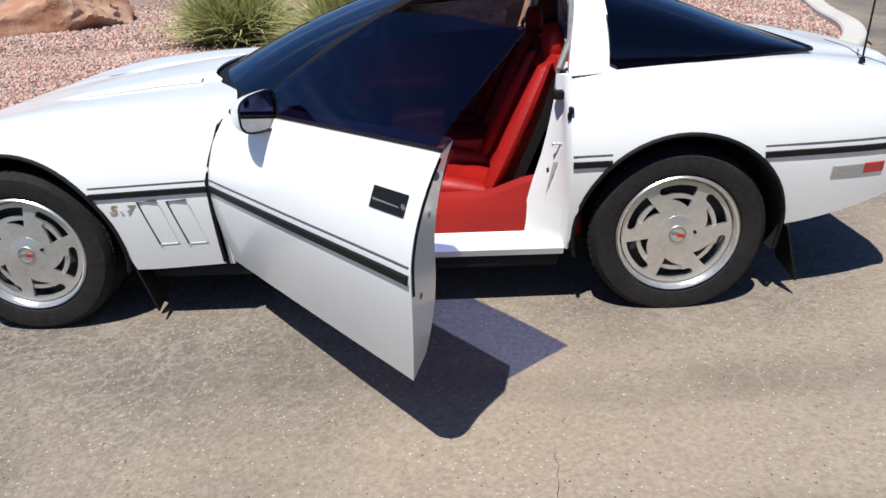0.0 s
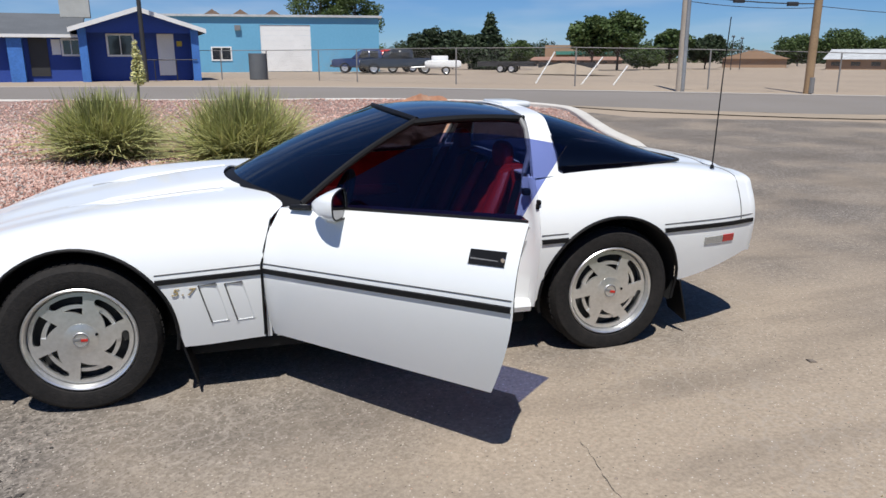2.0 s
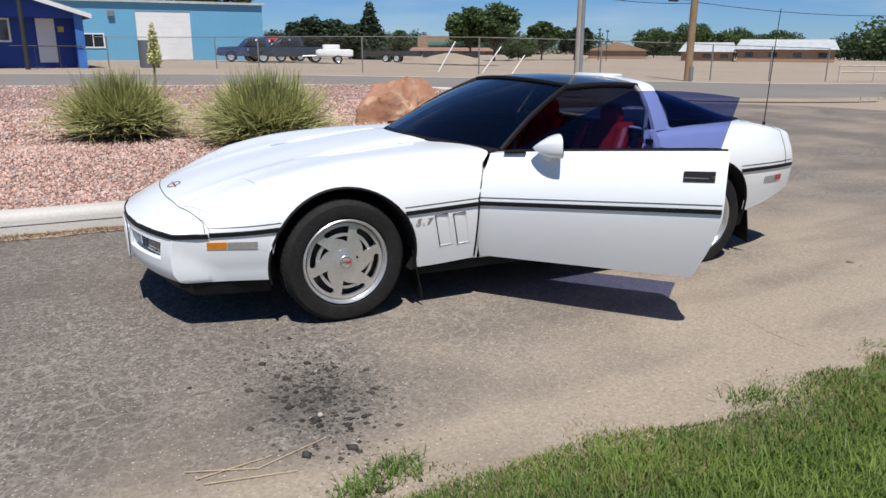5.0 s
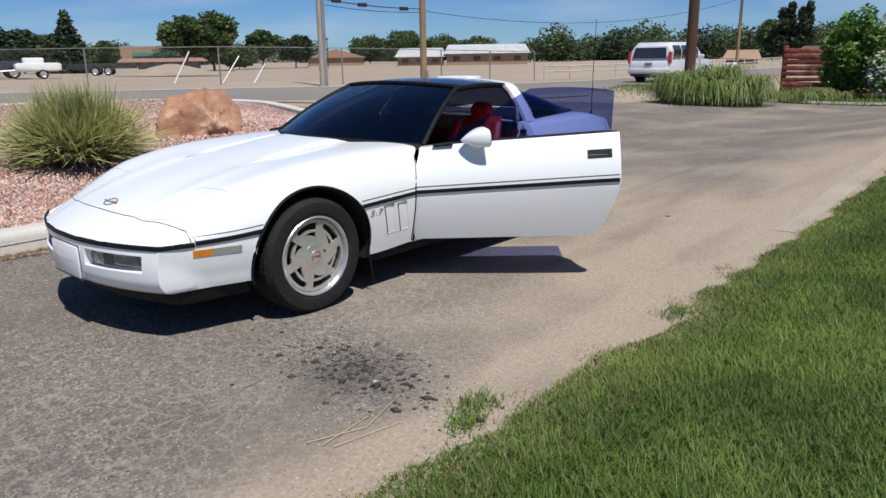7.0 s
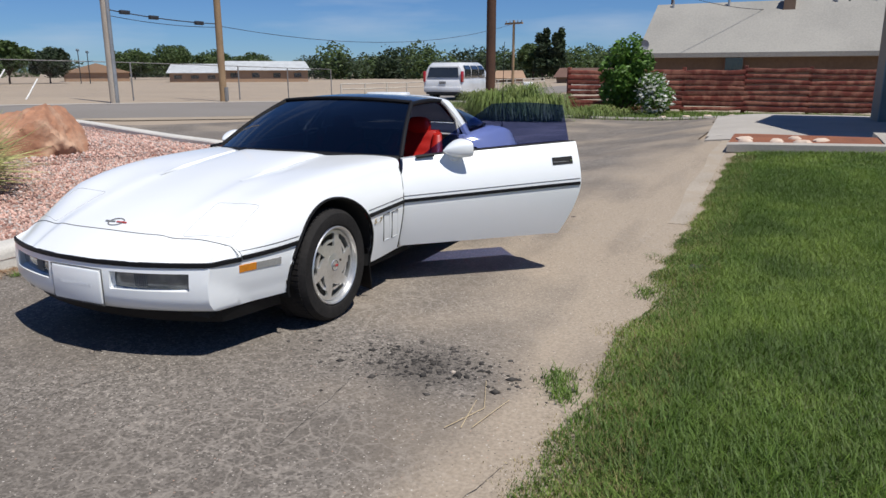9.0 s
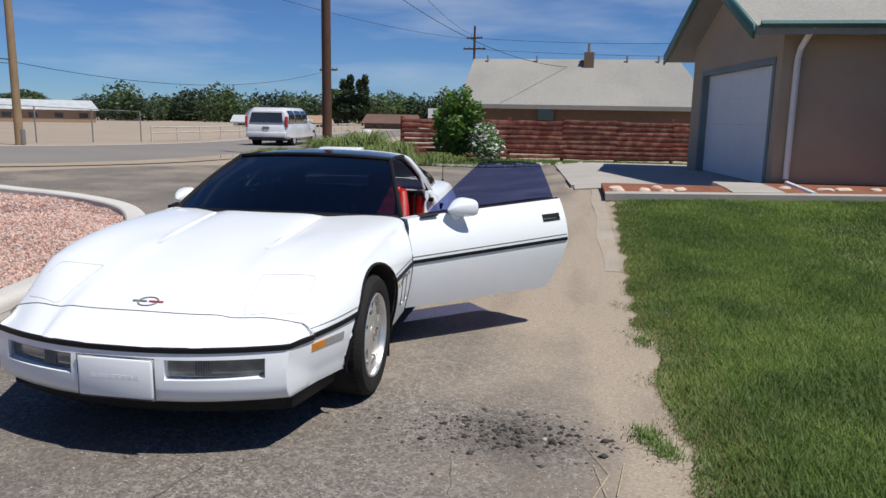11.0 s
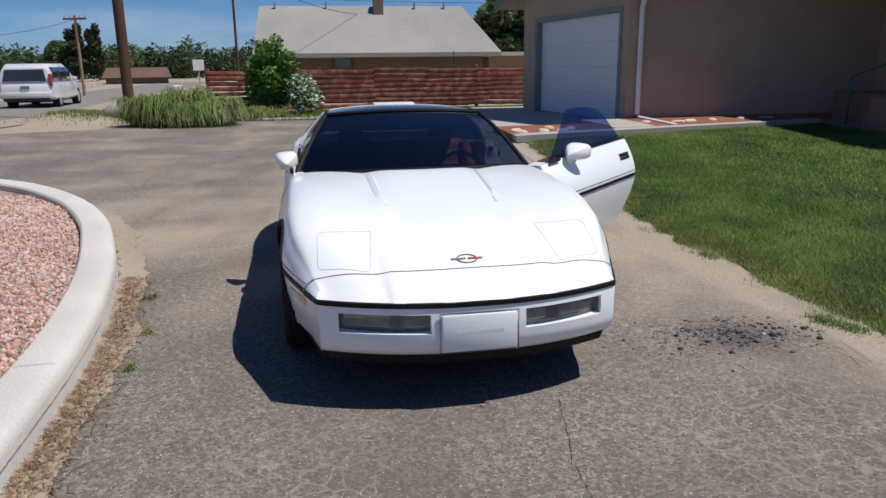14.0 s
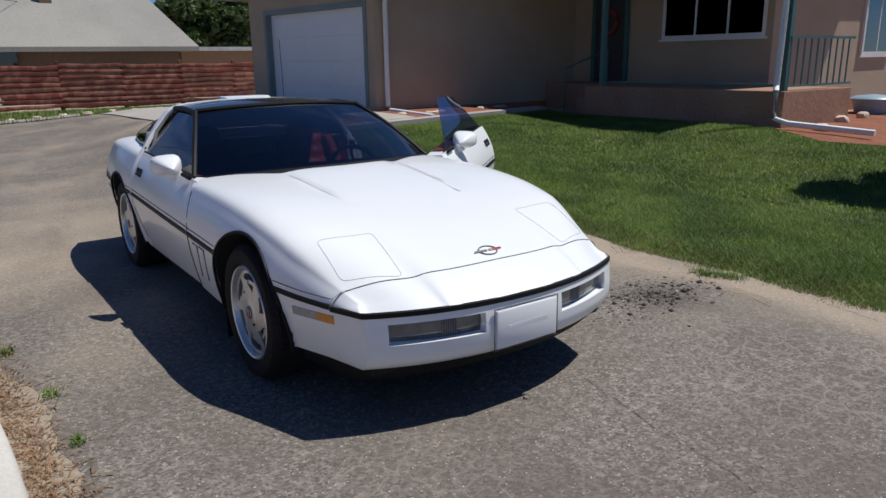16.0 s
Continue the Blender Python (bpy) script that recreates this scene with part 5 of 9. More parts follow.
    for j in range(11):
        f = j / 10
        ya = 0.800 + (0.565 - 0.800) * (f ** 1.12)
        xa = 0.905 + (1.505 - 0.905) * f
        za, zb = belt_z(xa) - 0.02, belt_z(1.98) - 0.02
        row = []
        for i in range(15):
            g = i / 14
            x = xa + (1.982 + 0.055 * f - xa) * g
            z = (belt_z(x) - 0.02) * (1 - f) + (1.154 + 0.006 * math.sin(math.pi * g) - (0.034 * g * g if side < 0 else 0)) * f
            row.append((x, side * (ya - 0.02 * g * f), z))
        rows.append(row)
    grid(bm, rows)
    glass = part("window_glass", bm, GLASS if side < 0 else GLASSDARK, root, "blue-tinted frameless window glass" if side < 0 else "dark tinted frameless window glass")
    glass.modifiers.new("thickness", "SOLIDIFY").thickness = 0.004
    # mirror
    bm = bmesh.new()
    rows = []
    mx, my, mz = 1.160, side * 0.838, 0.880
    loop = [(math.copysign(abs(math.cos(t)) ** 0.6, math.cos(t)), math.copysign(abs(math.sin(t)) ** 0.6, math.sin(t))) for t in np.linspace(0, 2 * math.pi, 24, endpoint=False)]

    def rim(f, r, grow=1.0):
        """An oval of the housing; its rear face is turned towards the driver and narrows outwards."""
        return [(mx - 0.085 + 0.15 * f + 0.034 * f * c * r, my + side * (0.028 + 0.080 * grow * r * c), mz + 0.012 + (0.061 - 0.008 * c) * grow * r * d + 0.010 * (f - 1)) for c, d in loop]
    for k in range(13):
        f = k / 12
        rows.append(rim(f, math.sin(math.pi / 2 * min(1, f * 1.02 + 0.02)) ** 0.8))
    vs = grid(bm, rows, close=True)
    bm.faces.new(vs[0])
    bmesh.ops.recalc_face_normals(bm, faces=bm.faces[:])
    mirror = part("mirror", bm, WHITE, root, "white teardrop door mirror")
    bm = bmesh.new()
    bm.faces.new([bm.verts.new((x - 0.005, y, z)) for x, y, z in rim(1.0, 1.0, 0.90)])
    part("mirror_glass", bm, MIRROR, mirror)
    bm = bmesh.new()
    edge = rim(1.0, 1.0, 0.95)
    tube(bm, [*edge, edge[0]], 0.0035, 6)
    part("mirror_rim", bm, BLACK, mirror)
    bm = bmesh.new()
    tube(bm, [(mx - 0.01, my + side * 0.03, mz - 0.03), (mx + 0.0, my - side * 0.02, mz - 0.045), (mx + 0.0, my - side * 0.035, belt_z(mx) - 0.03)], 0.030, 10, 0.042)
    part("mirror_foot", bm, WHITE, mirror)
    # sail seal ahead of the window
    bm = bmesh.new()
    tube(bm, [(0.90, side * 0.825, 0.85), (1.02, side * 0.83, belt_z(1.02) + 0.004)], 0.012, 6)
    part("corner_seal", bm, BLACK, root)
    return root


left_door = build_door(-1)
# the slanted hinge lifts the rear edge as the door swings out
PIVOT = HINGE + Vector((0, 0, 0.55))
left_door.matrix_basis = Matrix.Translation(PIVOT) @ pose(0, 0, 0, 0, 0, -51.5) @ pose(0, 0, 0, 0, -1.8, 0) @ Matrix.Translation(-PIVOT)
# latch, bolts, seal and label on the open door's rear edge


def edge_point(z, d):
    """A point on the door's rear edge plate, d inwards from the skin."""
    y = door_y(2.02, z)
    return door_back(z) - 0.87 * d, -(y - d), z


for z, d in ((0.830, 0.045), (0.735, 0.075), (0.545, 0.045), (0.545, 0.100)):
    x, y, z = edge_point(z, d)
    bm = bmesh.new()
    m = pose(x, y, z, 0, 0, -41)
    lathe(bm, [(0.0001, 0.005), (0.0085, 0.005), (0.0095, 0.003), (0.0105, 0.003), (0.0125, 0.0)], 14, "x")
    bmesh.ops.transform(bm, matrix=m, verts=bm.verts[:])
    part("bolt", bm, STEEL, left_door)
bm = bmesh.new()
for z0, z1, d0, d1 in ((0.60, 0.66, 0.070, 0.118),):
    a, b = edge_point(z0, d0), edge_point(z1, d1)
    grid(bm, [[Vector(edge_point(z, d)) + Vector((0.003, -0.003, 0)) for d in (d0, (d0 + d1) / 2, d1)] for z in (z0, z0 + 0.02, z1)])
part("latch", bm, BLACK, left_door, "black door latch opening")
bm = bmesh.new()
grid(bm, [[Vector(edge_point(z, d)) + Vector((0.003, -0.003, 0)) for d in (0.025, 0.075)] for z in (0.43, 0.47, 0.51)])
part("data_label", bm, material("tan_label", (0.45, 0.40, 0.30), 0.6), left_door, "faded tan label on the door edge")
bm = bmesh.new()
tube(bm, [Vector(edge_point(z, 0.010)) for z in np.linspace(0.57, 0.878, 14)], 0.006, 6)
part("edge_seal", bm, BLACK, left_door)
bm = bmesh.new()
tube(bm, [Vector(edge_point(z, 0.118 + 0.02 * math.sin((z - 0.4) * 5))) for z in np.linspace(0.53, 0.86, 12)], 0.010, 6)
part("inner_seal", bm, REDCARPET, left_door)
build_door(1)
for s in (-1, 1):
    bm = bmesh.new()
    tube(bm, [(0.748, s * (side_y(0.748, z) - 0.002), z) for z in np.linspace(0.27, 0.60, 10)] + [(0.752 + 0.055 * smooth((z - 0.60) / 0.24), s * (side_y(0.75, z) - 0.004), z) for z in np.linspace(0.63, 0.80, 7)], 0.006, 6)
    part("door_gap", bm, BLACK, car, "dark door gap")
    if s > 0:
        bm = bmesh.new()
        tube(bm, [(door_back(z) + 0.004, s * (door_y(1.99, z) - 0.003), z) for z in np.linspace(0.31, 0.92, 16)], 0.005, 6)
        part("door_gap", bm, BLACK, car, "dark door gap")

# door jambs and sills
def jamb_x(z):
    """The inner edge of the door opening behind the seat."""
    return ramp(z, (0.27, 1.85), (0.323, 1.871), (0.497, 1.914), (0.63, 1.955), (0.82, 1.994), (0.92, 2.0))


for s in (-1, 1):
    bm = bmesh.new()
    zs = np.linspace(0.27, 0.905, 16)
    grid(bm, [[(2.042, s * (side_y(2.04, z) - 0.001), z), (2.030, s * (side_y(2.04, z) - 0.012), z), (2.020, s * (side_y(2.04, z) - 0.045), z), (jamb_x(z) + 0.035, s * 0.785, z), (jamb_x(z), s * 0.745, z), (jamb_x(z) + 0.012, s * 0.725, z)] for z in zs])
    part("rear_jamb", bm, WHITE, car, "white door jamb").modifiers.new("thickness", "SOLIDIFY").thickness = 0.01
    bm = bmesh.new()
    grid(bm, [[(0.758, s * (side_y(0.75, z) - 0.02), z), (0.78, s * 0.62, z)] for z in np.linspace(0.25, 0.82, 8)])
    part("front_jamb", bm, WHITE, car).modifiers.new("thickness", "SOLIDIFY").thickness = 0.02
    bm = bmesh.new()
    grid(bm, [[(x, s * y, z) for y, z in ((0.79, 0.235), (0.828, 0.245), (0.838, 0.272), (0.828, 0.298), (0.80, 0.308), (0.755, 0.322))] for x in np.linspace(0.80, 2.03, 12)])
    part("sill", bm, WHITE, car, "white door sill")
    bm = bmesh.new()
    grid(bm, [[(x, s * y, z) for y, z in ((0.767, 0.310), (0.762, 0.35), (0.752, 0.41), (0.725, 0.445 + 0.06 * smooth((x - 1.72) / 0.22)), (0.66, 0.45 + 0.06 * smooth((x - 1.72) / 0.22)), (0.62, 0.40), (0.61, 0.26))] for x in np.linspace(0.76, 1.99, 24)])
    part("sill_carpet", bm, REDCARPET, car, "red carpeted inner sill")
    bm = bmesh.new()
    grid(bm, [[(jamb_x(z) + 0.004, s * 0.745, z), (jamb_x(z) + 0.010, s * 0.70, z), (jamb_x(z) + 0.05, s * 0.64, z), (jamb_x(z) + 0.12, s * 0.60, z)] for z in np.linspace(0.40, 0.86, 12)])
    part("quarter_trim", bm, RED, car, "red trim panel behind the door opening")
    bm = bmesh.new()
    tube(bm, [(1.998, s * 0.742, 0.83), (2.012, s * 0.735, 0.92), (2.055, s * 0.69, 1.02), (2.07, s * 0.60, 1.12), (2.06, s * 0.55, 1.165)], 0.013, 8)
    part("hoop_seal", bm, GREYTRIM, car, "grey weatherstrip along the hoop")
part("seal_block", boxes((1.985, 2.022, -0.812, -0.772, 0.825, 0.856), bevel=0.006), BLACK, car)
bm = boxes((2.030, 2.046, -0.885, -0.855, 0.790, 0.812), (2.026, 2.040, -0.880, -0.858, 0.768, 0.792), bevel=0.004)
part("catch", bm, BLACK, car, "black striker plate on the jamb")
bm = bmesh.new()
lathe(bm, [(0.0001, -0.032), (0.008, -0.032), (0.008, -0.026), (0.0045, -0.025), (0.0045, 0.0), (0.010, 0.0), (0.010, 0.004)], 12, "x", (2.012, -0.822, 0.672))
part("striker", bm, ALLOY, car, "bright striker pin")
bm = bmesh.new()
lathe(bm, [(0.0001, -0.004), (0.007, -0.004), (0.009, 0.004)], 12, "x", (jamb_x(0.565) + 0.035, -0.785, 0.565))
part("jamb_hole", bm, BLACK, car)
bm = bmesh.new()
q = [(2.008, -0.822, 0.605), (1.994, -0.803, 0.600), (1.968, -0.800, 0.478)]
bm.faces.new([bm.verts.new((x - 0.006, y - 0.004, z)) for x, y, z in q])
part("jamb_vent", bm, PALEGAP, car, "grey perforated vent in the door jamb")

# ---- interior ----
part("cabin_floor", boxes((0.60, 2.0, -0.58, 0.58, 0.24, 0.27)), REDCARPET, car, "red carpet floor")
part("rear_shelf", boxes((2.06, 2.12, -0.70, 0.70, 0.26, 0.80), bevel=0.02), REDCARPET, car, "red bulkhead behind the seats")
bm = bmesh.new()
grid(bm, [[(0.70, y, 0.845 - 0.03 * (y / 0.7)**2), (0.95, y, 0.865 - 0.03 * (y / 0.7)**2), (1.04, y, 0.80), (1.03, y, 0.62), (0.86, y, 0.45)] for y in np.linspace(-0.70, 0.70, 17)])
part("dashboard", bm, material("dash_dark_red", (0.07, 0.012, 0.012), 0.7, grain=60), car, "dark red padded dashboard")
part("console", boxes((0.95, 1.95, -0.13, 0.13, 0.26, 0.52), bevel=0.03), RED, car, "red centre console")
bm = bmesh.new()
wheel_m = pose(1.16, -0.36, 0.735, 0, -68, 0)
tube(bm, [wheel_m @ Vector((0.185 * math.cos(t), 0.185 * math.sin(t), 0)) for t in np.linspace(0, 2 * math.pi, 37)], 0.015, 8)
for a in (0.0, 2.2, 4.1):
    tube(bm, [wheel_m @ Vector((0.04 * math.cos(a), 0.04 * math.sin(a), 0)), wheel_m @ Vector((0.18 * math.cos(a), 0.18 * math.sin(a), 0))], 0.012, 6)
tube(bm, [wheel_m @ Vector((0, 0, 0.02)), wheel_m @ Vector((0, 0, -0.22))], 0.045, 12)
part("steering_wheel", bm, BLACK, car, "black three-spoke steering wheel")


def cushioned(bm, rows, close_ends=True):
    """A padded shell through cross rows, rounded between them."""
    vs = grid(bm, rows)
    if close_ends:
        bm.faces.new(vs[0])
        bm.faces.new(vs[-1])
    bmesh.ops.recalc_face_normals(bm, faces=bm.faces[:])


def build_seat(y):
    root = new("seat")
    root.parent = car
    tagged(root, "red leather bucket seat with high side bolsters")
    # seat cushion: a waisted middle in four pleats
    bm = bmesh.new()
    rows = []
    for k in range(17):
        f = k / 16
        x = 1.24 + 0.56 * f
        pleat = 0.008 * abs(math.sin(math.pi * 4 * f))
        z = 0.435 + 0.03 * math.sin(math.pi * f) - 0.035 * f - 0.05 * max(0.0, 0.15 - f) / 0.15
        rows.append([(x, y + a * 0.175, z + b + pleat * (abs(a) < 0.9)) for a, b in ((-1.0, -0.12), (-1.0, -0.01), (-0.8, 0.004), (-0.4, 0.0), (0, 0.0), (0.4, 0.0), (0.8, 0.004), (1.0, -0.01), (1.0, -0.12))])
    cushioned(bm, rows)
    part("cushion", bm, RED, root)
    for s in (-1, 1):
        bm = bmesh.new()
        rows = []
        for k in range(13):
            f = k / 12
            x = 1.22 + 0.58 * f
            top = 0.475 + 0.045 * math.sin(math.pi * min(1, f * 0.9)) ** 0.8 - 0.03 * f
            c = y + s * 0.225
            rows.append([(x, c + 0.055 * math.cos(t), top - 0.05 + 0.05 * math.sin(t) * (0.6 + 0.4 * math.sin(math.pi * f))) for t in np.linspace(math.pi * 1.25, -math.pi * 0.25, 11)])
        cushioned(bm, rows)
        part("cushion_bolster", bm, RED, root)
    # backrest middle with pleats, and two bolsters that reach forward
    bm = bmesh.new()
    rows = []
    for k in range(25):
        f = k / 24
        x, z, w = 1.79 + 0.235 * f, 0.43 + 0.50 * f, 0.19 - 0.03 * f
        pleat = -0.009 * abs(math.sin(math.pi * 6 * f))
        rows.append([(x + b + pleat * (abs(a) < 0.9), y + a * w, z) for a, b in ((-1.0, 0.08), (-1.0, 0.0), (-0.75, -0.012), (0, -0.004), (0.75, -0.012), (1.0, 0.0), (1.0, 0.08))])
    cushioned(bm, rows)
    part("backrest", bm, RED, root)
    for s in (-1, 1):
        bm = bmesh.new()
        rows = []
        for k in range(17):
            f = k / 16
            x, z = 1.775 + 0.235 * f, 0.41 + 0.50 * f
            r = 0.055 * (0.55 + 0.45 * math.sin(math.pi * (0.12 + 0.8 * f)))
            c = y + s * (0.235 - 0.045 * f * f)
            rows.append([(x + 0.9 * r * math.cos(t) - 0.025, c + r * math.sin(t), z + 0.25 * r * math.cos(t)) for t in np.linspace(0, 2 * math.pi, 13)])
        cushioned(bm, rows)
        part("back_bolster", bm, RED, root)
    bm = bmesh.new()
    rows = []
    for k in range(9):
        t = -math.pi / 2 + math.pi * k / 8
        r = max(0.05, math.cos(t)) ** 0.6
        rows.append([(2.035 + 0.042 * r * math.copysign(abs(math.cos(a)) ** 0.7, math.cos(a)), y + 0.105 * r * math.copysign(abs(math.sin(a)) ** 0.7, math.sin(a)), 0.965 + 0.075 * math.sin(t)) for a in np.linspace(0, 2 * math.pi, 19)])
    cushioned(bm, rows)
    part("headrest", bm, RED, root)
    # belt over the shoulder of the backrest
    bm = bmesh.new()
    s = -1 if y < 0 else 1
    rows = [[Vector((x, yy * s, z)), Vector((x + 0.045, yy * s, z + 0.01))] for x, yy, z in ((2.00, 0.655, 0.87), (1.95, 0.662, 0.72), (1.88, 0.665, 0.56), (1.84, 0.66, 0.46))]
    grid(bm, rows)
    part("seat_belt", bm, BLACK, root, "black seat belt webbing").modifiers.new("thickness", "SOLIDIFY").thickness = 0.003
    return root


build_seat(-0.37)
build_seat(0.37)


# ---- wheels ----
def build_wheel():
    """A wheel about its own axle along y, its outer face towards negative y."""
    root = new("wheel")
    root.parent = car
    tagged(root, "wide tyre on a silver six-slot alloy wheel")
    bm = bmesh.new()
    lathe(bm, [(0.216, 0.19), (0.235, 0.215), (0.30, 0.225), (0.318, 0.205), (0.325, 0.17), (0.3255, 0.10), (0.325, 0.03), (0.319, -0.012), (0.300, -0.032), (0.262, -0.036), (0.236, -0.030), (0.225, -0.016), (0.220, 0.0)], 72)
    part("tyre", bm, TYRE, root, "dusty black tyre")
    bm = bmesh.new()
    for k in range(64):
        t = 2 * math.pi * k / 64
        m = pose(0, 0, 0, 0, -math.degrees(t), 0)
        box(bm, 0.318, 0.3260, 0.0, 0.055, -0.0105, 0.0105, m=m)
        box(bm, 0.318, 0.3262, 0.13, 0.195, -0.0105, 0.0105, m=m)
    tagged(part("tread", bm, TYRE, root, soft=False), kind="stuff")
    bm = bmesh.new()
    lathe(bm, [(0.226, -0.010), (0.227, -0.024), (0.221, -0.030), (0.214, -0.026), (0.208, -0.006), (0.198, 0.035), (0.196, 0.16)], 72)
    part("rim", bm, ALLOY, root, "machined alloy rim lip")
    bm = bmesh.new()
    lathe(bm, [(0.198, 0.055), (0.05, 0.055)], 48)
    part("backing", bm, ALLOYDARK, root)
    bm = bmesh.new()
    lathe(bm, [(0.0001, -0.0175), (0.052, -0.0175), (0.062, -0.0142), (0.070, -0.0135), (0.071, -0.010)], 48)
    part("hub_disc", bm, ALLOY, root)
    # six paddles: each sector has a rounded outer pocket, a thin web and a three-cornered inner pocket
    deg = sorted({*np.linspace(-37, -32, 6), *np.linspace(-32, 8, 25), *np.linspace(8, 23, 7), -24.0, -36.8})

    def pocket_lines(d):
        g = max(0.0, min(1.0, (d + 24) / 32))
        r1, r2 = 0.134 - 0.030 * g, 0.1345 - 0.001 * g
        h = max(0.0, min(1.0, (d + 37) / 45))
        r3, r4 = 0.157 - 0.009 * h, 0.186
        if d < -32:
            e = math.sqrt(max(0.0, 1 - ((-32 - d) / 5) ** 2))
            r3, r4 = 0.172 - (0.172 - r3) * e, 0.172 + (r4 - 0.172) * e
        if d > 8:
            back = (d - 8) / 15
            r1, r2 = r1 + (0.134 - r1) * back, r2 + (0.1345 - r2) * back
            r3, r4 = r3 + (0.1718 - r3) * back, r4 + (0.1722 - r4) * back
        return r1, r2, r3, r4

    for k in range(6):
        face, web = bmesh.new(), bmesh.new()
        fv, wv = [], []
        for d in deg:
            r1, r2, r3, r4 = pocket_lines(d)
            t = math.radians(90 - d - 60 * k)
            def at(r, drop=0.0):
                return (r * math.cos(t), -0.013 + 0.009 * max(0.0, (r - 0.07) / 0.13) + drop, r * math.sin(t))
            fv.append([face.verts.new(at(r)) for r in (0.064, 0.085, r1, r2, r3, r4, 0.193, 0.203)])
            wv.append([web.verts.new(at(r, 0.007)) for r in (r2, r3)])
        for a in range(len(deg) - 1):
            mid = (deg[a] + deg[a + 1]) / 2
            for c in range(7):
                if (c == 2 and -24 < mid < 8) or (c == 4 and -37 < mid < 8):
                    continue
                if c == 3 and -24 < mid < 8:
                    continue
                face.faces.new((fv[a][c], fv[a + 1][c], fv[a + 1][c + 1], fv[a][c + 1]))
            if -24.5 < mid < 8.5:
                web.faces.new((wv[a][0], wv[a + 1][0], wv[a + 1][1], wv[a][1]))
        for name, b in (("spoke", face), ("web", web)):
            bmesh.ops.remove_doubles(b, verts=b.verts[:], dist=0.0003)
            bmesh.ops.recalc_face_normals(b, faces=b.faces[:])
            if sum(q.normal.y for q in b.faces) > 0:
                bmesh.ops.reverse_faces(b, faces=b.faces[:])
            ob = part(name, b, ALLOY, root, soft=False)
            sol = ob.modifiers.new("thickness", "SOLIDIFY")
            sol.thickness, sol.offset = 0.014, -1.0
    bm = bmesh.new()
    lathe(bm, [(0.0001, -0.021), (0.029, -0.021), (0.034, -0.017)], 28)
    cap = part("centre_cap", bm, ALLOY, root)
    bm = bmesh.new()
    lathe(bm, [(0.026, -0.0215), (0.0275, -0.024), (0.031, -0.024), (0.032, -0.0205)], 28)
    part("cap_ring", bm, GREYTRIM, cap)
    part("cap_flag", boxes((-0.028, 0.0, -0.0235, -0.021, -0.004, 0.009), bevel=0.001), GREYTRIM, cap)
    part("cap_flag", boxes((0.0, 0.028, -0.0235, -0.021, -0.009, 0.004), bevel=0.001), REDPAINT, cap)
    bm = bmesh.new()
    lathe(bm, [(0.0001, -0.020), (0.006, -0.020), (0.0065, -0.014)], 10, "y", (0.062, 0, 0.018))
    part("lock_nut", bm, BLACK, root)
    return root


first = build_wheel()
first.matrix_basis = pose(0, -0.845, RADIUS, 0, 0, 0)
copy_thing(first, pose(AXLE, -0.845, RADIUS, 0, 12, 0))
copy_thing(first, pose(0, 0.845, RADIUS, 0, 70, 180))
copy_thing(first, pose(AXLE, 0.845, RADIUS, 0, 25, 180))

# crisp rims on every panel and pane that has thickness
for ob in car.children_recursive:
    if any(m.type == "SOLIDIFY" for m in ob.modifiers):
        ob.modifiers.new("rims", "EDGE_SPLIT").split_angle = radians(38)

# aerial on the left rear quarter
bm = bmesh.new()
tube(bm, [(3.09, -0.70, 0.895), (3.09, -0.70, 0.915)], 0.012, 10, 0.008)
aer = part("aerial", bm, BLACK, car, "thin black whip aerial")
bm = bmesh.new()
tube(bm, [(3.09, -0.70, 0.91), (3.105, -0.70, 1.38), (3.12, -0.70, 1.66)], 0.0035, 6, 0.0025)
part("whip", bm, BLACK, aer)
# tail pipe tips
for y in (-0.30, -0.22, 0.22, 0.30):
    bm = bmesh.new()
    tube(bm, [(3.15, y, 0.36), (3.34, y, 0.36)], 0.03, 12)
    part("tail_pipe", bm, CHROME, car)


# ---- the house beside the drive ----
HZ = 0.42
house = thing("house", (0, 0, 0), "tan stucco house with a white garage door and covered porch", "house")
GX0, GX1, GY, PORCH_BACK, PORCH_FRONT, WING_X = 9.30, 14.05, -5.25, -10.6, -8.6, 4.4
DOOR0, DOOR1, DOORTOP, EAVE = 9.62, 13.28, 2.48, 3.12
# garage front wall in pieces round the door
for piece in ((GX0, DOOR0 - 0.1, GY - 0.2, GY, HZ - 0.3, EAVE), (DOOR1 + 0.1, GX1, GY - 0.2, GY, HZ - 0.3, EAVE), (DOOR0 - 0.1, DOOR1 + 0.1, GY - 0.2, GY, DOORTOP + 0.1, EAVE)):
    part("garage_wall", boxes(piece), STUCCO, house, soft=False)
for y in (GY, GY - 7.0):
    bm = bmesh.new()
    vs = [bm.verts.new(p) for p in ((GX0, y, EAVE), (GX1, y, EAVE), ((GX0 + GX1) / 2, y, EAVE + 1.15))]
    bm.faces.new(vs)
    part("gable", bm, STUCCO, house, soft=False)
part("side_wall", boxes((GX0, GX0 + 0.2, -12.2, GY - 0.2, HZ - 0.02, EAVE)), STUCCO, house, soft=False)
part("wall_base", boxes((GX0 - 0.012, GX0 + 0.19, -12.2, GY - 0.002, HZ - 0.4, HZ + 0.10)), STUCCORED, house, "red-stained foundation band", soft=False)
part("far_wall", boxes((GX1 - 0.2, GX1, -12.2, GY - 0.2, HZ - 0.3, EAVE)), STUCCO, house, soft=False)
part("porch_wall", boxes((WING_X, GX0, PORCH_BACK - 0.2, PORCH_BACK, HZ - 0.3, EAVE)), STUCCO, house, soft=False)
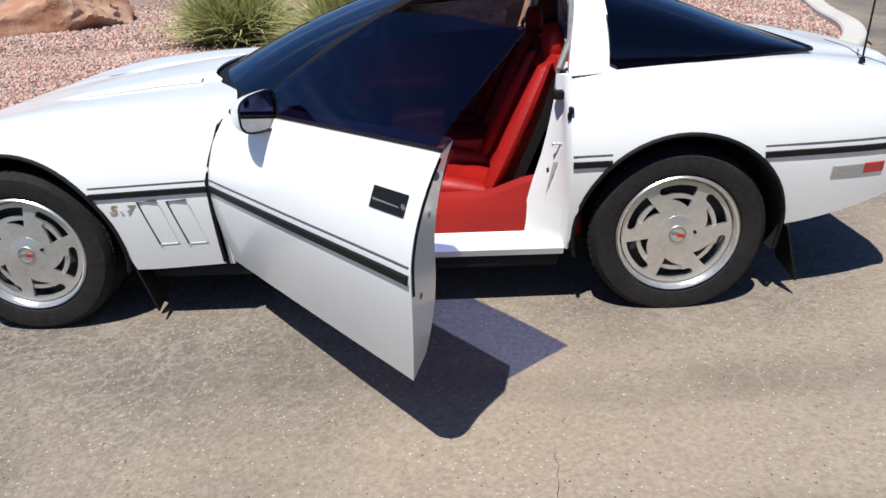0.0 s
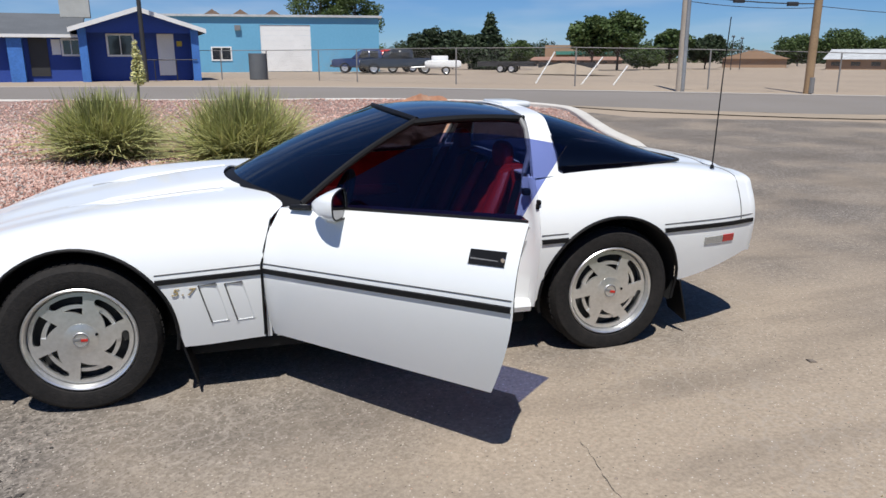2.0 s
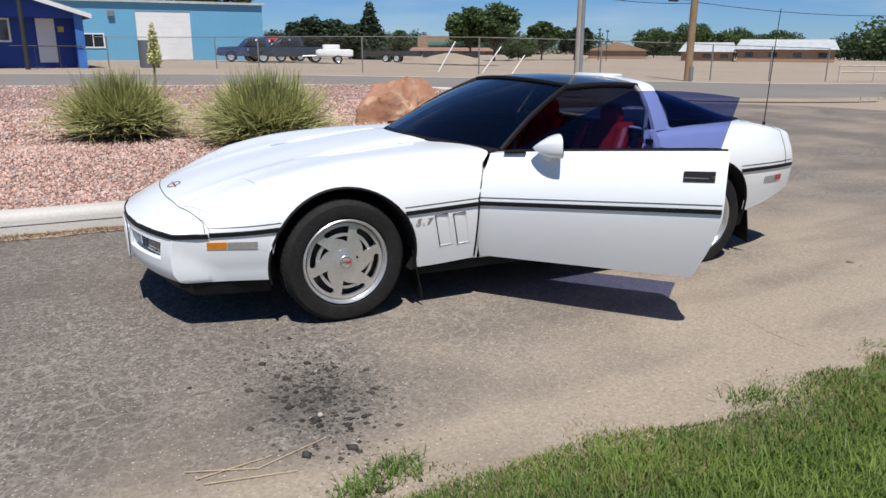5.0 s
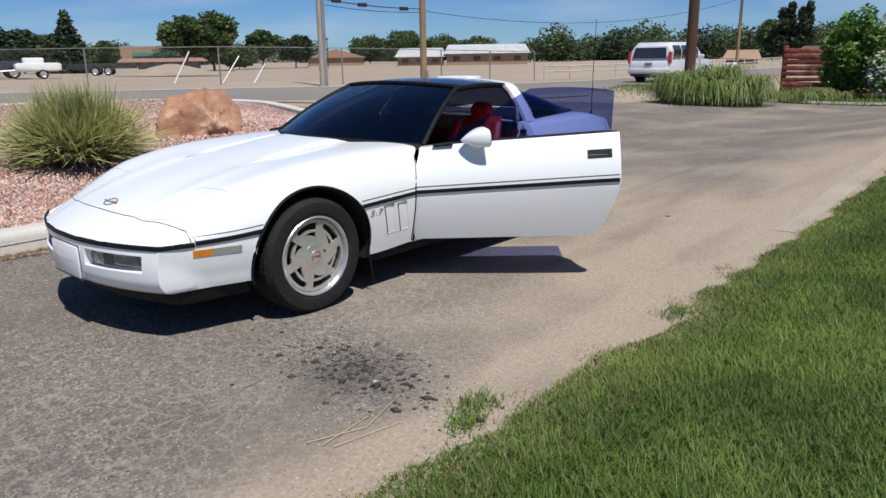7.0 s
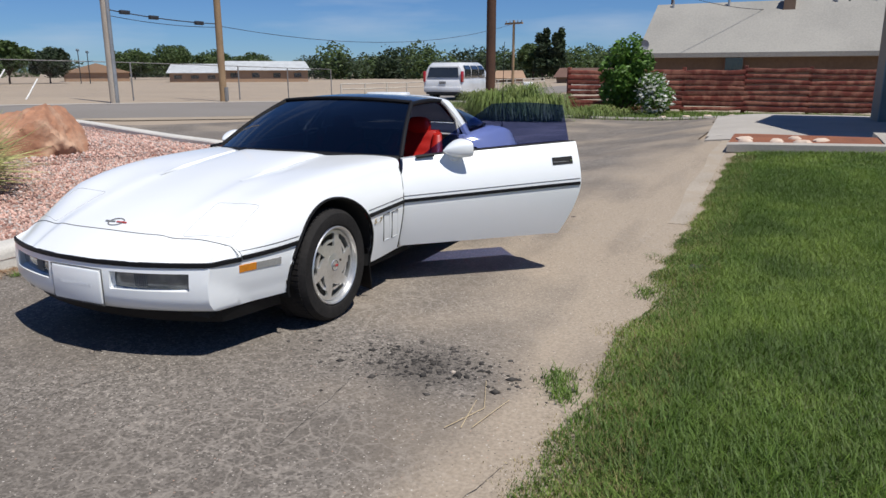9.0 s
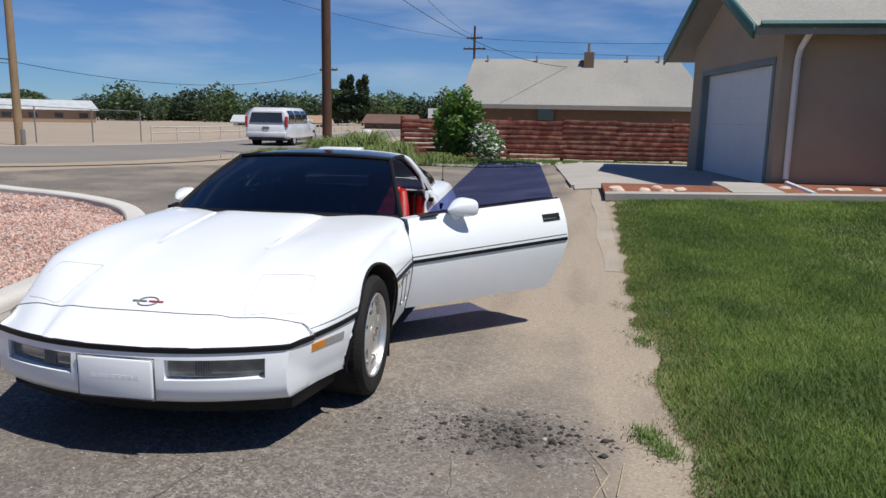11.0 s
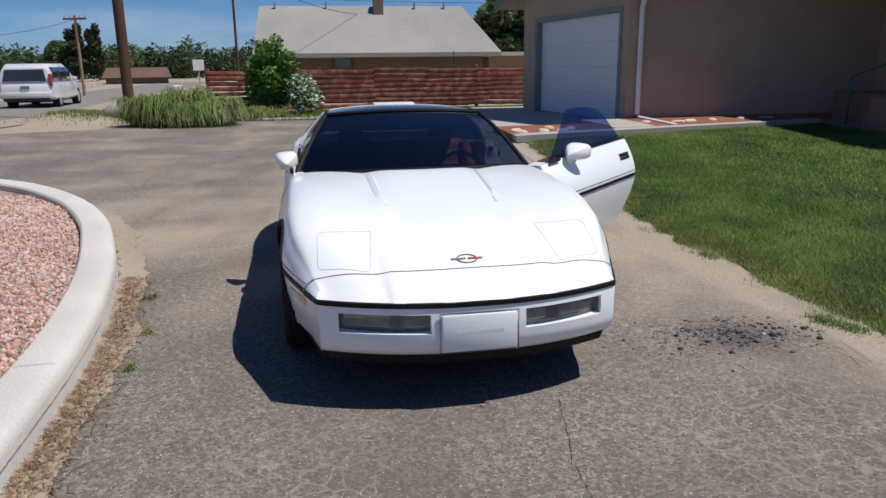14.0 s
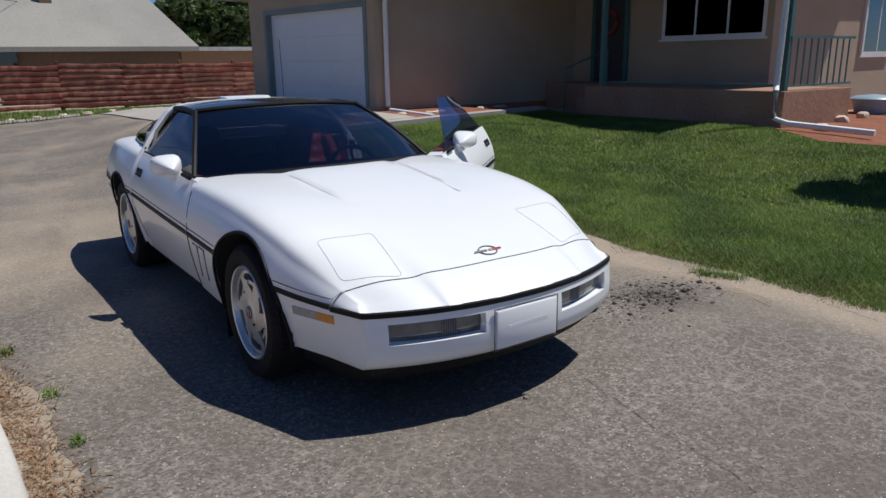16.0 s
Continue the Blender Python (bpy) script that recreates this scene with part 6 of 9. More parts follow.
part("wing_wall", boxes((WING_X, WING_X + 0.2, -17.0, PORCH_BACK - 0.2, HZ + 0.06, EAVE)), STUCCO, house, soft=False)
part("wall_base", boxes((WING_X - 0.012, WING_X + 0.19, -17.0, PORCH_BACK - 0.21, HZ - 0.4, HZ + 0.16)), STUCCORED, house, "red-stained foundation band", soft=False)


def roof_slab(name, pts, mat, thick=0.14):
    bm = bmesh.new()
    lo = [Vector(p) for p in pts]
    n = (lo[1] - lo[0]).cross(lo[2] - lo[0]).normalized()
    if n.z < 0:
        lo.reverse()
    a = [bm.verts.new(p) for p in lo]
    b = [bm.verts.new(p - Vector((0, 0, thick))) for p in lo]
    bm.faces.new(a)
    bm.faces.new(list(reversed(b)))
    for i in range(len(a)):
        j = (i + 1) % len(a)
        bm.faces.new((a[i], b[i], b[j], a[j]))
    return part(name, bm, mat, house, soft=False)


RX, OVER = (GX0 + GX1) / 2, 0.49
slope = 1.15 / (RX - GX0)
for s, x in ((-1, GX0 - OVER), (1, GX1 + OVER)):
    z = EAVE + 0.12 - OVER * slope
    roof_slab("roof", [(x, GY + 0.55, z), (RX, GY + 0.55, EAVE + 1.27), (RX, -13, EAVE + 1.27), (x, -13, z)], SHINGLE)
    bm = bmesh.new()
    grid(bm, [[(x, GY + 0.575, z - 0.20), (x, GY + 0.575, z + 0.02)], [(RX, GY + 0.575, EAVE + 1.07), (RX, GY + 0.575, EAVE + 1.29)]])
    part("rake_board", bm, TEAL, house, "teal rake board").modifiers.new("thickness", "SOLIDIFY").thickness = 0.04
roof_slab("porch_roof", [(WING_X - 0.9, PORCH_FRONT + 0.25, EAVE - 0.05), (GX0 - 0.5, PORCH_FRONT + 0.25, EAVE - 0.05), (GX0 - 0.5, -13.8, EAVE + 1.2), (WING_X - 0.9, -13.8, EAVE + 1.2)], SHINGLE)
roof_slab("wing_roof", [(WING_X - 0.18, PORCH_BACK - 0.4, EAVE + 0.1), (GX0, PORCH_BACK - 0.4, EAVE + 0.1), (GX0, -18, EAVE + 0.1), (WING_X - 0.18, -18, EAVE + 0.1)], SHINGLE)
bm = bmesh.new()
tube(bm, [(GX0 - OVER - 0.03, y, EAVE - 0.10) for y in np.linspace(GY + 0.5, PORCH_FRONT + 0.3, 6)], 0.055, 8)
part("gutter", bm, TEAL, house, "teal eave gutter")
# garage door of panels, in a teal-grey frame
gd = new("garage_door")
gd.parent = house
tagged(gd, "wide white sectional garage door")
rows_n = 4
for r in range(rows_n):
    z0 = HZ + 0.02 + (DOORTOP - HZ - 0.02) * r / rows_n
    z1 = HZ + 0.02 + (DOORTOP - HZ - 0.02) * (r + 1) / rows_n
    bm = bmesh.new()
    box(bm, DOOR0, DOOR1, GY - 0.17, GY - 0.12, z0 + 0.0015, z1 - 0.0015)
    for c in range(8):
        xa = DOOR0 + (DOOR1 - DOOR0) * (c + 0.1) / 8
        xb = DOOR0 + (DOOR1 - DOOR0) * (c + 0.9) / 8
        box(bm, xa, xb, GY - 0.121, GY - 0.1186, z0 + 0.07, z1 - 0.07, bevel=0.0008)
    part("panel", bm, GARAGEWHITE, gd, soft=False)
frame_bm = boxes((DOOR0 - 0.1, DOOR0, GY - 0.18, GY + 0.02, HZ, DOORTOP), (DOOR1, DOOR1 + 0.1, GY - 0.18, GY + 0.02, HZ, DOORTOP), (DOOR0 - 0.1, DOOR1 + 0.1, GY - 0.18, GY + 0.02, DOORTOP, DOORTOP + 0.1))
part("door_frame", frame_bm, material("grey_teal_trim", (0.20, 0.25, 0.25), 0.6), house, soft=False)
# down pipe at the corner
bm = bmesh.new()
tube(bm, [(GX0 - OVER + 0.02, GY - 0.30, EAVE - 0.12), (GX0 - 0.10, GY - 0.24, EAVE - 0.42), (GX0 - 0.06, GY - 0.22, EAVE - 0.6), (GX0 - 0.06, GY - 0.22, HZ + 0.16), (GX0 - 0.16, GY - 0.22, HZ + 0.09), (GX0 - 1.72, GY - 0.17, HZ + 0.06)], 0.05, 8)
part("down_pipe", bm, WHITEPAINT, house, "white rain down pipe")
bm = bmesh.new()
tube(bm, [(3.02, PORCH_FRONT - 0.02, EAVE - 0.1), (3.02, PORCH_FRONT + 0.06, 1.02), (2.98, PORCH_FRONT + 0.12, 0.95), (2.96, PORCH_FRONT + 0.14, HZ + 0.12), (2.75, PORCH_FRONT + 0.10, HZ + 0.05), (1.6, PORCH_FRONT - 0.1, HZ - 0.02)], 0.045, 8)
part("down_pipe", bm, WHITEPAINT, house, "white rain down pipe")
# porch slab, rail and posts
part("porch_slab", boxes((2.92, 7.0, PORCH_BACK, PORCH_FRONT, HZ - 0.4, 0.93), (7.0, GX0 - 0.02, PORCH_BACK, PORCH_FRONT - 1.1, HZ - 0.4, 0.928), (7.0, 7.5, PORCH_FRONT - 1.1, PORCH_FRONT - 0.3, HZ - 0.4, 0.70), bevel=0.01), PORCHBASE, house, soft=False)
bm = bmesh.new()
tube(bm, [(7.75, PORCH_FRONT - 0.2, 0.40), (7.75, PORCH_FRONT - 0.2, 1.25), (7.6, PORCH_FRONT - 0.7, 1.45), (7.5, PORCH_FRONT - 1.15, 1.60), (7.5, PORCH_FRONT - 1.15, 0.93)], 0.02, 7)
part("step_rail", bm, TEAL, house, "thin metal hand rail at the porch step")
for x in (3.0, 6.65):
    part("porch_post", boxes((x - 0.045, x + 0.045, PORCH_FRONT - 0.15, PORCH_FRONT - 0.06, 0.93, EAVE), bevel=0.006), TEAL, house, soft=False)
bm = boxes((2.94, 2.98, PORCH_BACK, PORCH_FRONT - 0.1, 1.70, 1.74), (2.94, 2.98, PORCH_BACK, PORCH_FRONT - 0.1, 0.99, 1.02), (3.0, 6.4, PORCH_FRONT - 0.12, PORCH_FRONT - 0.09, 1.0, 1.03))
part("porch_rail", bm, TEAL, house, "teal metal porch railing", soft=False)
for k in range(10):
    y = PORCH_BACK + 0.15 + 0.19 * k
    part("baluster", boxes((2.95, 2.97, y, y + 0.02, 1.02, 1.70)), TEAL, house, soft=False)


def house_window(x0, x1, z0, z1, y, name="window", axis="y", panes=3):
    w = new(name)
    w.parent = house
    tagged(w, "white-framed sliding window")
    m = Matrix.Identity(4) if axis == "y" else Matrix.Translation((WING_X - 0.02, y, 0)) @ pose(0, 0, 0, 0, 0, -90)
    d0, d1 = (y - 0.03, y + 0.03) if axis == "y" else (-0.03, 0.03)
    bm = bmesh.new()
    for s in ((x0 - 0.06, x1 + 0.06, d0, d1, z0 - 0.07, z0), (x0 - 0.06, x1 + 0.06, d0, d1, z1, z1 + 0.07), (x0 - 0.06, x0, d0, d1, z0, z1), (x1, x1 + 0.06, d0, d1, z0, z1)):
        box(bm, *s, m=m)
    for k in range(1, panes):
        x = x0 + (x1 - x0) * k / panes
        box(bm, x - 0.02, x + 0.02, d0, d1 - 0.01, z0, z1, m=m)
    part("window_frame", bm, WHITEPAINT, w, soft=False)
    for k in range(panes):
        bm = bmesh.new()
        xa, xb = x0 + (x1 - x0) * k / panes, x0 + (x1 - x0) * (k + 1) / panes
        box(bm, xa, xb, d0 + 0.005, d1 - 0.03, z0, z1, m=m)
        part("pane", bm, WINDOW, w, soft=False)
    bm = bmesh.new()
    box(bm, x0 - 0.1, x1 + 0.1, d0, d1 + 0.04, z0 - 0.11, z0 - 0.07, m=m)
    part("sill", bm, WHITEPAINT, w, soft=False)


house_window(4.60, 6.75, 1.86, 2.95, PORCH_BACK)
house_window(-0.55, 0.55, 1.50, 2.75, -14.4, axis="x", panes=2)
dr = new("entrance_door")
dr.parent = house
tagged(dr, "dark entrance door with a wreath")
part("leaf", boxes((7.78, 8.62, PORCH_BACK, PORCH_BACK + 0.04, 0.94, 2.95), bevel=0.005), material("dark_door_paint", (0.05, 0.05, 0.05), 0.5), dr, soft=False)
part("frame", boxes((7.68, 7.78, PORCH_BACK, PORCH_BACK + 0.06, 0.94, 3.02), (8.62, 8.72, PORCH_BACK, PORCH_BACK + 0.06, 0.94, 3.02), (7.78, 8.62, PORCH_BACK, PORCH_BACK + 0.06, 2.95, 3.02)), TEAL, dr, soft=False)
bm = bmesh.new()
tube(bm, [(8.2 + 0.2 * math.cos(t), PORCH_BACK + 0.08, 2.2 + 0.24 * math.sin(t)) for t in np.linspace(0, 2 * math.pi, 17)], 0.05, 7)
part("wreath", bm, material("red_wreath", (0.25, 0.05, 0.04), 0.9, grain=50), dr)

# the garage front stands slightly askew to the drive
for ob in house.children_recursive:
    if ob.type == "MESH":
        for v in ob.data.vertices:
            if v.co.x > GX0 - 0.6 and v.co.y > -8.0:
                v.co.y += 0.13 * max(0.0, v.co.x - GX0)

# pavements, mulch beds and the slab before the garage


def draped(name, rows, lift, mat, label, category):
    """A sheet of rows of (x, y) laid on the land."""
    bm = bmesh.new()
    grid(bm, [[(x, y, max(land(x, y), 0) + lift) for x, y in r] for r in rows])
    ob = tagged(link(name, bm, mat), label, category, kind="structure")
    m = ob.modifiers.new("thickness", "SOLIDIFY")
    m.thickness, m.offset = 0.10, -1
    for p in ob.data.polygons:
        p.use_smooth = False
    return ob


WORNEDGE = material("sandy_concrete", (0.40, 0.345, 0.28), 0.95, color2=(0.31, 0.265, 0.21), grain=40, blotch=1.6, bump=0.4, color3=(0.34, 0.28, 0.21), spots=2.5)
draped("garage_apron", [[(x, y) for y in np.linspace(-5.3, -1.95 + 0.06 * (x - 9.05), 16)] for x in np.linspace(9.05, 16.2, 16)], 0.026, CONCRETE, "concrete slab before the garage", "slab")
draped("mulch_bed", [[(lawn_end(y) + 0.25 + (8.30 - lawn_end(y) - 0.25) * f, y) for f in np.linspace(0, 1, 5)] for y in np.linspace(-4.25, -2.42, 8)], 0.004, MULCH, "red mulch bed with pale stones", "mulch bed")
draped("walk", [[(lawn_end(y) + 0.02 + 0.22 * f, y) for f in (0, 0.5, 1)] for y in np.linspace(-8.4, -2.42, 24)], 0.014, CONCRETE, "concrete edging strip between lawn and beds", "edging")
draped("walk", [[(lawn_end(y) + 0.25 + (9.04 - lawn_end(y) - 0.25) * f, y) for f in np.linspace(0, 1, 5)] for y in np.linspace(-5.02, -4.26, 4)], 0.018, CONCRETE, "concrete pad between the two beds", "walk")
draped("walk", [[(x, -2.41 + (0.17 + 0.02 * math.sin(3 * x)) * f) for f in (0, 1)] for x in np.linspace(3.2, 8.28, 40)], 0.008, WORNEDGE, "worn concrete edging beside the drive", "edging")
draped("walk", [[(x, y) for y in np.linspace(-4.2, -2.0, 8)] for x in np.linspace(8.31, 9.04, 4)], 0.026, CONCRETE, "front edge of the garage slab", "slab")
draped("mulch_bed", [[(lawn_end(y) + 0.25 + (9.285 - lawn_end(y) - 0.25) * f, y) for f in np.linspace(0, 1, 5)] for y in np.linspace(-8.4, -5.03, 10)], 0.004, MULCH, "red mulch bed along the wall", "mulch bed")


def porch_bed(x):
    """The front edge of the mulch bed at the porch corner."""
    return -7.85 - (0.578 * (x - 1.86) if x > 1.86 else 0.85 * (1.86 - x))


draped("mulch_bed", [[(x, y) for y in np.linspace(-17.0, porch_bed(x), 12)] for x in np.linspace(-1.0, 3.9, 16)], 0.034, MULCH, "red mulch bed by the porch", "mulch bed")


def lump(name, at, size, mat, label, category, seed, group="", rough=0.35, sub=2, kind=""):
    """A broken stone, faceted by noise."""
    bm = bmesh.new()
    bmesh.ops.create_icosphere(bm, subdivisions=sub, radius=1.0)
    off = Vector((seed * 3.7, seed * 1.3, seed * 5.1))
    for v in bm.verts:
        d = v.co.normalized()
        r = 1 + rough * noise.noise(d * 1.3 + off) + 0.5 * rough * noise.noise(d * 3.1 + off) + 0.12 * rough * noise.noise(d * 9 + off)
        p = d * r
        p = Vector((max(-0.86, min(0.86, p.x)), max(-0.86, min(0.86, p.y)), max(-0.7, min(0.82, p.z))))
        v.co = Vector((p.x * size[0], p.y * size[1], p.z * size[2]))
    low = min(v.co.z for v in bm.verts)
    ob = link(name, bm, mat)
    ob.matrix_world = pose(at[0], at[1], at[2] - low - 0.12 * size[2], 0, 0, seed * 47)
    return tagged(ob, label, category, group, kind)


PALE = material("pale_stone", (0.62, 0.50, 0.40), 0.9, color2=(0.5, 0.38, 0.3), grain=14, bump=0.4)
for k, (x, y) in enumerate(((7.30, -2.62), (7.55, -2.60), (7.40, -3.0), (7.75, -3.22), (7.35, -3.32), (7.62, -3.55), (8.30, -5.20), (8.15, -5.75), (8.30, -6.05), (8.40, -6.55), (8.45, -7.2), (8.55, -7.75),
                            (3.3, -9.15), (2.45, -8.9), (2.9, -10.3), (3.0, -11.3), (3.85, -9.0))):
    lump("stone", (x, y, land(x, y) + 0.02), (0.11 + 0.03 * (k % 3), 0.10, 0.085), PALE, "pale landscaping stone on red mulch", "stone", k + 2, "edging stones")
for k in range(11):
    x, y = 18.7 + 0.15 * (k % 2), -6.0 + 0.62 * k
    lump("stone", (x, y, land(x, y)), (0.13, 0.11 + 0.03 * (k % 3), 0.085), PALE, "pale border stone before the fence", "stone", k + 31, "border stones")

# pale blue tub by the wing
tub = thing("tub", (3.35, -12.4, land(3.35, -12.4) + 0.02), "pale blue plastic tub on the mulch", "tub")
bm = bmesh.new()
lathe(bm, [(0.30, 0.0), (0.38, 0.26), (0.41, 0.28), (0.39, 0.30), (0.30, 0.33), (0.0001, 0.36)], 24, "z")
part("shell", bm, PALEBLUE, tub)

# ---- rail fence and the neighbour's house ----
fence = thing("fence", (0, 0, 0), "red-stained wooden fence of stacked half-log rails", "fence")
posts = [(22.3, 4.05), (22.6, 2.2), (23.0, 0.25), (23.2, -1.68), (23.3, -3.62), (23.4, -5.55), (23.5, -7.5), (23.6, -9.5)]
rng = random.Random(8)
for i, (x, y) in enumerate(posts):
    part("post", boxes((x - 0.07, x + 0.07, y - 0.06, y + 0.06, land(x, y) - 0.1, 1.53 + 0.04 * (i % 2)), bevel=0.01), REDWOOD, fence, soft=False)
for (xa, ya), (xb, yb) in zip(posts, posts[1:]):
    top, low = 1.47 + rng.uniform(-0.05, 0.03), 0.08
    n = 8
    for k in range(n):
        z = low + (top - low) * (k + 0.5) / n
        thin, tip = rng.uniform(0.66, 1.04), rng.uniform(-0.025, 0.025)
        bm = bmesh.new()
        rows = []
        for j in range(13):
            f = j / 12
            x, y = xa + (xb - xa) * f, ya + (yb - ya) * f
            r = (0.088 + 0.016 * noise.noise(Vector((y * 2, z * 9, k))) + 0.010 * noise.noise(Vector((y * 7, z * 9, k)))) * thin
            zz = z + tip * (2 * f - 1) + 0.03 * noise.noise(Vector((y * 1.3, k * 3, 5)))
            rows.append([(x - 0.034 * max(0.0, math.sin(t)) ** 0.35 - 0.07, y, zz + r * math.cos(t)) for t in np.linspace(0, math.pi, 8)])
        grid(bm, rows)
        part("rail", bm, REDWOOD, fence)

nh = thing("neighbour_house", (0, 0, 0), "brown house with a wide grey shingle roof behind the fence", "house")
part("wall", boxes((29.3, 29.5, -7.2, 2.3, -0.1, 2.3), (29.5, 36, -7.2, -7.0, -0.1, 2.3), (29.5, 36, 2.1, 2.3, -0.1, 2.3)), BROWNBRICK, nh, soft=False)
bm = bmesh.new()
e = [(28.6, -7.9, 2.12), (28.6, 2.95, 2.12), (37, 2.95, 2.12), (37, -7.9, 2.12)]
r0, r1 = (31.6, -6.7, 4.28), (31.6, 2.7, 4.28)
vs = [bm.verts.new(p) for p in e]
a, b = bm.verts.new(r0), bm.verts.new(r1)
bm.faces.new((vs[0], vs[1], b, a))
bm.faces.new((vs[2], vs[3], a, b))
bm.faces.new((vs[3], vs[0], a))
bm.faces.new((vs[1], vs[2], b))
lo = [bm.verts.new((x, y, z - 0.18)) for x, y, z in e]
for i in range(4):
    bm.faces.new((vs[i], lo[i], lo[(i + 1) % 4], vs[(i + 1) % 4]))
bm.faces.new(lo)
bmesh.ops.recalc_face_normals(bm, faces=bm.faces[:])
roof = part("roof", bm, SHINGLE, nh, soft=False)
ch = part("chimney", boxes((31.0, 31.5, -2.9, -2.45, 3.8, 4.55)), BROWNBRICK, roof, soft=False)
bm = bmesh.new()
tube(bm, [(31.25, -2.67, 4.5), (31.25, -2.67, 4.95)], 0.08, 8)
part("flue", bm, STEEL, roof)
for y in (2.0, -0.3, -4.4, -5.8):
    bm = bmesh.new()
    tube(bm, [(31.4, y, 4.0), (31.4, y, 4.42)], 0.05, 8)
    part("vent_pipe", bm, STEEL, roof)
nw = new("window")
nw.parent = nh
part("pane", boxes((29.26, 29.29, -1.20, -0.52, 1.42, 2.02)), WINDOW, nw, soft=False)
part("frame", boxes((29.22, 29.30, -1.27, -1.20, 1.36, 2.08), (29.22, 29.30, -0.52, -0.45, 1.36, 2.08), (29.22, 29.30, -1.20, -0.52, 1.36, 1.42), (29.22, 29.30, -1.20, -0.52, 2.02, 2.08)), BROWNROOF, nw, soft=False)
dish = thing("satellite_dish", (28.9, 2.72, 2.15), "small grey satellite dish at the roof edge", "dish")
bm = bmesh.new()
tube(bm, [(0.15, 0, -0.1), (0.0, 0, 0.28)], 0.02, 6)
part("mast", bm, STEEL, dish)
bm = bmesh.new()
lathe(bm, [(0.0001, 0.05), (0.12, 0.035), (0.22, 0.0), (0.225, 0.004), (0.12, 0.045), (0.0001, 0.06)], 20, "x", (-0.06, 0, 0.32))
part("reflector", bm, material("dish_grey", (0.36, 0.37, 0.39), 0.5), dish)
shed = thing("shed", (0, 0, 0), "low tan outbuilding with a pale flat roof", "shed")
part("wall", boxes((33, 37, -14, -8.4, -0.1, 2.0)), TANBRICK, shed, soft=False)
part("roof", boxes((32.6, 37.4, -14.4, -8.1, 2.0, 2.18)), PALEROOF, shed, soft=False)


# ---- plants and stones ----
def leaf_cloud(lobes, count, size, seed, flat=0.5):
    """Leaves on a set of lobes (x, y, z, rx, ry, rz): quads with random turns, thicker towards the shell, with gaps."""
    g = np.random.default_rng(seed)
    lob = np.array(lobes, float)
    vol = lob[:, 3] * lob[:, 4] * lob[:, 5]
    which = g.choice(len(lob), count, p=vol ** 0.8 / np.sum(vol ** 0.8))
    d = g.normal(size=(count, 3))
    d /= np.linalg.norm(d, axis=1)[:, None]
    wob = np.array([noise.noise(Vector(v * 2.3 + np.array([k * 1.7, seed, 0]))) for v, k in zip(d, which)])
    r = (g.random(count) ** 0.30) * (1 + 0.38 * wob)
    c = lob[which, :3] + d * lob[which, 3:] * r[:, None]
    u = g.normal(size=(count, 3))
    u[:, 2] *= flat
    u /= np.linalg.norm(u, axis=1)[:, None]
    w = np.cross(u, g.normal(size=(count, 3)))
    w /= np.linalg.norm(w, axis=1)[:, None]
    s = (size * g.uniform(0.6, 1.4, count))[:, None]
    v = np.stack([c - u * s, c + w * s * 0.5, c + u * s, c - w * s * 0.5], 1).reshape(-1, 3)
    f = np.arange(count)[:, None] * 4 + np.array([0, 1, 2, 3])
    return v, f


def tree(at, height, spread, seed, mat=LEAF, leaves=2600, size=0.35, kind="round", label="leafy green shade tree", trunk=0.3, group=""):
    rg = random.Random(seed)
    root = thing("tree", at, label, "tree", group)
    h0 = height * {"round": 0.26, "tall": 0.12, "cone": 0.06, "bare": 0.34}[kind]
    bm = bmesh.new()
    tube(bm, [(0, 0, -0.2), (0.03 * height * rg.uniform(-1, 1), 0, h0 * 0.6), (0.02 * height, 0.02 * height * rg.uniform(-1, 1), h0), (0, 0, height * 0.75)], height * 0.026, 9, height * 0.008)
    lobes = []
    n = 9 if kind in ("round", "bare") else 8
    for k in range(n):
        a = 2.4 * k + rg.random()
        f = (k + 0.5) / n
        if kind in ("round", "bare"):
            rr = spread * 0.60 * math.sin(math.pi * (0.15 + 0.75 * f)) * rg.uniform(0.75, 1.15)
            p = (rr * math.cos(a), rr * math.sin(a), h0 + (height - h0) * (0.18 + 0.66 * f))
            s = spread * rg.uniform(0.36, 0.52)
            lobes.append((*p, s, s, s * rg.uniform(0.62, 0.85)))
        elif kind == "tall":
            p = (0.25 * spread * math.cos(a), 0.25 * spread * math.sin(a), h0 + (height - h0) * (0.1 + 0.8 * f))
            s = spread * (0.55 - 0.32 * f)
            lobes.append((*p, s, s, height * 0.12))
        else:
            s = spread * (1.0 - 0.88 * f)
            lobes.append((0, 0, h0 + (height - h0) * f, s, s, height * 0.09))
        if kind != "cone":
            tube(bm, [(0, 0, h0 * rg.uniform(0.75, 1.0)), (p[0] * 0.5, p[1] * 0.5, (h0 + p[2]) / 2 + 0.02 * height), p], height * 0.012, 6, height * 0.003)
    part("trunk", bm, BARK, root)
    v, f = leaf_cloud(lobes, leaves, size, seed)
    crown = cloud_mesh("crown", v, f, mat, root)
    return root


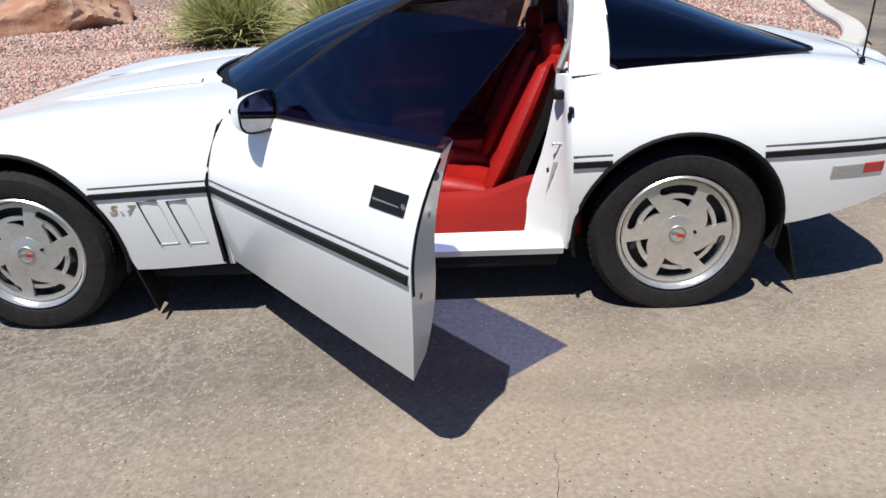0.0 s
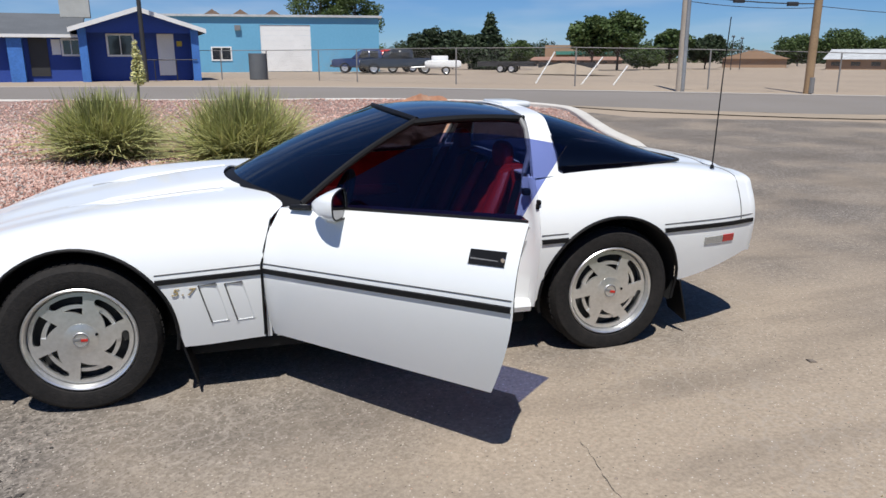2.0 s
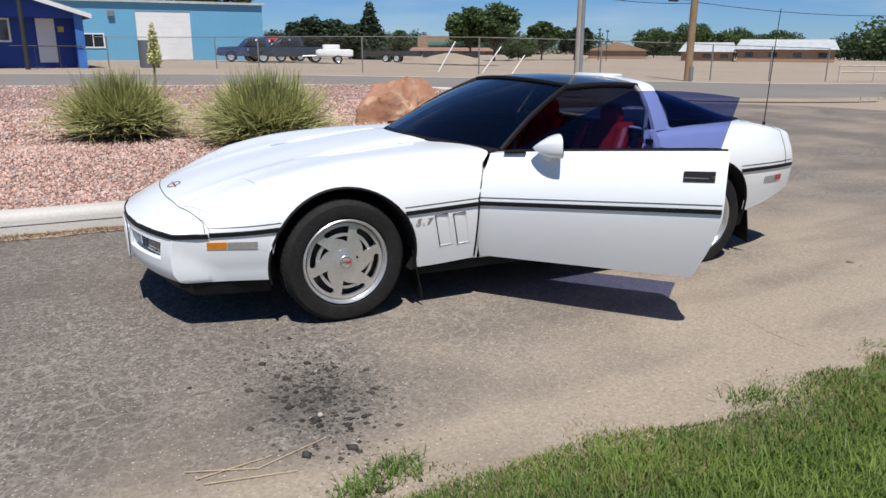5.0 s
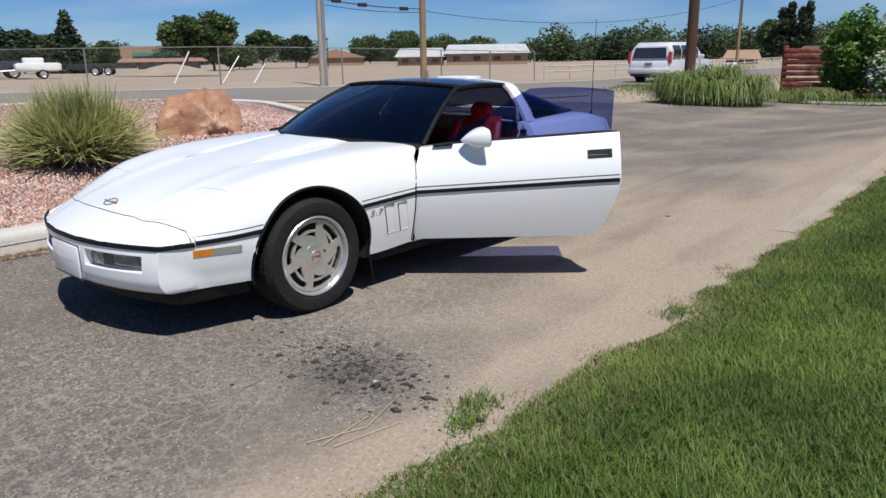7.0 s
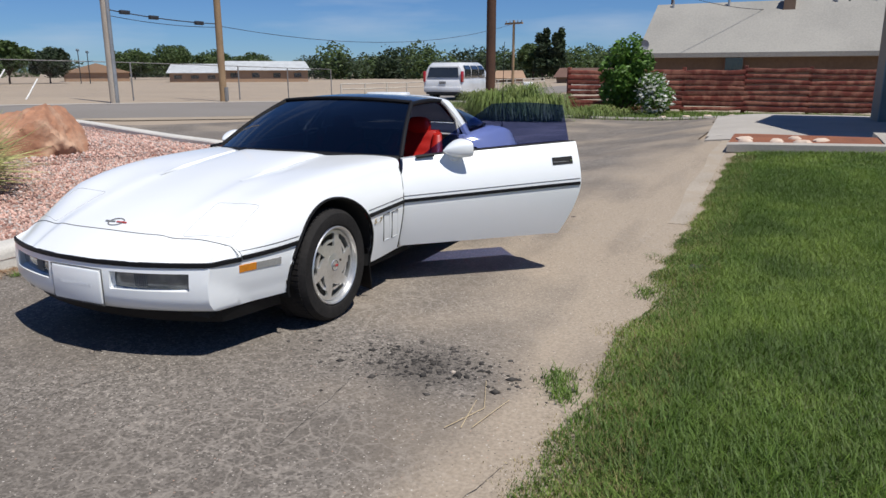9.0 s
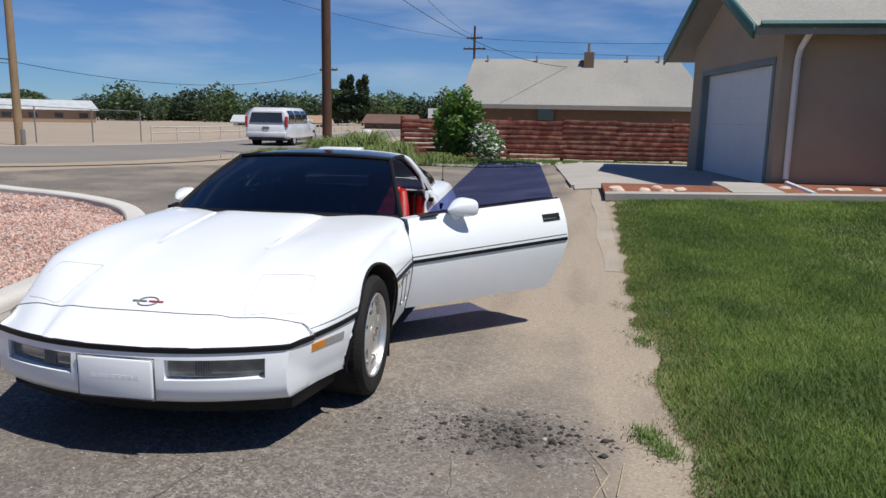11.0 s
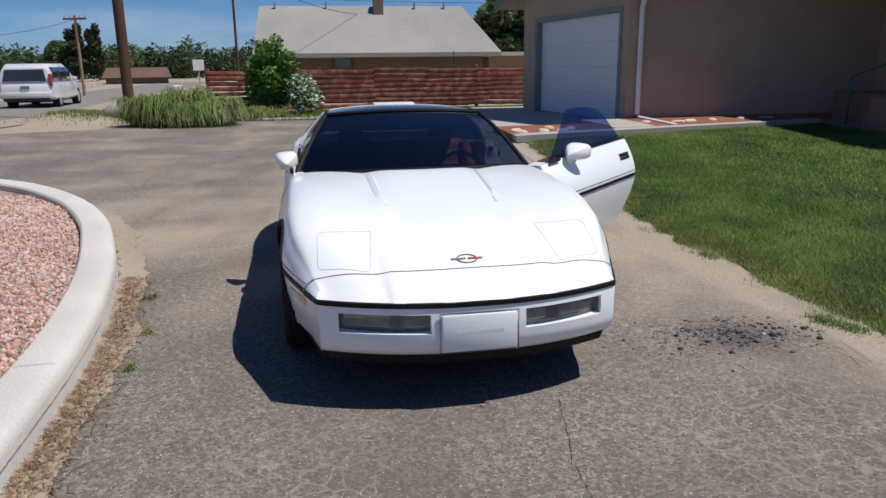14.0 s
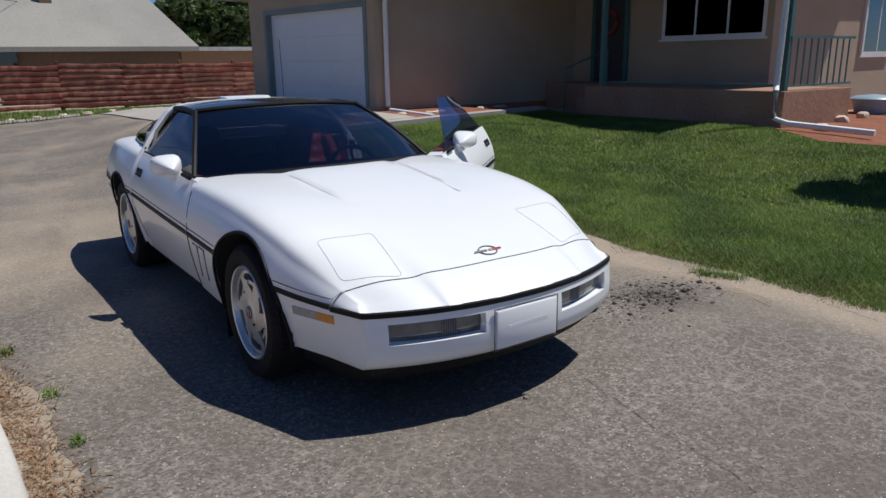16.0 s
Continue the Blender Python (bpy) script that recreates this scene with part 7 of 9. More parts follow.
far_trees = [
    # x, y, height, spread, kind, dark
    (27.0, 86.4, 4.9, 3.2, "round", 1), (30.4, 88.5, 4.7, 2.4, "round", 1), (24.0, 88.0, 5.2, 3.0, "round", 1), (31.7, 85.9, 7.2, 2.9, "cone", 1), (36.7, 88.2, 4.0, 2.0, "round", 0),
    (14.5, 122.0, 15.5, 5.6, "round", 0), (20.0, 120.0, 13.8, 5.2, "round", 0), (41.4, 77.0, 6.5, 3.0, "bare", 0), (44.5, 76.4, 6.9, 3.3, "bare", 0),
    (55.4, 82.5, 5.5, 2.6, "round", 0), (60.2, 81.6, 4.6, 2.7, "round", 1), (50.7, 80.8, 3.0, 2.3, "round", 0),
    (97.4, 108.0, 5.1, 4.2, "round", 0), (102.8, 103.0, 6.2, 4.6, "round", 0), (107.9, 97.7, 5.3, 4.2, "round", 0), (111.5, 92.0, 4.6, 4.2, "round", 0),
    (109.2, 32.7, 8.4, 2.3, "tall", 1), (108.8, 30.2, 8.3, 2.2, "tall", 1), (111.6, 35.0, 5.8, 3.0, "round", 0),
    (44.6, -12.5, 6.4, 2.4, "round", 0), (47.0, -16.5, 6.2, 3.0, "round", 0), (45.0, -14.7, 6.9, 2.4, "round", 0),
]
for k, (x, y, h, s, kind, dark) in enumerate(far_trees):
    tree((x, y, -0.3), h, s, k + 3, LEAFDARK if dark else LEAF, 7000, 0.24, kind,
         "dark green conifer in the distance" if kind == "cone" else ("tall narrow poplar beyond the street" if kind == "tall" else "leafy green tree in the distance"), group="far trees")

# the woods along the horizon
g = random.Random(4)
lobes = []
for k in range(150):
    a = radians(-32 + 64 * g.random())
    r = 128 + 30 * g.random()
    x, y = r * math.cos(a), 8 + r * math.sin(a)
    h = g.choice((3.4, 3.9, 4.6, 5.2, 6.0, 6.8)) * g.uniform(0.9, 1.1)
    lobes.append((x, y, h * 0.45, g.uniform(2.2, 4.0), g.uniform(2.2, 4.0), h * 0.55))
for k in range(70):
    a = radians(30 + 105 * g.random())
    r = 190 + 40 * g.random()
    h = g.uniform(4.0, 7.5)
    lobes.append((r * math.cos(a), 8 + r * math.sin(a), h * 0.4, g.uniform(4, 7), g.uniform(4, 7), h * 0.55))
for k, mat in ((0, LEAFDARK), (1, LEAF)):
    v, f = leaf_cloud(lobes[k::2], 100000, 0.33, 77 + k)
    tagged(cloud_mesh("far_woods", v, f, mat), "dark green belt of trees along the horizon" if k == 0 else "lighter green trees in the far woods", "woods", kind="stuff")

# out of the camera's view, inferred from and placed for its shadow on the lawn
tree((-0.20, -7.2, land(-0.20, -7.2)), 3.9, 0.70, 91, LEAF, 5000, 0.07, "round", "unseen small leafy tree that casts a shadow on the lawn")

# boulders on the gravel island


def boulder(at, size, seed, turn):
    """A split sandstone block: a noisy ball cut flat by a few slanting planes."""
    bm = bmesh.new()
    bmesh.ops.create_icosphere(bm, subdivisions=5, radius=1.0)
    off = Vector((seed * 3.7, seed * 1.3, seed * 5.1))
    cuts = [(Vector((0.75, -0.35, 0.55)), 0.52), (Vector((-0.35, -0.25, 0.9)), 0.60), (Vector((0.2, -0.95, 0.05)), 0.62), (Vector((0.9, 0.2, -0.25)), 0.72), (Vector((-0.95, 0.0, 0.2)), 0.74), (Vector((0.1, 0.9, 0.3)), 0.7), (Vector((0.55, -0.65, -0.50)), 0.46), (Vector((-0.1, 0.15, 1.0)), 0.66)]
    for v in bm.verts:
        d = v.co.normalized()
        r = 1.0
        for nrm, dist in cuts:
            c = d.dot(nrm.normalized())
            if c > 0.05:
                r = min(r, dist / c)
        r += 0.05 * noise.noise(d * 2.2 + off) + 0.035 * noise.noise(d * 6 + off) + 0.022 * noise.noise(d * 15 + off)
        v.co = Vector((d.x * size[0], d.y * size[1], d.z * size[2])) * r
    ob = link("boulder", bm, ROCK)
    ob.matrix_world = pose(*at, 0, 0, turn)
    return tagged(ob, "large red sandstone boulder on the gravel", "boulder", "boulders")


boulder((2.95, 5.6, land(2.9, 5.5) + 0.33), (0.74, 0.72, 0.86), 5, -35)
boulder((-3.85, 7.3, land(-3.8, 7.3) + 0.34), (1.15, 0.95, 0.78), 9, 20)


def yucca(x, y, radius, height, seed, stalk):
    d = in_island(x, y)
    z = bed_z(x, y, d) - 0.03
    root = thing("yucca", (x, y, z), "spiky grey-green yucca with a cream flower stalk" if stalk else "spiky grey-green yucca clump on gravel", "yucca", "yuccas")
    g = np.random.default_rng(seed)

    def leaves(n, mat, name, emin, emax, length, width):
        az, el = g.uniform(0, 2 * np.pi, n), np.radians(g.uniform(emin, emax, n))
        L = length * g.uniform(0.75, 1.1, n) * (1 - 0.24 * np.sin(el) ** 2)
        core = np.stack([0.16 * radius * g.normal(size=n), 0.16 * radius * g.normal(size=n), 0.03 + 0.2 * height * g.random(n)], 1)
        dirn = np.stack([np.cos(az) * np.cos(el), np.sin(az) * np.cos(el), np.sin(el)], 1)
        side = np.stack([-np.sin(az), np.cos(az), np.zeros(n)], 1)
        droop = np.array([0, 0, -1.0]) * (0.10 * L * np.cos(el))[:, None]
        mid, tip = core + dirn * (L * 0.55)[:, None], core + dirn * L[:, None] + droop
        tip[:, 2] = np.maximum(tip[:, 2], 0.02)
        w = (width * g.uniform(0.8, 1.2, n) / 2)[:, None]
        keel = np.cross(side, dirn) * w * 0.5
        v = np.stack([core - side * w, core + side * w, mid - side * w * 0.85, mid + side * w * 0.85, tip, mid - keel, core - keel], 1).reshape(-1, 3)
        i = np.arange(n)[:, None] * 7
        f = np.concatenate([i + q for q in ([0, 6, 5], [0, 5, 2], [6, 1, 3], [6, 3, 5], [2, 5, 4], [5, 3, 4])])
        return cloud_mesh(name, v, f, mat, root)

    leaves(2500, YUCCA, "leaves", 6, 88, radius * 1.04, 0.019)
    leaves(420, YUCCADRY, "dry_leaves", -8, 22, radius * 0.8, 0.015)
    if stalk:
        bm = bmesh.new()
        tube(bm, [(0.38, -0.05, 0.2), (0.44, -0.05, height + 0.45)], 0.02, 7, 0.008)
        st = part("stalk", bm, YUCCA, root)
        lob = [(0.43, -0.05, height + 0.12 + 0.07 * k, 0.085 - 0.011 * k, 0.085 - 0.011 * k, 0.07) for k in range(6)]
        v, f = leaf_cloud(lob, 900, 0.022, seed)
        cloud_mesh("blossom", v, f, FLOWER, st)


yucca(-0.80, 5.05, 0.86, 0.80, 21, True)
yucca(0.72, 4.2, 0.96, 0.70, 22, False)

# tall light-green shrub, white-blossom shrub and the day lilies by the drive's end
shrub = thing("shrub", (21.4, 1.95, 0.0), "tall bright green leafy shrub by the fence", "shrub")
bm = bmesh.new()
rg = random.Random(2)
lobes = []
for k in range(11):
    a = 2.4 * k
    p = (0.55 * math.cos(a) * rg.random(), 0.62 * math.sin(a) * rg.uniform(0.4, 1.1), 0.50 + 0.165 * k)
    tube(bm, [(0, 0, 0), (p[0] * 0.5, p[1] * 0.5, p[2] * 0.5), p], 0.03, 6, 0.008)
    lobes.append((*p, 0.50 - 0.02 * k, 0.62 - 0.035 * k, 0.45))
part("stem", bm, BARK, shrub)
v, f = leaf_cloud(lobes, 6500, 0.075, 6)
cloud_mesh("foliage", v, f, SHRUBLEAF, shrub)
shrub = thing("flowering_shrub", (21.0, 0.80, 0.0), "rounded shrub covered in white blossom", "shrub")
lobes = [(0, 0, 0.55, 0.5, 0.52, 0.5), (0.1, 0.15, 0.95, 0.42, 0.45, 0.42)]
v, f = leaf_cloud(lobes, 1700, 0.07, 9)
cloud_mesh("foliage", v, f, SHRUBLEAF, shrub)
v, f = leaf_cloud([(x - 0.06, y, z, a * 1.12, b * 1.12, c * 1.10) for x, y, z, a, b, c in lobes], 900, 0.062, 10)
cloud_mesh("blossom", v, f, WHITEFLOWER, shrub)
g = np.random.default_rng(31)


def strap_clump(name, at, rx, ry, n, height, seed, label, category, mat=LILYLEAF):
    """Arching strap leaves in an oval clump."""
    g = np.random.default_rng(seed)
    root = thing(name, at, label, category)
    tufts = 26
    ta, tr_ = g.uniform(0, 2 * np.pi, tufts), np.sqrt(g.random(tufts))
    tall = g.uniform(0.62, 1.12, tufts) * (1 - 0.34 * tr_ ** 2)
    which = g.integers(0, tufts, n)
    a, r = ta[which], tr_[which]
    base = np.stack([rx * r * np.cos(a) + 0.10 * g.normal(size=n), ry * r * np.sin(a) + 0.10 * g.normal(size=n), np.zeros(n)], 1)
    az = g.uniform(0, 2 * np.pi, n)
    L = height * tall[which] * g.uniform(0.62, 1.18, n)
    out = np.stack([np.cos(az), np.sin(az), np.zeros(n)], 1)
    side = np.stack([-np.sin(az), np.cos(az), np.zeros(n)], 1)
    w = 0.010
    pts = [base, base + out * (0.18 * L)[:, None] + np.array([0, 0, 1.0]) * (0.62 * L)[:, None], base + out * (0.50 * L)[:, None] + np.array([0, 0, 1.0]) * (0.80 * L)[:, None],
           base + out * (0.86 * L)[:, None] + np.array([0, 0, 1.0]) * ((0.50 - 0.50 * g.random(n)) * L)[:, None]]
    v = np.stack([pts[0] - side * w, pts[0] + side * w, pts[1] - side * w, pts[1] + side * w, pts[2] - side * w * 0.9, pts[2] + side * w * 0.9, pts[3] - side * w * 0.2, pts[3] + side * w * 0.2], 1).reshape(-1, 3)
    i = np.arange(n)[:, None] * 8
    f = np.concatenate([i + [0, 1, 3, 2], i + [2, 3, 5, 4], i + [4, 5, 7, 6]])
    cloud_mesh("leaves", v, f, mat, root)
    return root


strap_clump("day_lily_clump", (17.0, 4.1, 0.02), 0.85, 1.25, 7000, 1.10, 3, "wide arching clump of green day lilies", "plant")
strap_clump("day_lily_clump", (19.4, 2.6, 0.02), 0.9, 1.1, 1300, 0.42, 4, "low green lily bed before the fence", "plant")
# weedy strip at the fence foot
x = g.uniform(18.2, 22.8, 9000)
y = g.uniform(-7.5, 4.0, 9000)
v, f = blades(np.stack([x, y, np.array([land(a, b) for a, b in zip(x, y)])], 1), g.uniform(0.05, 0.16, 9000), g.uniform(0.1, 1, 9000), np.full(9000, 0.02), g)
tagged(cloud_mesh("weeds", v, f, GRASS), "rough green weeds at the foot of the fence", "weeds", kind="stuff")
sheet("verge", material("verge_soil", (0.17, 0.15, 0.075), 0.97, color2=(0.12, 0.13, 0.05), grain=20, blotch=0.8), lambda x: (-7.6, 3.0 + 0.3 * (x - 18.5)), 18.55, 24.0, -7, 4, 0.6, 0.012, "weedy soil verge before the fence", "verge")
bm = bmesh.new()
tube(bm, [(18.5, y, 0.03 + land(18.5, y)) for y in np.linspace(-1.4, 3.1, 12)], 0.06, 6)
tagged(link("edging", bm, CONCRETE), "low concrete edging at the drive's end", "edging", kind="structure")

# weeds in the cracks: tufts at kerb and verge
g = np.random.default_rng(41)
for k, (x, y, r, n, mat) in enumerate(((-0.3, -2.28, 0.14, 260, GRASS), (1.25, -2.42, 0.16, 260, GRASS), (-0.45, -2.35, 0.12, 200, GRASS), (2.2, -2.3, 0.10, 150, GRASS),
                                       (3.0, -2.36, 0.08, 120, GRASS), (0.35, 1.70, 0.06, 60, GRASS), (1.05, 1.82, 0.07, 80, GRASS), (-0.2, 1.68, 0.05, 50, GRASS))):
    base = np.stack([x + 0.45 * r * g.normal(size=n), y + 0.32 * r * g.normal(size=n), np.full(n, 0.006)], 1)
    v, f = blades(base, g.uniform(0.012, 0.046, n), g.uniform(0.4, 1.8, n), np.full(n, 0.005), g)
    ob = cloud_mesh("weed_tuft", v, f, mat)
    tagged(ob, "small green weed tuft in the dirt", "weed", "weed tufts", "stuff")
n = 5200
x = g.uniform(-4, 1.6, n)
y = np.array([kerb_y(a) for a in x]) - np.abs(g.normal(0, 0.09, n)) - 0.01
v, f = blades(np.stack([x, y, np.full(n, 0.006)], 1), g.uniform(0.004, 0.022, n), g.uniform(1.5, 5.0, n), np.full(n, 0.006), g)
tagged(cloud_mesh("dry_litter", v, f, LITTER), "dry straw litter along the kerb", "litter", kind="stuff")
sheet("gutter_dirt", DIRT, lambda x: (kerb_y(x) - 0.16 - 0.07 * noise.noise(Vector((x * 1.7, 1, 0))) - 0.05 * noise.noise(Vector((x * 6, 1, 0))), kerb_y(x) + 0.03), -7, 4.5, 1.6, 1.9, 0.12, 0.008, "sandy dirt along the kerb", "dirt")

# crumbled tar heap beside the car, and stray chips on the drive
g = np.random.default_rng(51)


def chips(name, cx, cy, sx, sy, n, smin, smax, mat, label):
    x, y = cx + sx * g.normal(size=n), cy + sy * g.normal(size=n)
    s = g.uniform(smin, smax, n) * np.exp(0.5 * g.normal(size=n))
    z = np.array([land(a, b) for a, b in zip(x, y)]) + s * 0.25
    vv = stone[None] * g.uniform(0.6, 1.3, (n, 6, 1)) * s[:, None, None]
    an = g.uniform(0, 6.28, n)
    R = np.stack([np.stack([np.cos(an), -np.sin(an), 0 * an], 1), np.stack([np.sin(an), np.cos(an), 0 * an], 1), np.stack([0 * an, 0 * an, 0 * an + 0.6], 1)], 1)
    vv = np.einsum("nij,nkj->nki", R, vv) + np.stack([x, y, z], 1)[:, None, :]
    return tagged(cloud_mesh(name, vv.reshape(-1, 3), (np.arange(n)[:, None, None] * 6 + tri[None]).reshape(-1, 3), mat), label, "debris", kind="stuff")


chips("tar_crumbs", -0.36, -1.60, 0.11, 0.24, 4200, 0.0018, 0.0062, TAR, "heap of crumbled black tar on the drive")
chips("tar_crumbs", -0.40, -1.62, 0.20, 0.40, 260, 0.003, 0.010, TAR, "stray black tar lumps on the drive")
chips("pebbles", 0.8, -0.9, 2.6, 1.1, 700, 0.0025, 0.007, material("pebble", (0.34, 0.29, 0.24), 0.9, color2=(0.22, 0.18, 0.15), random=0.4, leaf=0.001), "small loose pebbles on the asphalt")
chips("pebbles", -1.2, 0.3, 1.4, 1.2, 500, 0.0025, 0.006, MATS["pebble"], "small loose pebbles on the asphalt")
for k, pts in enumerate((((1.16, -2.41), (1.27, -2.40), (1.38, -2.42)), ((-0.95, -2.0), (-0.72, -2.08), (-0.45, -1.98)), ((-0.92, -2.06), (-0.66, -2.02)), ((2.00, -2.01), (2.10, -1.99), (2.21, -2.0)), ((2.06, -2.0), (2.13, -2.03), (2.17, -2.02)), ((-0.90, -2.1), (-0.6, -2.15)))):
    bm = bmesh.new()
    tube(bm, [(x, y, 0.012) for x, y in pts], 0.0019, 5, 0.0012)
    tagged(link("twig", bm, STRAW), "dry pale twig lying on the asphalt", "twig", "twigs")
# round irrigation lid in the lawn
lid = thing("valve_lid", (1.925, -2.665, 0.034), "round dark grey irrigation lid in the grass", "lid")
bm = bmesh.new()
lathe(bm, [(0.0001, 0.022), (0.06, 0.020), (0.085, 0.012), (0.09, -0.03)], 24, "z")
part("cap", bm, PLASTIC, lid)

# pale rock and a weedy hump of dirt beside the street corner
bm = bmesh.new()
bmesh.ops.create_icosphere(bm, subdivisions=4, radius=1.0)
for v in bm.verts:
    d = v.co.normalized()
    v.co = Vector((d.x * 0.42, d.y * 0.46, d.z * 0.34)) * (1 + 0.12 * noise.noise(d * 1.8 + Vector((4, 1, 2))) + 0.03 * noise.noise(d * 7))
ob = link("boulder", bm, PALEROCK)
ob.matrix_world = pose(19.4, 6.25, land(19.4, 6.25) + 0.20, 0, 0, 30)
tagged(ob, "pale grey rounded boulder beside the utility pole", "boulder")
bm = bmesh.new()
hump = lambda x, y: 0.24 * max(0.0, 1 - ((x - 19.2) / 1.7) ** 2 - ((y - 7.5) / 1.5) ** 2) ** 0.8
grid(bm, [[(x, y, land(x, y) - 0.02 + hump(x, y) * (1 + 0.3 * noise.noise(Vector((x * 2, y * 2, 1))))) for y in np.linspace(5.9, 9.1, 28)] for x in np.linspace(17.4, 21.0, 30)])
tagged(link("dirt_mound", bm, DIRT), "low weedy hump of dirt at the street corner", "mound", kind="structure")
g = np.random.default_rng(61)
n = 2200
x, y = 19.5 + 0.7 * g.normal(size=n), 7.2 + 0.55 * g.normal(size=n)
v, f = blades(np.stack([x, y, np.array([land(a, b) + hump(a, b) - 0.02 for a, b in zip(x, y)])], 1), g.uniform(0.04, 0.16, n), g.uniform(0.2, 1.2, n), np.full(n, 0.02), g)
tagged(cloud_mesh("weeds", v, f, LILYLEAF), "grey-green weeds on the dirt hump", "weeds", kind="stuff")
# long open cracks in the drive
CRACKS = (((-0.98, -0.38), (-1.30, -0.31), (-1.52, -0.25), (-1.70, -0.24), (-1.86, -0.22), (-2.01, -0.17)), ((-0.67, -1.39), (-0.84, -1.42), (-1.10, -1.45), (-1.37, -1.48)),
          ((-1.13, -2.31), (-1.29, -2.28), (-1.49, -2.24)), ((1.89, -1.70), (1.88, -1.84), (1.86, -2.00), (1.86, -2.17)))
for pts in CRACKS:
    bm = bmesh.new()
    fine = []
    for (xa, ya), (xb, yb) in zip(pts, pts[1:]):
        for t in np.linspace(0, 1, 9)[:-1]:
            x, y = xa + (xb - xa) * t, ya + (yb - ya) * t
            fine.append((x + 0.012 * noise.noise(Vector((x * 22, y * 22, 1))), y + 0.012 * noise.noise(Vector((x * 22, y * 22, 9)))))
    rows = []
    for k, (x, y) in enumerate(fine):
        w = 0.0010 + 0.0014 * noise.noise(Vector((x * 30, y * 30, 4)))
        rows.append([(x - w, y - w, land(x, y) + 0.0075), (x + w, y + w, land(x, y) + 0.0075)])
    grid(bm, rows)
    part("crack", bm, CRACK, drive)


# ---- street: poles, wires and fences ----
def pole(x, y, height, r0, r1, mat, label, name="utility_pole", arms=()):
    root = thing(name, (x, y, land(x, y)), label, "pole")
    bm = bmesh.new()
    tube(bm, [(0, 0, -0.3), (0, 0, height / 2), (0, 0, height)], r0, 12, r1)
    part("shaft", bm, mat, root)
    for z, half, turn in arms:
        m = pose(0, 0, z, 0, 0, turn)
        bm = bmesh.new()
        box(bm, -half, half, -0.06, 0.06, -0.06, 0.06, m=m)
        part("crossarm", bm, mat, root, soft=False)
        for s in (-0.9, -0.45, 0.45, 0.9):
            bm = bmesh.new()
            p = m @ Vector((s * half, 0, 0.06))
            tube(bm, [p, p + Vector((0, 0, 0.14))], 0.035, 6, 0.02)
            part("insulator", bm, GREYTRIM, root)
    return root


p1 = pole(15.88, 19.25, 9.5, 0.125, 0.10, POLEGREY, "weathered grey wooden pole with a grey steel conduit")
bm = bmesh.new()
tube(bm, [(0.05, -0.13, -0.2), (0.05, -0.12, 4.0)], 0.075, 10)
part("conduit", bm, STEEL, p1, "grey steel conduit")
p2 = pole(20.4, 18.12, 9.5, 0.15, 0.12, POLEPALE, "weathered wooden utility pole")
bm = bmesh.new()
tube(bm, [(0, -0.16, 0.0), (0, -0.16, 0.55)], 0.09, 8)
part("guard", bm, GREYTRIM, p2)
pole(20.0, 6.12, 10.5, 0.165, 0.14, POLEWOOD, "thick dark brown utility pole")
pole(44.5, 14.2, 4.7, 0.10, 0.08, POLEPALE, "far wooden utility pole with crossarm", arms=((4.5, 0.75, 70),))
pole(60.5, 6.4, 9.3, 0.12, 0.09, POLEWOOD, "far dark utility pole with crossarms", arms=((7.4, 1.0, 80), (8.3, 0.7, 80)))
pole(58.5, 74.0, 3.9, 0.05, 0.05, PLASTIC, "far dark lamp post", "lamp_post", arms=((3.85, 0.45, 35),))
pole(59.3, 73.4, 3.7, 0.05, 0.05, PLASTIC, "far dark lamp post", "lamp_post", arms=((3.65, 0.45, 35),))
pole(-3.44, 33.4, 9.0, 0.105, 0.09, PLASTIC, "thin dark pole before the blue house")


def wire(name, a, b, sag, r=0.012, label="thin dark overhead wire"):
    a, b = Vector(a), Vector(b)
    bm = bmesh.new()
    tube(bm, [a.lerp(b, f) - Vector((0, 0, sag * 4 * f * (1 - f))) for f in np.linspace(0, 1, 15)], r, 5)
    tagged(link(name, bm, WIRE), label, "wire", "overhead wires")


wire("overhead_wire", (-40, 30, 5.5), (15.9, 19.2, 3.9), 0.3)
wire("overhead_wire", (15.9, 19.1, 3.55), (20.4, 18.12, 3.28), 0.08, 0.02)
wire("overhead_wire", (15.9, 19.1, 3.35), (20.4, 18.12, 3.15), 0.1)
wire("overhead_wire", (20.4, 18.12, 3.2), (44.5, 14.2, 4.5), 0.9)
wire("overhead_wire", (20.4, 18.12, 8.5), (60.5, 6.4, 8.2), 0.8, 0.014)
wire("overhead_wire", (60.5, 6.4, 8.3), (31, -30, 6.2), 0.8, 0.014)
wire("overhead_wire", (60.5, 6.4, 7.4), (31, -30, 5.0), 0.6, 0.014)
wire("overhead_wire", (20.0, 6.1, 7.0), (31.5, -2.0, 3.9), 0.9)
wire("overhead_wire", (20.0, 6.1, 9.0), (60.5, 6.4, 8.5), 0.8)
for x, y, z in ((16.5, 18.95, 3.50), (17.6, 18.7, 3.38), (19.4, 18.2, 3.27)):
    th = thing("wire_fitting", (x, y, z), "dark fitting hanging on the overhead wire", "fitting", "wire fittings")
    bm = bmesh.new()
    box(bm, -0.20, 0.20, -0.07, 0.07, -0.08, 0.06, bevel=0.02)
    part("housing", bm, PLASTIC, th)

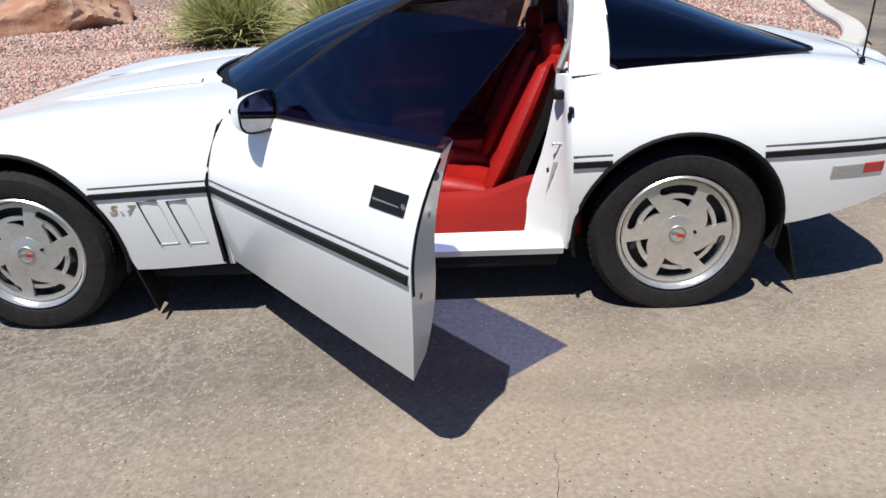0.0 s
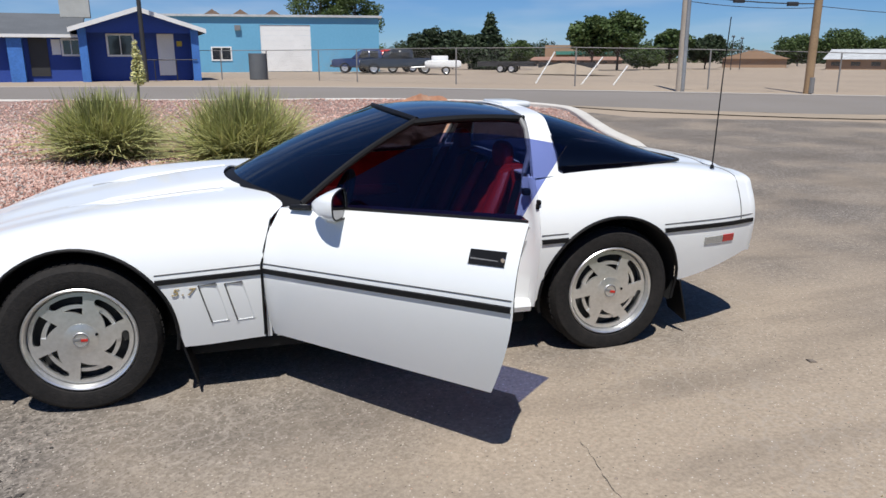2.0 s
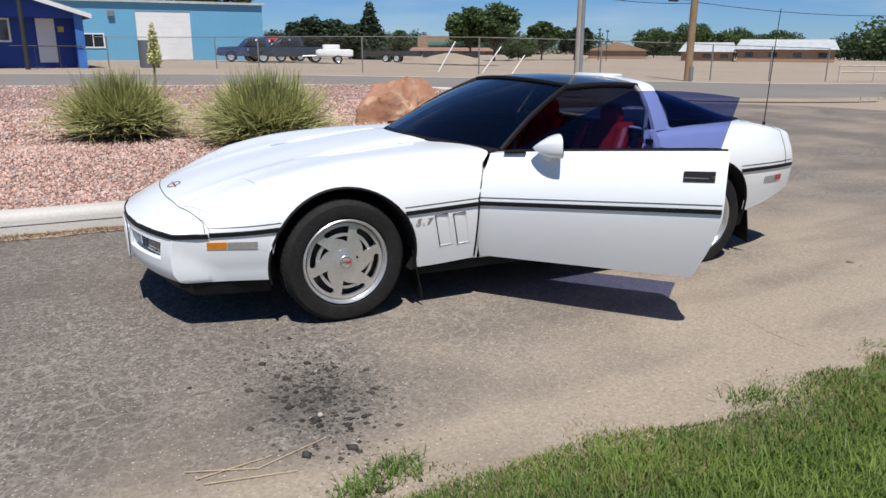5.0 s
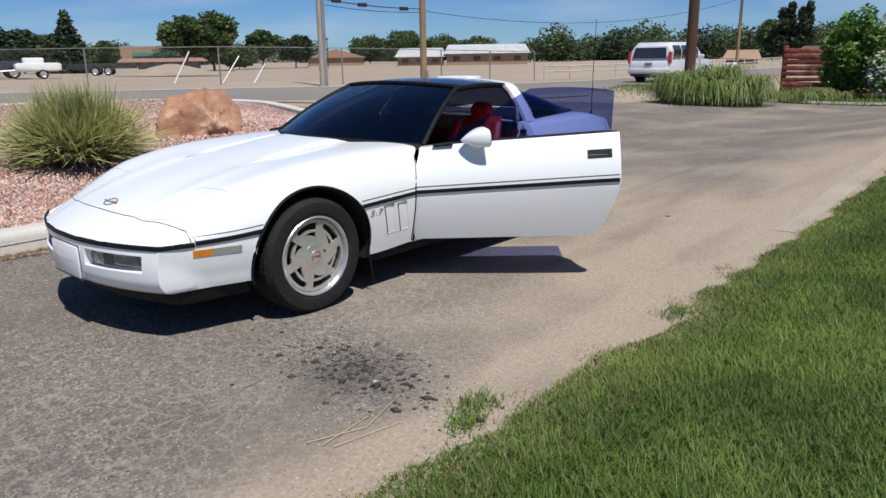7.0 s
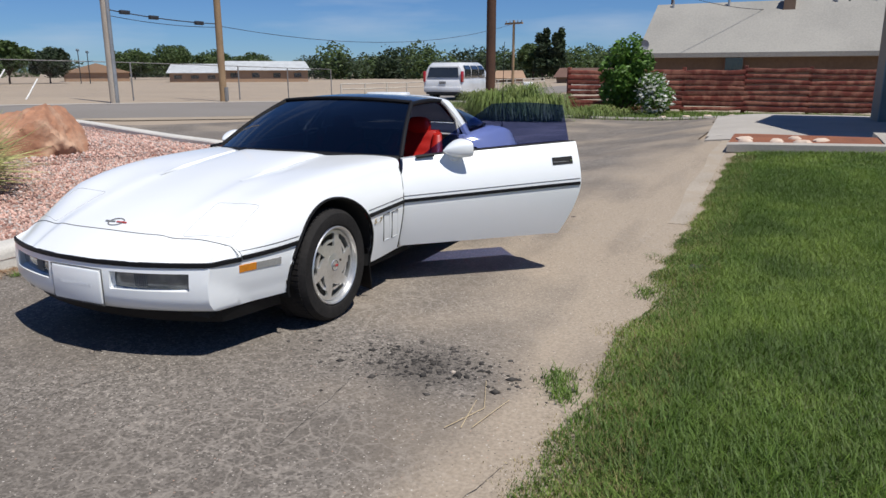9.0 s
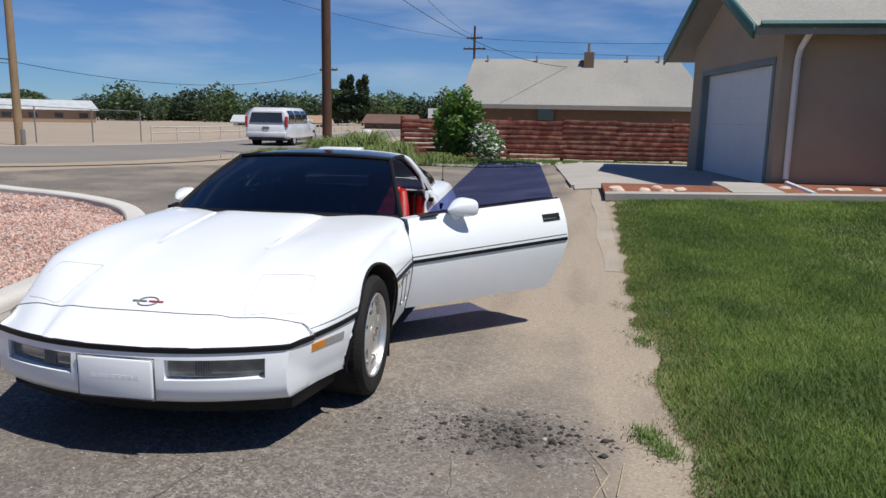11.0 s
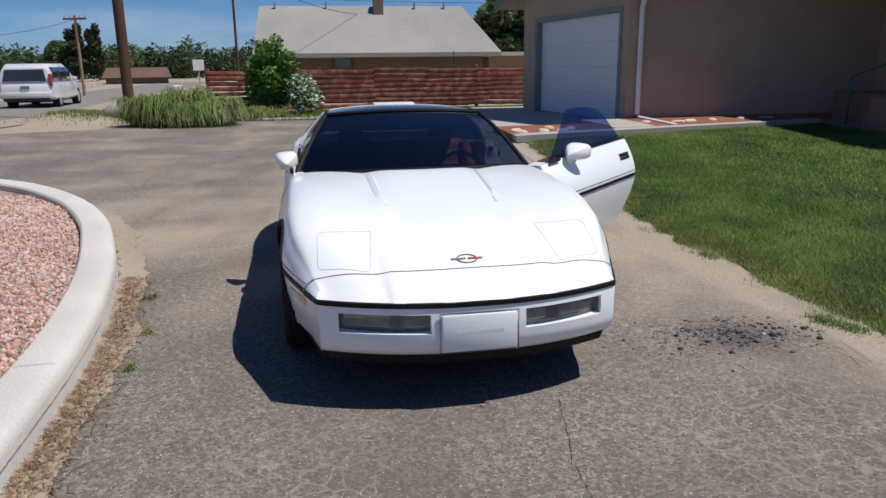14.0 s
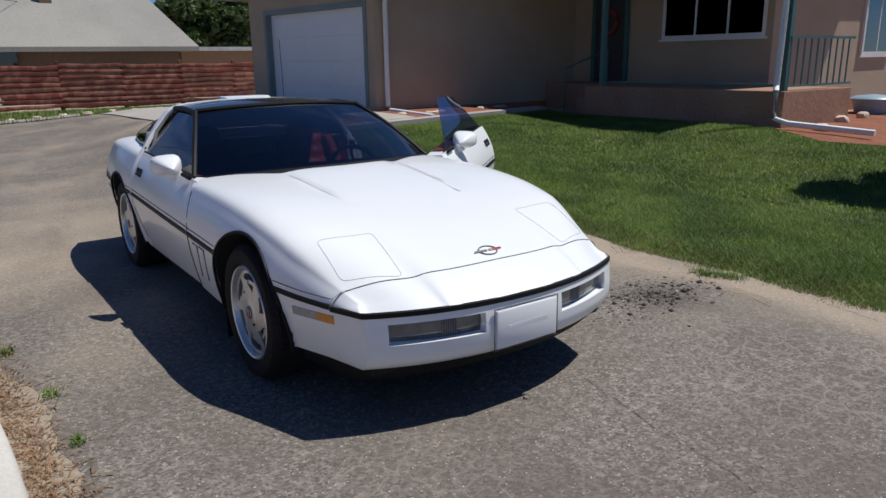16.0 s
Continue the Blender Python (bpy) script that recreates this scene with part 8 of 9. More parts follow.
# chain-link fence along the far side of the street
cl = thing("chain_link_fence", (0, 0, 0), "tall grey chain-link fence along the street", "fence")
line = [(-9.0, 37.4), (2.2, 35.6), (6.0, 30.0), (9.5, 25.8), (13.5, 22.8), (18.0, 20.6), (23.0, 19.5), (29.5, 18.9)]
cp = dense(line, 2.8)
FENCE_H = 1.45
mesh_v, mesh_f = [], []
for i, p in enumerate(cp):
    z = land(p.x, p.y)
    bm = bmesh.new()
    tube(bm, [(p.x, p.y, z - 0.1), (p.x, p.y, z + FENCE_H)], 0.03, 7)
    part("post", bm, FENCEGREY, cl)
    if i + 1 < len(cp):
        q = cp[i + 1]
        zq = land(q.x, q.y)
        bm = bmesh.new()
        tube(bm, [(p.x, p.y, z + FENCE_H), (q.x, q.y, zq + FENCE_H)], 0.018, 6)
        part("top_rail", bm, FENCEGREY, cl)
        n = int((q - p).length / 0.11)
        for k in range(n):
            for s in (1, -1):
                f0, f1 = k / n, (k + s * FENCE_H / (q - p).length * n) / n
                za, zb = 0.02, FENCE_H
                if f1 > 1:
                    zb = FENCE_H * (1 - f0) / (f1 - f0)
                    f1 = 1
                if f1 < 0:
                    zb = FENCE_H * f0 / (f0 - f1)
                    f1 = 0
                a, b = p.lerp(q, f0), p.lerp(q, f1)
                w = Vector((0.0022, 0, 0))
                k0 = len(mesh_v)
                mesh_v += [(a.x - w.x, a.y, z + za), (a.x + w.x, a.y, z + za), (b.x + w.x, b.y, z + zb), (b.x - w.x, b.y, z + zb)]
                mesh_f.append((k0, k0 + 1, k0 + 2, k0 + 3))
tagged(cloud_mesh("wire_mesh", mesh_v, mesh_f, FENCEGREY, cl), kind="stuff")
# leaning white bars by the fence
for (xb, yb), (dx, dz) in zip(((13.2, 26.1), (14.75, 24.8), (15.75, 23.9)), ((0.95, 1.3), (1.05, 1.1), (0.75, 0.75))):
    th = thing("leaning_bar", (xb, yb, land(xb, yb)), "white leaning pipe bar by the fence", "bar", "leaning bars")
    bm = bmesh.new()
    tube(bm, [(0, 0, -0.05), (dx, 0.2, dz)], 0.028, 8)
    part("pipe", bm, WHITEPAINT, th)
# white rail fence running away along the street
wf = thing("white_fence", (0, 0, 0), "white pipe rail fence along the road", "fence")
wl_pts = dense([(30.2, 18.75), (40.0, 18.6), (52.0, 18.9), (70.0, 20.0)], 2.4)
for i, p in enumerate(wl_pts):
    z = land(p.x, p.y)
    bm = bmesh.new()
    tube(bm, [(p.x, p.y, z - 0.1), (p.x, p.y, z + 0.72)], 0.045, 7)
    part("post", bm, PALERAIL, wf)
    if i + 1 < len(wl_pts):
        q = wl_pts[i + 1]
        for h in (0.42, 0.70):
            bm = bmesh.new()
            tube(bm, [(p.x, p.y, z + h), (q.x, q.y, land(q.x, q.y) + h)], 0.035, 6)
            part("rail", bm, PALERAIL, wf)


def sign(x, y, z, w, diamond, mat, label, turn=0):
    th = thing("road_sign", (x, y, land(x, y)), label, "sign", turn=turn)
    bm = bmesh.new()
    tube(bm, [(0, 0, 0), (0, 0, z)], 0.03, 6)
    part("post", bm, STEEL, th)
    bm = bmesh.new()
    box(bm, -0.012, 0.0, -w / 2, w / 2, -w / 2, w / 2, m=pose(-0.03, 0, z, 45 if diamond else 0, 0, 0))
    part("plate", bm, mat, th, soft=False)


sign(38.0, 16.9, 1.45, 0.55, True, STEEL, "grey back of a diamond road sign", 20)
sign(52.0, 8.4, 1.8, 0.75, False, WHITEPAINT, "small white road sign", 5)
mb = thing("mailbox", (19.3, 4.55, 0.0), "white mailbox on a wooden post", "mailbox")
part("post", boxes((-0.05, 0.05, -0.05, 0.05, 0, 0.85)), POLEPALE, mb, soft=False)
bm = bmesh.new()
box(bm, -0.2, 0.25, -0.1, 0.1, 0.85, 1.06, bevel=0.03)
part("box", bm, WHITEPAINT, mb)


# ---- vehicles ----
def road_wheel(parent, x, y, r, w, side):
    root = new("wheel")
    root.parent = parent
    root.matrix_basis = pose(x, y, r, 0, 0, 0 if side < 0 else 180)
    bm = bmesh.new()
    lathe(bm, [(r * 0.6, w), (r * 0.95, w), (r, w * 0.85), (r, w * 0.15), (r * 0.95, 0), (r * 0.66, 0), (r * 0.62, 0.03)], 28)
    part("tyre", bm, TYRE, root)
    bm = bmesh.new()
    lathe(bm, [(0.0001, 0.015), (r * 0.2, 0.01), (r * 0.5, 0.035), (r * 0.63, 0.012)], 28)
    part("rim", bm, ALLOY, root)
    return root


def loft(sections, cap=True):
    """A closed body through rings of points."""
    bm = bmesh.new()
    vs = grid(bm, sections, close=True)
    if cap:
        bm.faces.new(vs[0])
        bm.faces.new(list(reversed(vs[-1])))
    bmesh.ops.recalc_face_normals(bm, faces=bm.faces[:])
    return bm


def ring(x, half, z0, z1, tuck=0.06, top=None):
    """A rounded box section at x."""
    t = half - tuck if top is None else top
    return [(x, y, z) for y, z in ((-half * 0.92, z0), (half * 0.92, z0), (half, z0 + 0.08), (half, z0 + (z1 - z0) * 0.6), (t + 0.02, z1 - 0.03), (t - 0.05, z1), (-(t - 0.05), z1), (-(t + 0.02), z1 - 0.03), (-half, z0 + (z1 - z0) * 0.6), (-half, z0 + 0.08))]


def suv(at, turn):
    root = thing("suv", at, "large white sport utility wagon on the street", "car", turn=turn)
    L, H = 5.7, 1.02
    part("body", loft([ring(-2.85, 0.90, 0.52, 0.98), ring(-2.78, 0.98, 0.42, 1.06), ring(-2.2, 1.01, 0.36, 1.10), ring(0, 1.01, 0.34, 1.10), ring(1.5, 1.0, 0.36, 1.08), ring(2.5, 0.96, 0.40, 1.02), ring(2.82, 0.88, 0.46, 0.86)]), SUVWHITE, root)
    part("cabin", loft([ring(-2.80, 0.94, 0.95, 1.10, 0.04), ring(-2.68, 0.94, 0.98, 1.66, 0.16), ring(-2.35, 0.95, 1.0, 1.83, 0.20), ring(0.3, 0.95, 1.0, 1.85, 0.20), ring(0.75, 0.95, 1.0, 1.74, 0.2), ring(1.45, 0.95, 1.0, 1.12, 0.05)]), SUVWHITE, root)
    for s in (-1, 1):
        for a, b in ((-2.45, -1.55), (-1.45, -0.45), (-0.38, 0.62)):
            bm = bmesh.new()
            grid(bm, [[(a + 0.02, s * 0.958, 1.13), (b, s * 0.958, 1.13)], [(a + 0.05, s * 0.962, 1.50), (b - 0.03 - (0.12 if b > 0.5 else 0), s * 0.962, 1.50)], [(a + 0.08, s * 0.862, 1.68), (b - 0.06 - (0.24 if b > 0.5 else 0), s * 0.862, 1.68)]])
            part("window", bm, WINDOW, root, soft=False).modifiers.new("thickness", "SOLIDIFY").thickness = 0.03
        bm = bmesh.new()
        box(bm, -2.86, -2.66, s * 0.955 - 0.06, s * 0.955 + 0.05, 0.92, 1.42, bevel=0.02)
        part("tail_lamp", bm, REDLENS, root)
        bm = bmesh.new()
        box(bm, 0.72, 0.85, s * 1.10 - 0.10, s * 1.10 + 0.10, 1.12, 1.28, bevel=0.04)
        part("mirror", bm, SUVWHITE, root)
        bm = bmesh.new()
        tube(bm, [(-2.2, s * 0.70, 1.90), (0.1, s * 0.70, 1.92)], 0.02, 6)
        part("roof_rack", bm, PLASTIC, root)
    bm = bmesh.new()
    grid(bm, [[(-2.83, -0.80, 1.14), (-2.83, 0.80, 1.14)], [(-2.70, -0.72, 1.60), (-2.70, 0.72, 1.60)]])
    part("rear_window", bm, WINDOW, root, soft=False).modifiers.new("thickness", "SOLIDIFY").thickness = 0.04
    part("bumper", boxes((-2.93, -2.78, -0.95, 0.95, 0.46, 0.70), bevel=0.04), SUVWHITE, root)
    part("valance", boxes((-2.86, -2.70, -0.85, 0.85, 0.34, 0.47), bevel=0.02), PLASTIC, root)
    part("plate", boxes((-2.88, -2.855, -0.16, 0.16, 0.83, 0.95)), GREYTRIM, root)
    for x in (-1.65, 1.72):
        for s in (-1, 1):
            road_wheel(root, x, s * 1.0, 0.39, 0.26, s)
    part("floor_pan", boxes((-2.6, 2.5, -0.8, 0.8, 0.28, 0.45)), UNDER, root, soft=False)


suv((31.5, 12.2, land(31.5, 12.2) - 0.04), 4)


def pickup(at, turn, mat, label):
    root = thing("pickup_truck", at, label, "truck", "parked vehicles", turn=turn)
    part("body", loft([ring(-2.7, 0.85, 0.5, 0.9), ring(-2.6, 0.93, 0.42, 1.0), ring(-1.6, 0.95, 0.40, 1.06), ring(-0.7, 0.95, 0.40, 1.05), ring(2.6, 0.95, 0.45, 1.05), ring(2.75, 0.93, 0.5, 1.05)]), mat, root)
    part("cab", loft([ring(-1.25, 0.9, 1.0, 1.08, 0.04), ring(-0.65, 0.9, 1.0, 1.60, 0.18), ring(-0.3, 0.9, 1.0, 1.70, 0.2), ring(0.75, 0.9, 1.0, 1.70, 0.2), ring(0.95, 0.9, 1.0, 1.5, 0.14)]), mat, root)
    for s in (-1, 1):
        for a, b in ((-0.75, 0.02), (0.08, 0.72)):
            bm = bmesh.new()
            grid(bm, [[(a, s * 0.908, 1.10), (b, s * 0.908, 1.10)], [(a + (0.2 if a < -0.5 else 0.02), s * 0.912, 1.42), (b - 0.02, s * 0.912, 1.42)], [(a + (0.3 if a < -0.5 else 0.03), s * 0.80, 1.58), (b - 0.03, s * 0.80, 1.58)]])
            part("window", bm, WINDOW, root, soft=False).modifiers.new("thickness", "SOLIDIFY").thickness = 0.03
    bm = bmesh.new()
    grid(bm, [[(-1.22, -0.75, 1.10), (-1.22, 0.75, 1.10)], [(-0.72, -0.68, 1.58), (-0.72, 0.68, 1.58)]])
    part("windscreen", bm, WINDOW, root, soft=False).modifiers.new("thickness", "SOLIDIFY").thickness = 0.03
    for s in (-1, 1):
        part("headlamp", boxes((-2.74, -2.66, *sorted((s * 0.6, s * 0.85)), 0.78, 0.92), bevel=0.02), CLEARLENS, root)
    for x in (-1.75, 1.75):
        for s in (-1, 1):
            road_wheel(root, x, s * 0.95, 0.38, 0.24, s)
    part("bumper", boxes((-2.82, -2.68, -0.9, 0.9, 0.45, 0.62), bevel=0.03), PLASTIC, root)


pickup((11.6, 47.0, land(10, 47)), -10, TRUCKDARK, "dark grey pickup truck parked on the lot")
pickup((10.2, 51.0, land(9, 51)), -12, NAVY, "dark blue pickup parked behind the grey one")
pickup((12.0, 53.0, land(12, 53)), 2, REDPAINT, "red pickup parked at the back of the lot")
tr = thing("camping_trailer", (14.0, 44.2, land(14, 44)), "small white folding camping trailer on the lot", "trailer", turn=-14)
part("hull", loft([ring(-1.2, 0.80, 0.52, 0.82), ring(-1.0, 0.9, 0.42, 0.92), ring(1.0, 0.9, 0.42, 0.92), ring(1.2, 0.85, 0.48, 0.86)]), WHITEPAINT, tr)
part("hatch", boxes((-0.75, 0.35, -0.4, 0.4, 0.90, 1.22), bevel=0.06), WHITEPAINT, tr)
bm = bmesh.new()
tube(bm, [(-1.2, 0, 0.5), (-2.1, 0, 0.46)], 0.05, 6)
part("drawbar", bm, STEEL, tr)
for s in (-1, 1):
    road_wheel(tr, 0.2, s * 0.9, 0.28, 0.16, s)
for x, y in ((24.5, 60.0), (30.0, 59.0)):
    ft = thing("flatbed_trailer", (x, y, land(x, y)), "rusty dark flatbed trailer across the lot", "trailer", "flatbed trailers", turn=-30)
    part("deck", boxes((-2.6, 2.6, -1.0, 1.0, 0.55, 0.75)), PLASTIC, ft, soft=False)
    part("rail", boxes((-2.6, 2.6, -1.02, -0.98, 0.75, 1.0)), PLASTIC, ft, soft=False)
    for xx in (-0.5, 0.5):
        for s in (-1, 1):
            road_wheel(ft, xx, s * 1.05, 0.36, 0.2, s)
# low mound of dirt on the lot
bm = bmesh.new()
rows = []
for k in range(9):
    r = 3.2 * (1 - k / 8)
    rows.append([(26.5 + r * 1.4 * math.cos(t), 52 + r * math.sin(t), land(20, 52) - 0.05 + 0.8 * smooth(k / 8) + 0.1 * noise.noise(Vector((k, t * 2, 3)))) for t in np.linspace(0, 2 * math.pi, 20, endpoint=False)])
grid(bm, rows, close=True)
tagged(link("dirt_mound", bm, DIRT), "tan mound of loose dirt on the lot", "mound", kind="structure")


# ---- buildings across the street ----
bh = thing("blue_house", (-6.35, 34.5, 0.66), "royal blue wooden house with a white-edged gable porch", "house", turn=7)
bh_parts = lambda name, bm, mat, lab="", par=None: part(name, bm, mat, par or bh, lab, soft=False)
# gable block, local x along the front, y going back
bh_parts("wall", boxes((0.35, 5.0, 0.9, 1.1, -0.3, 2.3), (0.0, 0.35, 0, 5, -0.3, 2.3), (5.0, 5.3, 0, 5, -0.3, 2.3)), BLUEDARK)
bm = bmesh.new()
f = [bm.verts.new(p) for p in ((0, -0.02, 2.0), (5.3, -0.02, 2.0), (5.3, -0.02, 2.3), (2.65, -0.02, 3.05), (0, -0.02, 2.3))]
bm.faces.new(f)
bh_parts("gable", bm, BLUEDARK)
for x0 in (0.0, 5.0):
    bh_parts("porch_pier", boxes((x0 - 0.02, x0 + 0.34, -0.15, 0.05, -0.3, 2.2)), BLUEMID)
for s in (-1, 1):
    bm = bmesh.new()
    e, top = (2.65 + s * 3.05, 2.18), (2.65, 3.15)
    a = [(e[0], -0.45, e[1]), (top[0], -0.45, top[1]), (top[0], 5, top[1]), (e[0], 5, e[1])]
    vs = [bm.verts.new(p) for p in a]
    vb = [bm.verts.new((x, y, z - 0.16)) for x, y, z in a]
    bm.faces.new(vs)
    bm.faces.new(vb)
    for i in range(4):
        bm.faces.new((vs[i], vs[(i + 1) % 4], vb[(i + 1) % 4], vb[i]))
    bmesh.ops.recalc_face_normals(bm, faces=bm.faces[:])
    roof = bh_parts("roof", bm, DARKROOF)
    bm = bmesh.new()
    grid(bm, [[(e[0], -0.48, e[1] - 0.18), (e[0], -0.48, e[1] + 0.03)], [(top[0], -0.48, top[1] - 0.18), (top[0], -0.48, top[1] + 0.03)]])
    bh_parts("barge_board", bm, WHITEPAINT, "white barge board", roof)


def bh_window(x0, x1, z0, z1, y):
    w = new("window")
    w.parent = bh
    bh_parts("pane", boxes((x0, x1, y - 0.03, y, z0, z1)), WINDOW, "", w)
    bh_parts("frame", boxes((x0 - 0.09, x0, y - 0.06, y, z0 - 0.09, z1 + 0.09), (x1, x1 + 0.09, y - 0.06, y, z0 - 0.09, z1 + 0.09), (x0, x1, y - 0.06, y, z0 - 0.09, z0), (x0, x1, y - 0.06, y, z1, z1 + 0.09), ((x0 + x1) / 2 - 0.02, (x0 + x1) / 2 + 0.02, y - 0.05, y, z0, z1)), WHITEPAINT, "", w)


bh_window(1.22, 2.30, 1.0, 1.90, 0.9)
bh_parts("door", boxes((3.44, 4.22, 0.84, 0.9, 0.0, 2.0)), WHITEPAINT, "white panelled entrance door")
bh_parts("notice", boxes((4.35, 4.6, 0.86, 0.9, 1.4, 1.65)), YELLOW, "small yellow notice")
# low wing
bh_parts("wing_wall", boxes((-8.2, 0.0, 1.2, 1.4, -0.3, 1.95), (-8.2, -8.0, 1.2, 6, -0.3, 1.95)), BLUEDARK)
for x0, w in ((-3.09, 0.62), (-6.25, 0.48)):
    bh_parts("pier", boxes((x0, x0 + w, 0.75, 1.2, -0.3, 1.78)), BLUEMID)
roof_bm = bmesh.new()
a = [(-8.6, 0.6, 1.90), (0.1, 0.6, 1.90), (0.1, 5.5, 3.1), (-7.9, 5.5, 3.1)]
vs = [roof_bm.verts.new(p) for p in a]
vb = [roof_bm.verts.new((x, y, z - 0.14)) for x, y, z in a]
roof_bm.faces.new(vs)
roof_bm.faces.new(vb)
for i in range(4):
    roof_bm.faces.new((vs[i], vs[(i + 1) % 4], vb[(i + 1) % 4], vb[i]))
bmesh.ops.recalc_face_normals(roof_bm, faces=roof_bm.faces[:])
bh_parts("wing_roof", roof_bm, DARKROOF)
bh_parts("fascia", boxes((-8.62, 0.0, 0.55, 0.6, 1.78, 1.93)), WHITEPAINT)
bh_window(-4.96, -4.16, 0.98, 1.64, 1.2)
bh_window(-0.78, -0.10, 1.02, 1.66, 1.2)
bh_parts("shutter", boxes((-1.28, -0.90, 1.15, 1.2, 1.0, 1.70)), WHITEPAINT, "pale panel beside the window")
# no opening here: a dark panel on the wall gives the recess its shade
bh_parts("doorway", boxes((-2.25, -1.45, 1.15, 1.2, 0.0, 1.76)), PLASTIC, "flat dark panel for the shaded doorway recess")
bh_parts("chimney", boxes((-1.0, 0.4, 4.6, 5.6, 2.9, 4.1)), material("pale_block", (0.5, 0.5, 0.46), 0.9), "pale block chimney")
bm = bmesh.new()
for x in (3.2, 4.2):
    tube(bm, [(x, -0.2, -0.3), (x, -0.2, 0.75)], 0.025, 6)
tube(bm, [(2.2, -0.2, 0.75), (5.2, -0.2, 0.75)], 0.025, 6)
bh_parts("hand_rail", bm, PLASTIC, "dark metal hand rail")

wh = thing("warehouse", (-4.2, 59.0, 0.45), "long sky-blue metal warehouse with a white roller door", "warehouse", turn=-4)
wp = lambda name, bm, mat, lab="", par=None: part(name, bm, mat, par or wh, lab, soft=False)
wp("wall", boxes((-3, 6.9, 0, 0.2, -0.5, 4.25), (10.9, 16.5, 0, 0.2, -0.5, 4.25), (6.9, 10.9, 0, 0.2, 3.65, 4.25), (16.3, 16.5, 0.2, 16, -0.5, 4.25)), BLUELIGHT)
bm = boxes((-3.2, 16.75, -0.25, 16, 4.25, 4.42))
roof = wp("roof", bm, PALEROOF, "pale roof edge")
dd = new("roller_door")
dd.parent = wh
for k in range(9):
    wp("slat", boxes((6.9, 10.9, 0.05, 0.10, 0.0 + 0.405 * k, 0.40 + 0.405 * k)), WHITEPAINT, "", dd)
w = new("window")
w.parent = wh
wp("pane", boxes((3.1, 4.5, -0.03, 0.0, 0.95, 1.85)), WINDOW, "", w)
wp("frame", boxes((3.0, 3.1, -0.06, 0, 0.85, 1.95), (4.5, 4.6, -0.06, 0, 0.85, 1.95), (3.1, 4.5, -0.06, 0, 0.85, 0.95), (3.1, 4.5, -0.06, 0, 1.85, 1.95), (3.77, 3.83, -0.05, 0, 0.95, 1.85)), WHITEPAINT, "", w)
wp("vent_box", boxes((4.95, 5.4, -0.25, 0.0, 3.2, 3.6)), GREYTRIM)
for x in (3.0, 5.3, 7.9):
    bm = bmesh.new()
    v8 = [bm.verts.new(p) for p in ((x - 0.95, 3, 4.4), (x + 0.95, 3, 4.4), (x, 3, 5.0), (x - 0.95, 4.5, 4.4), (x + 0.95, 4.5, 4.4), (x, 4.5, 5.0))]
    for q in ((0, 1, 2), (5, 4, 3), (0, 3, 4, 1), (1, 4, 5, 2), (2, 5, 3, 0)):
        bm.faces.new([v8[i] for i in q])
    wp("roof_vent", bm, BROWNBRICK, "", roof)
bn = thing("mesh_bin", (1.75, 35.6, land(1.7, 35.6)), "tall grey mesh refuse cage by the fence", "cage")
bm = bmesh.new()
lathe(bm, [(0.45, 0.0), (0.45, 1.3), (0.42, 1.3), (0.42, 0.02)], 18, "z")
part("cage", bm, material("mesh_grey", (0.12, 0.13, 0.14), 0.7), bn)


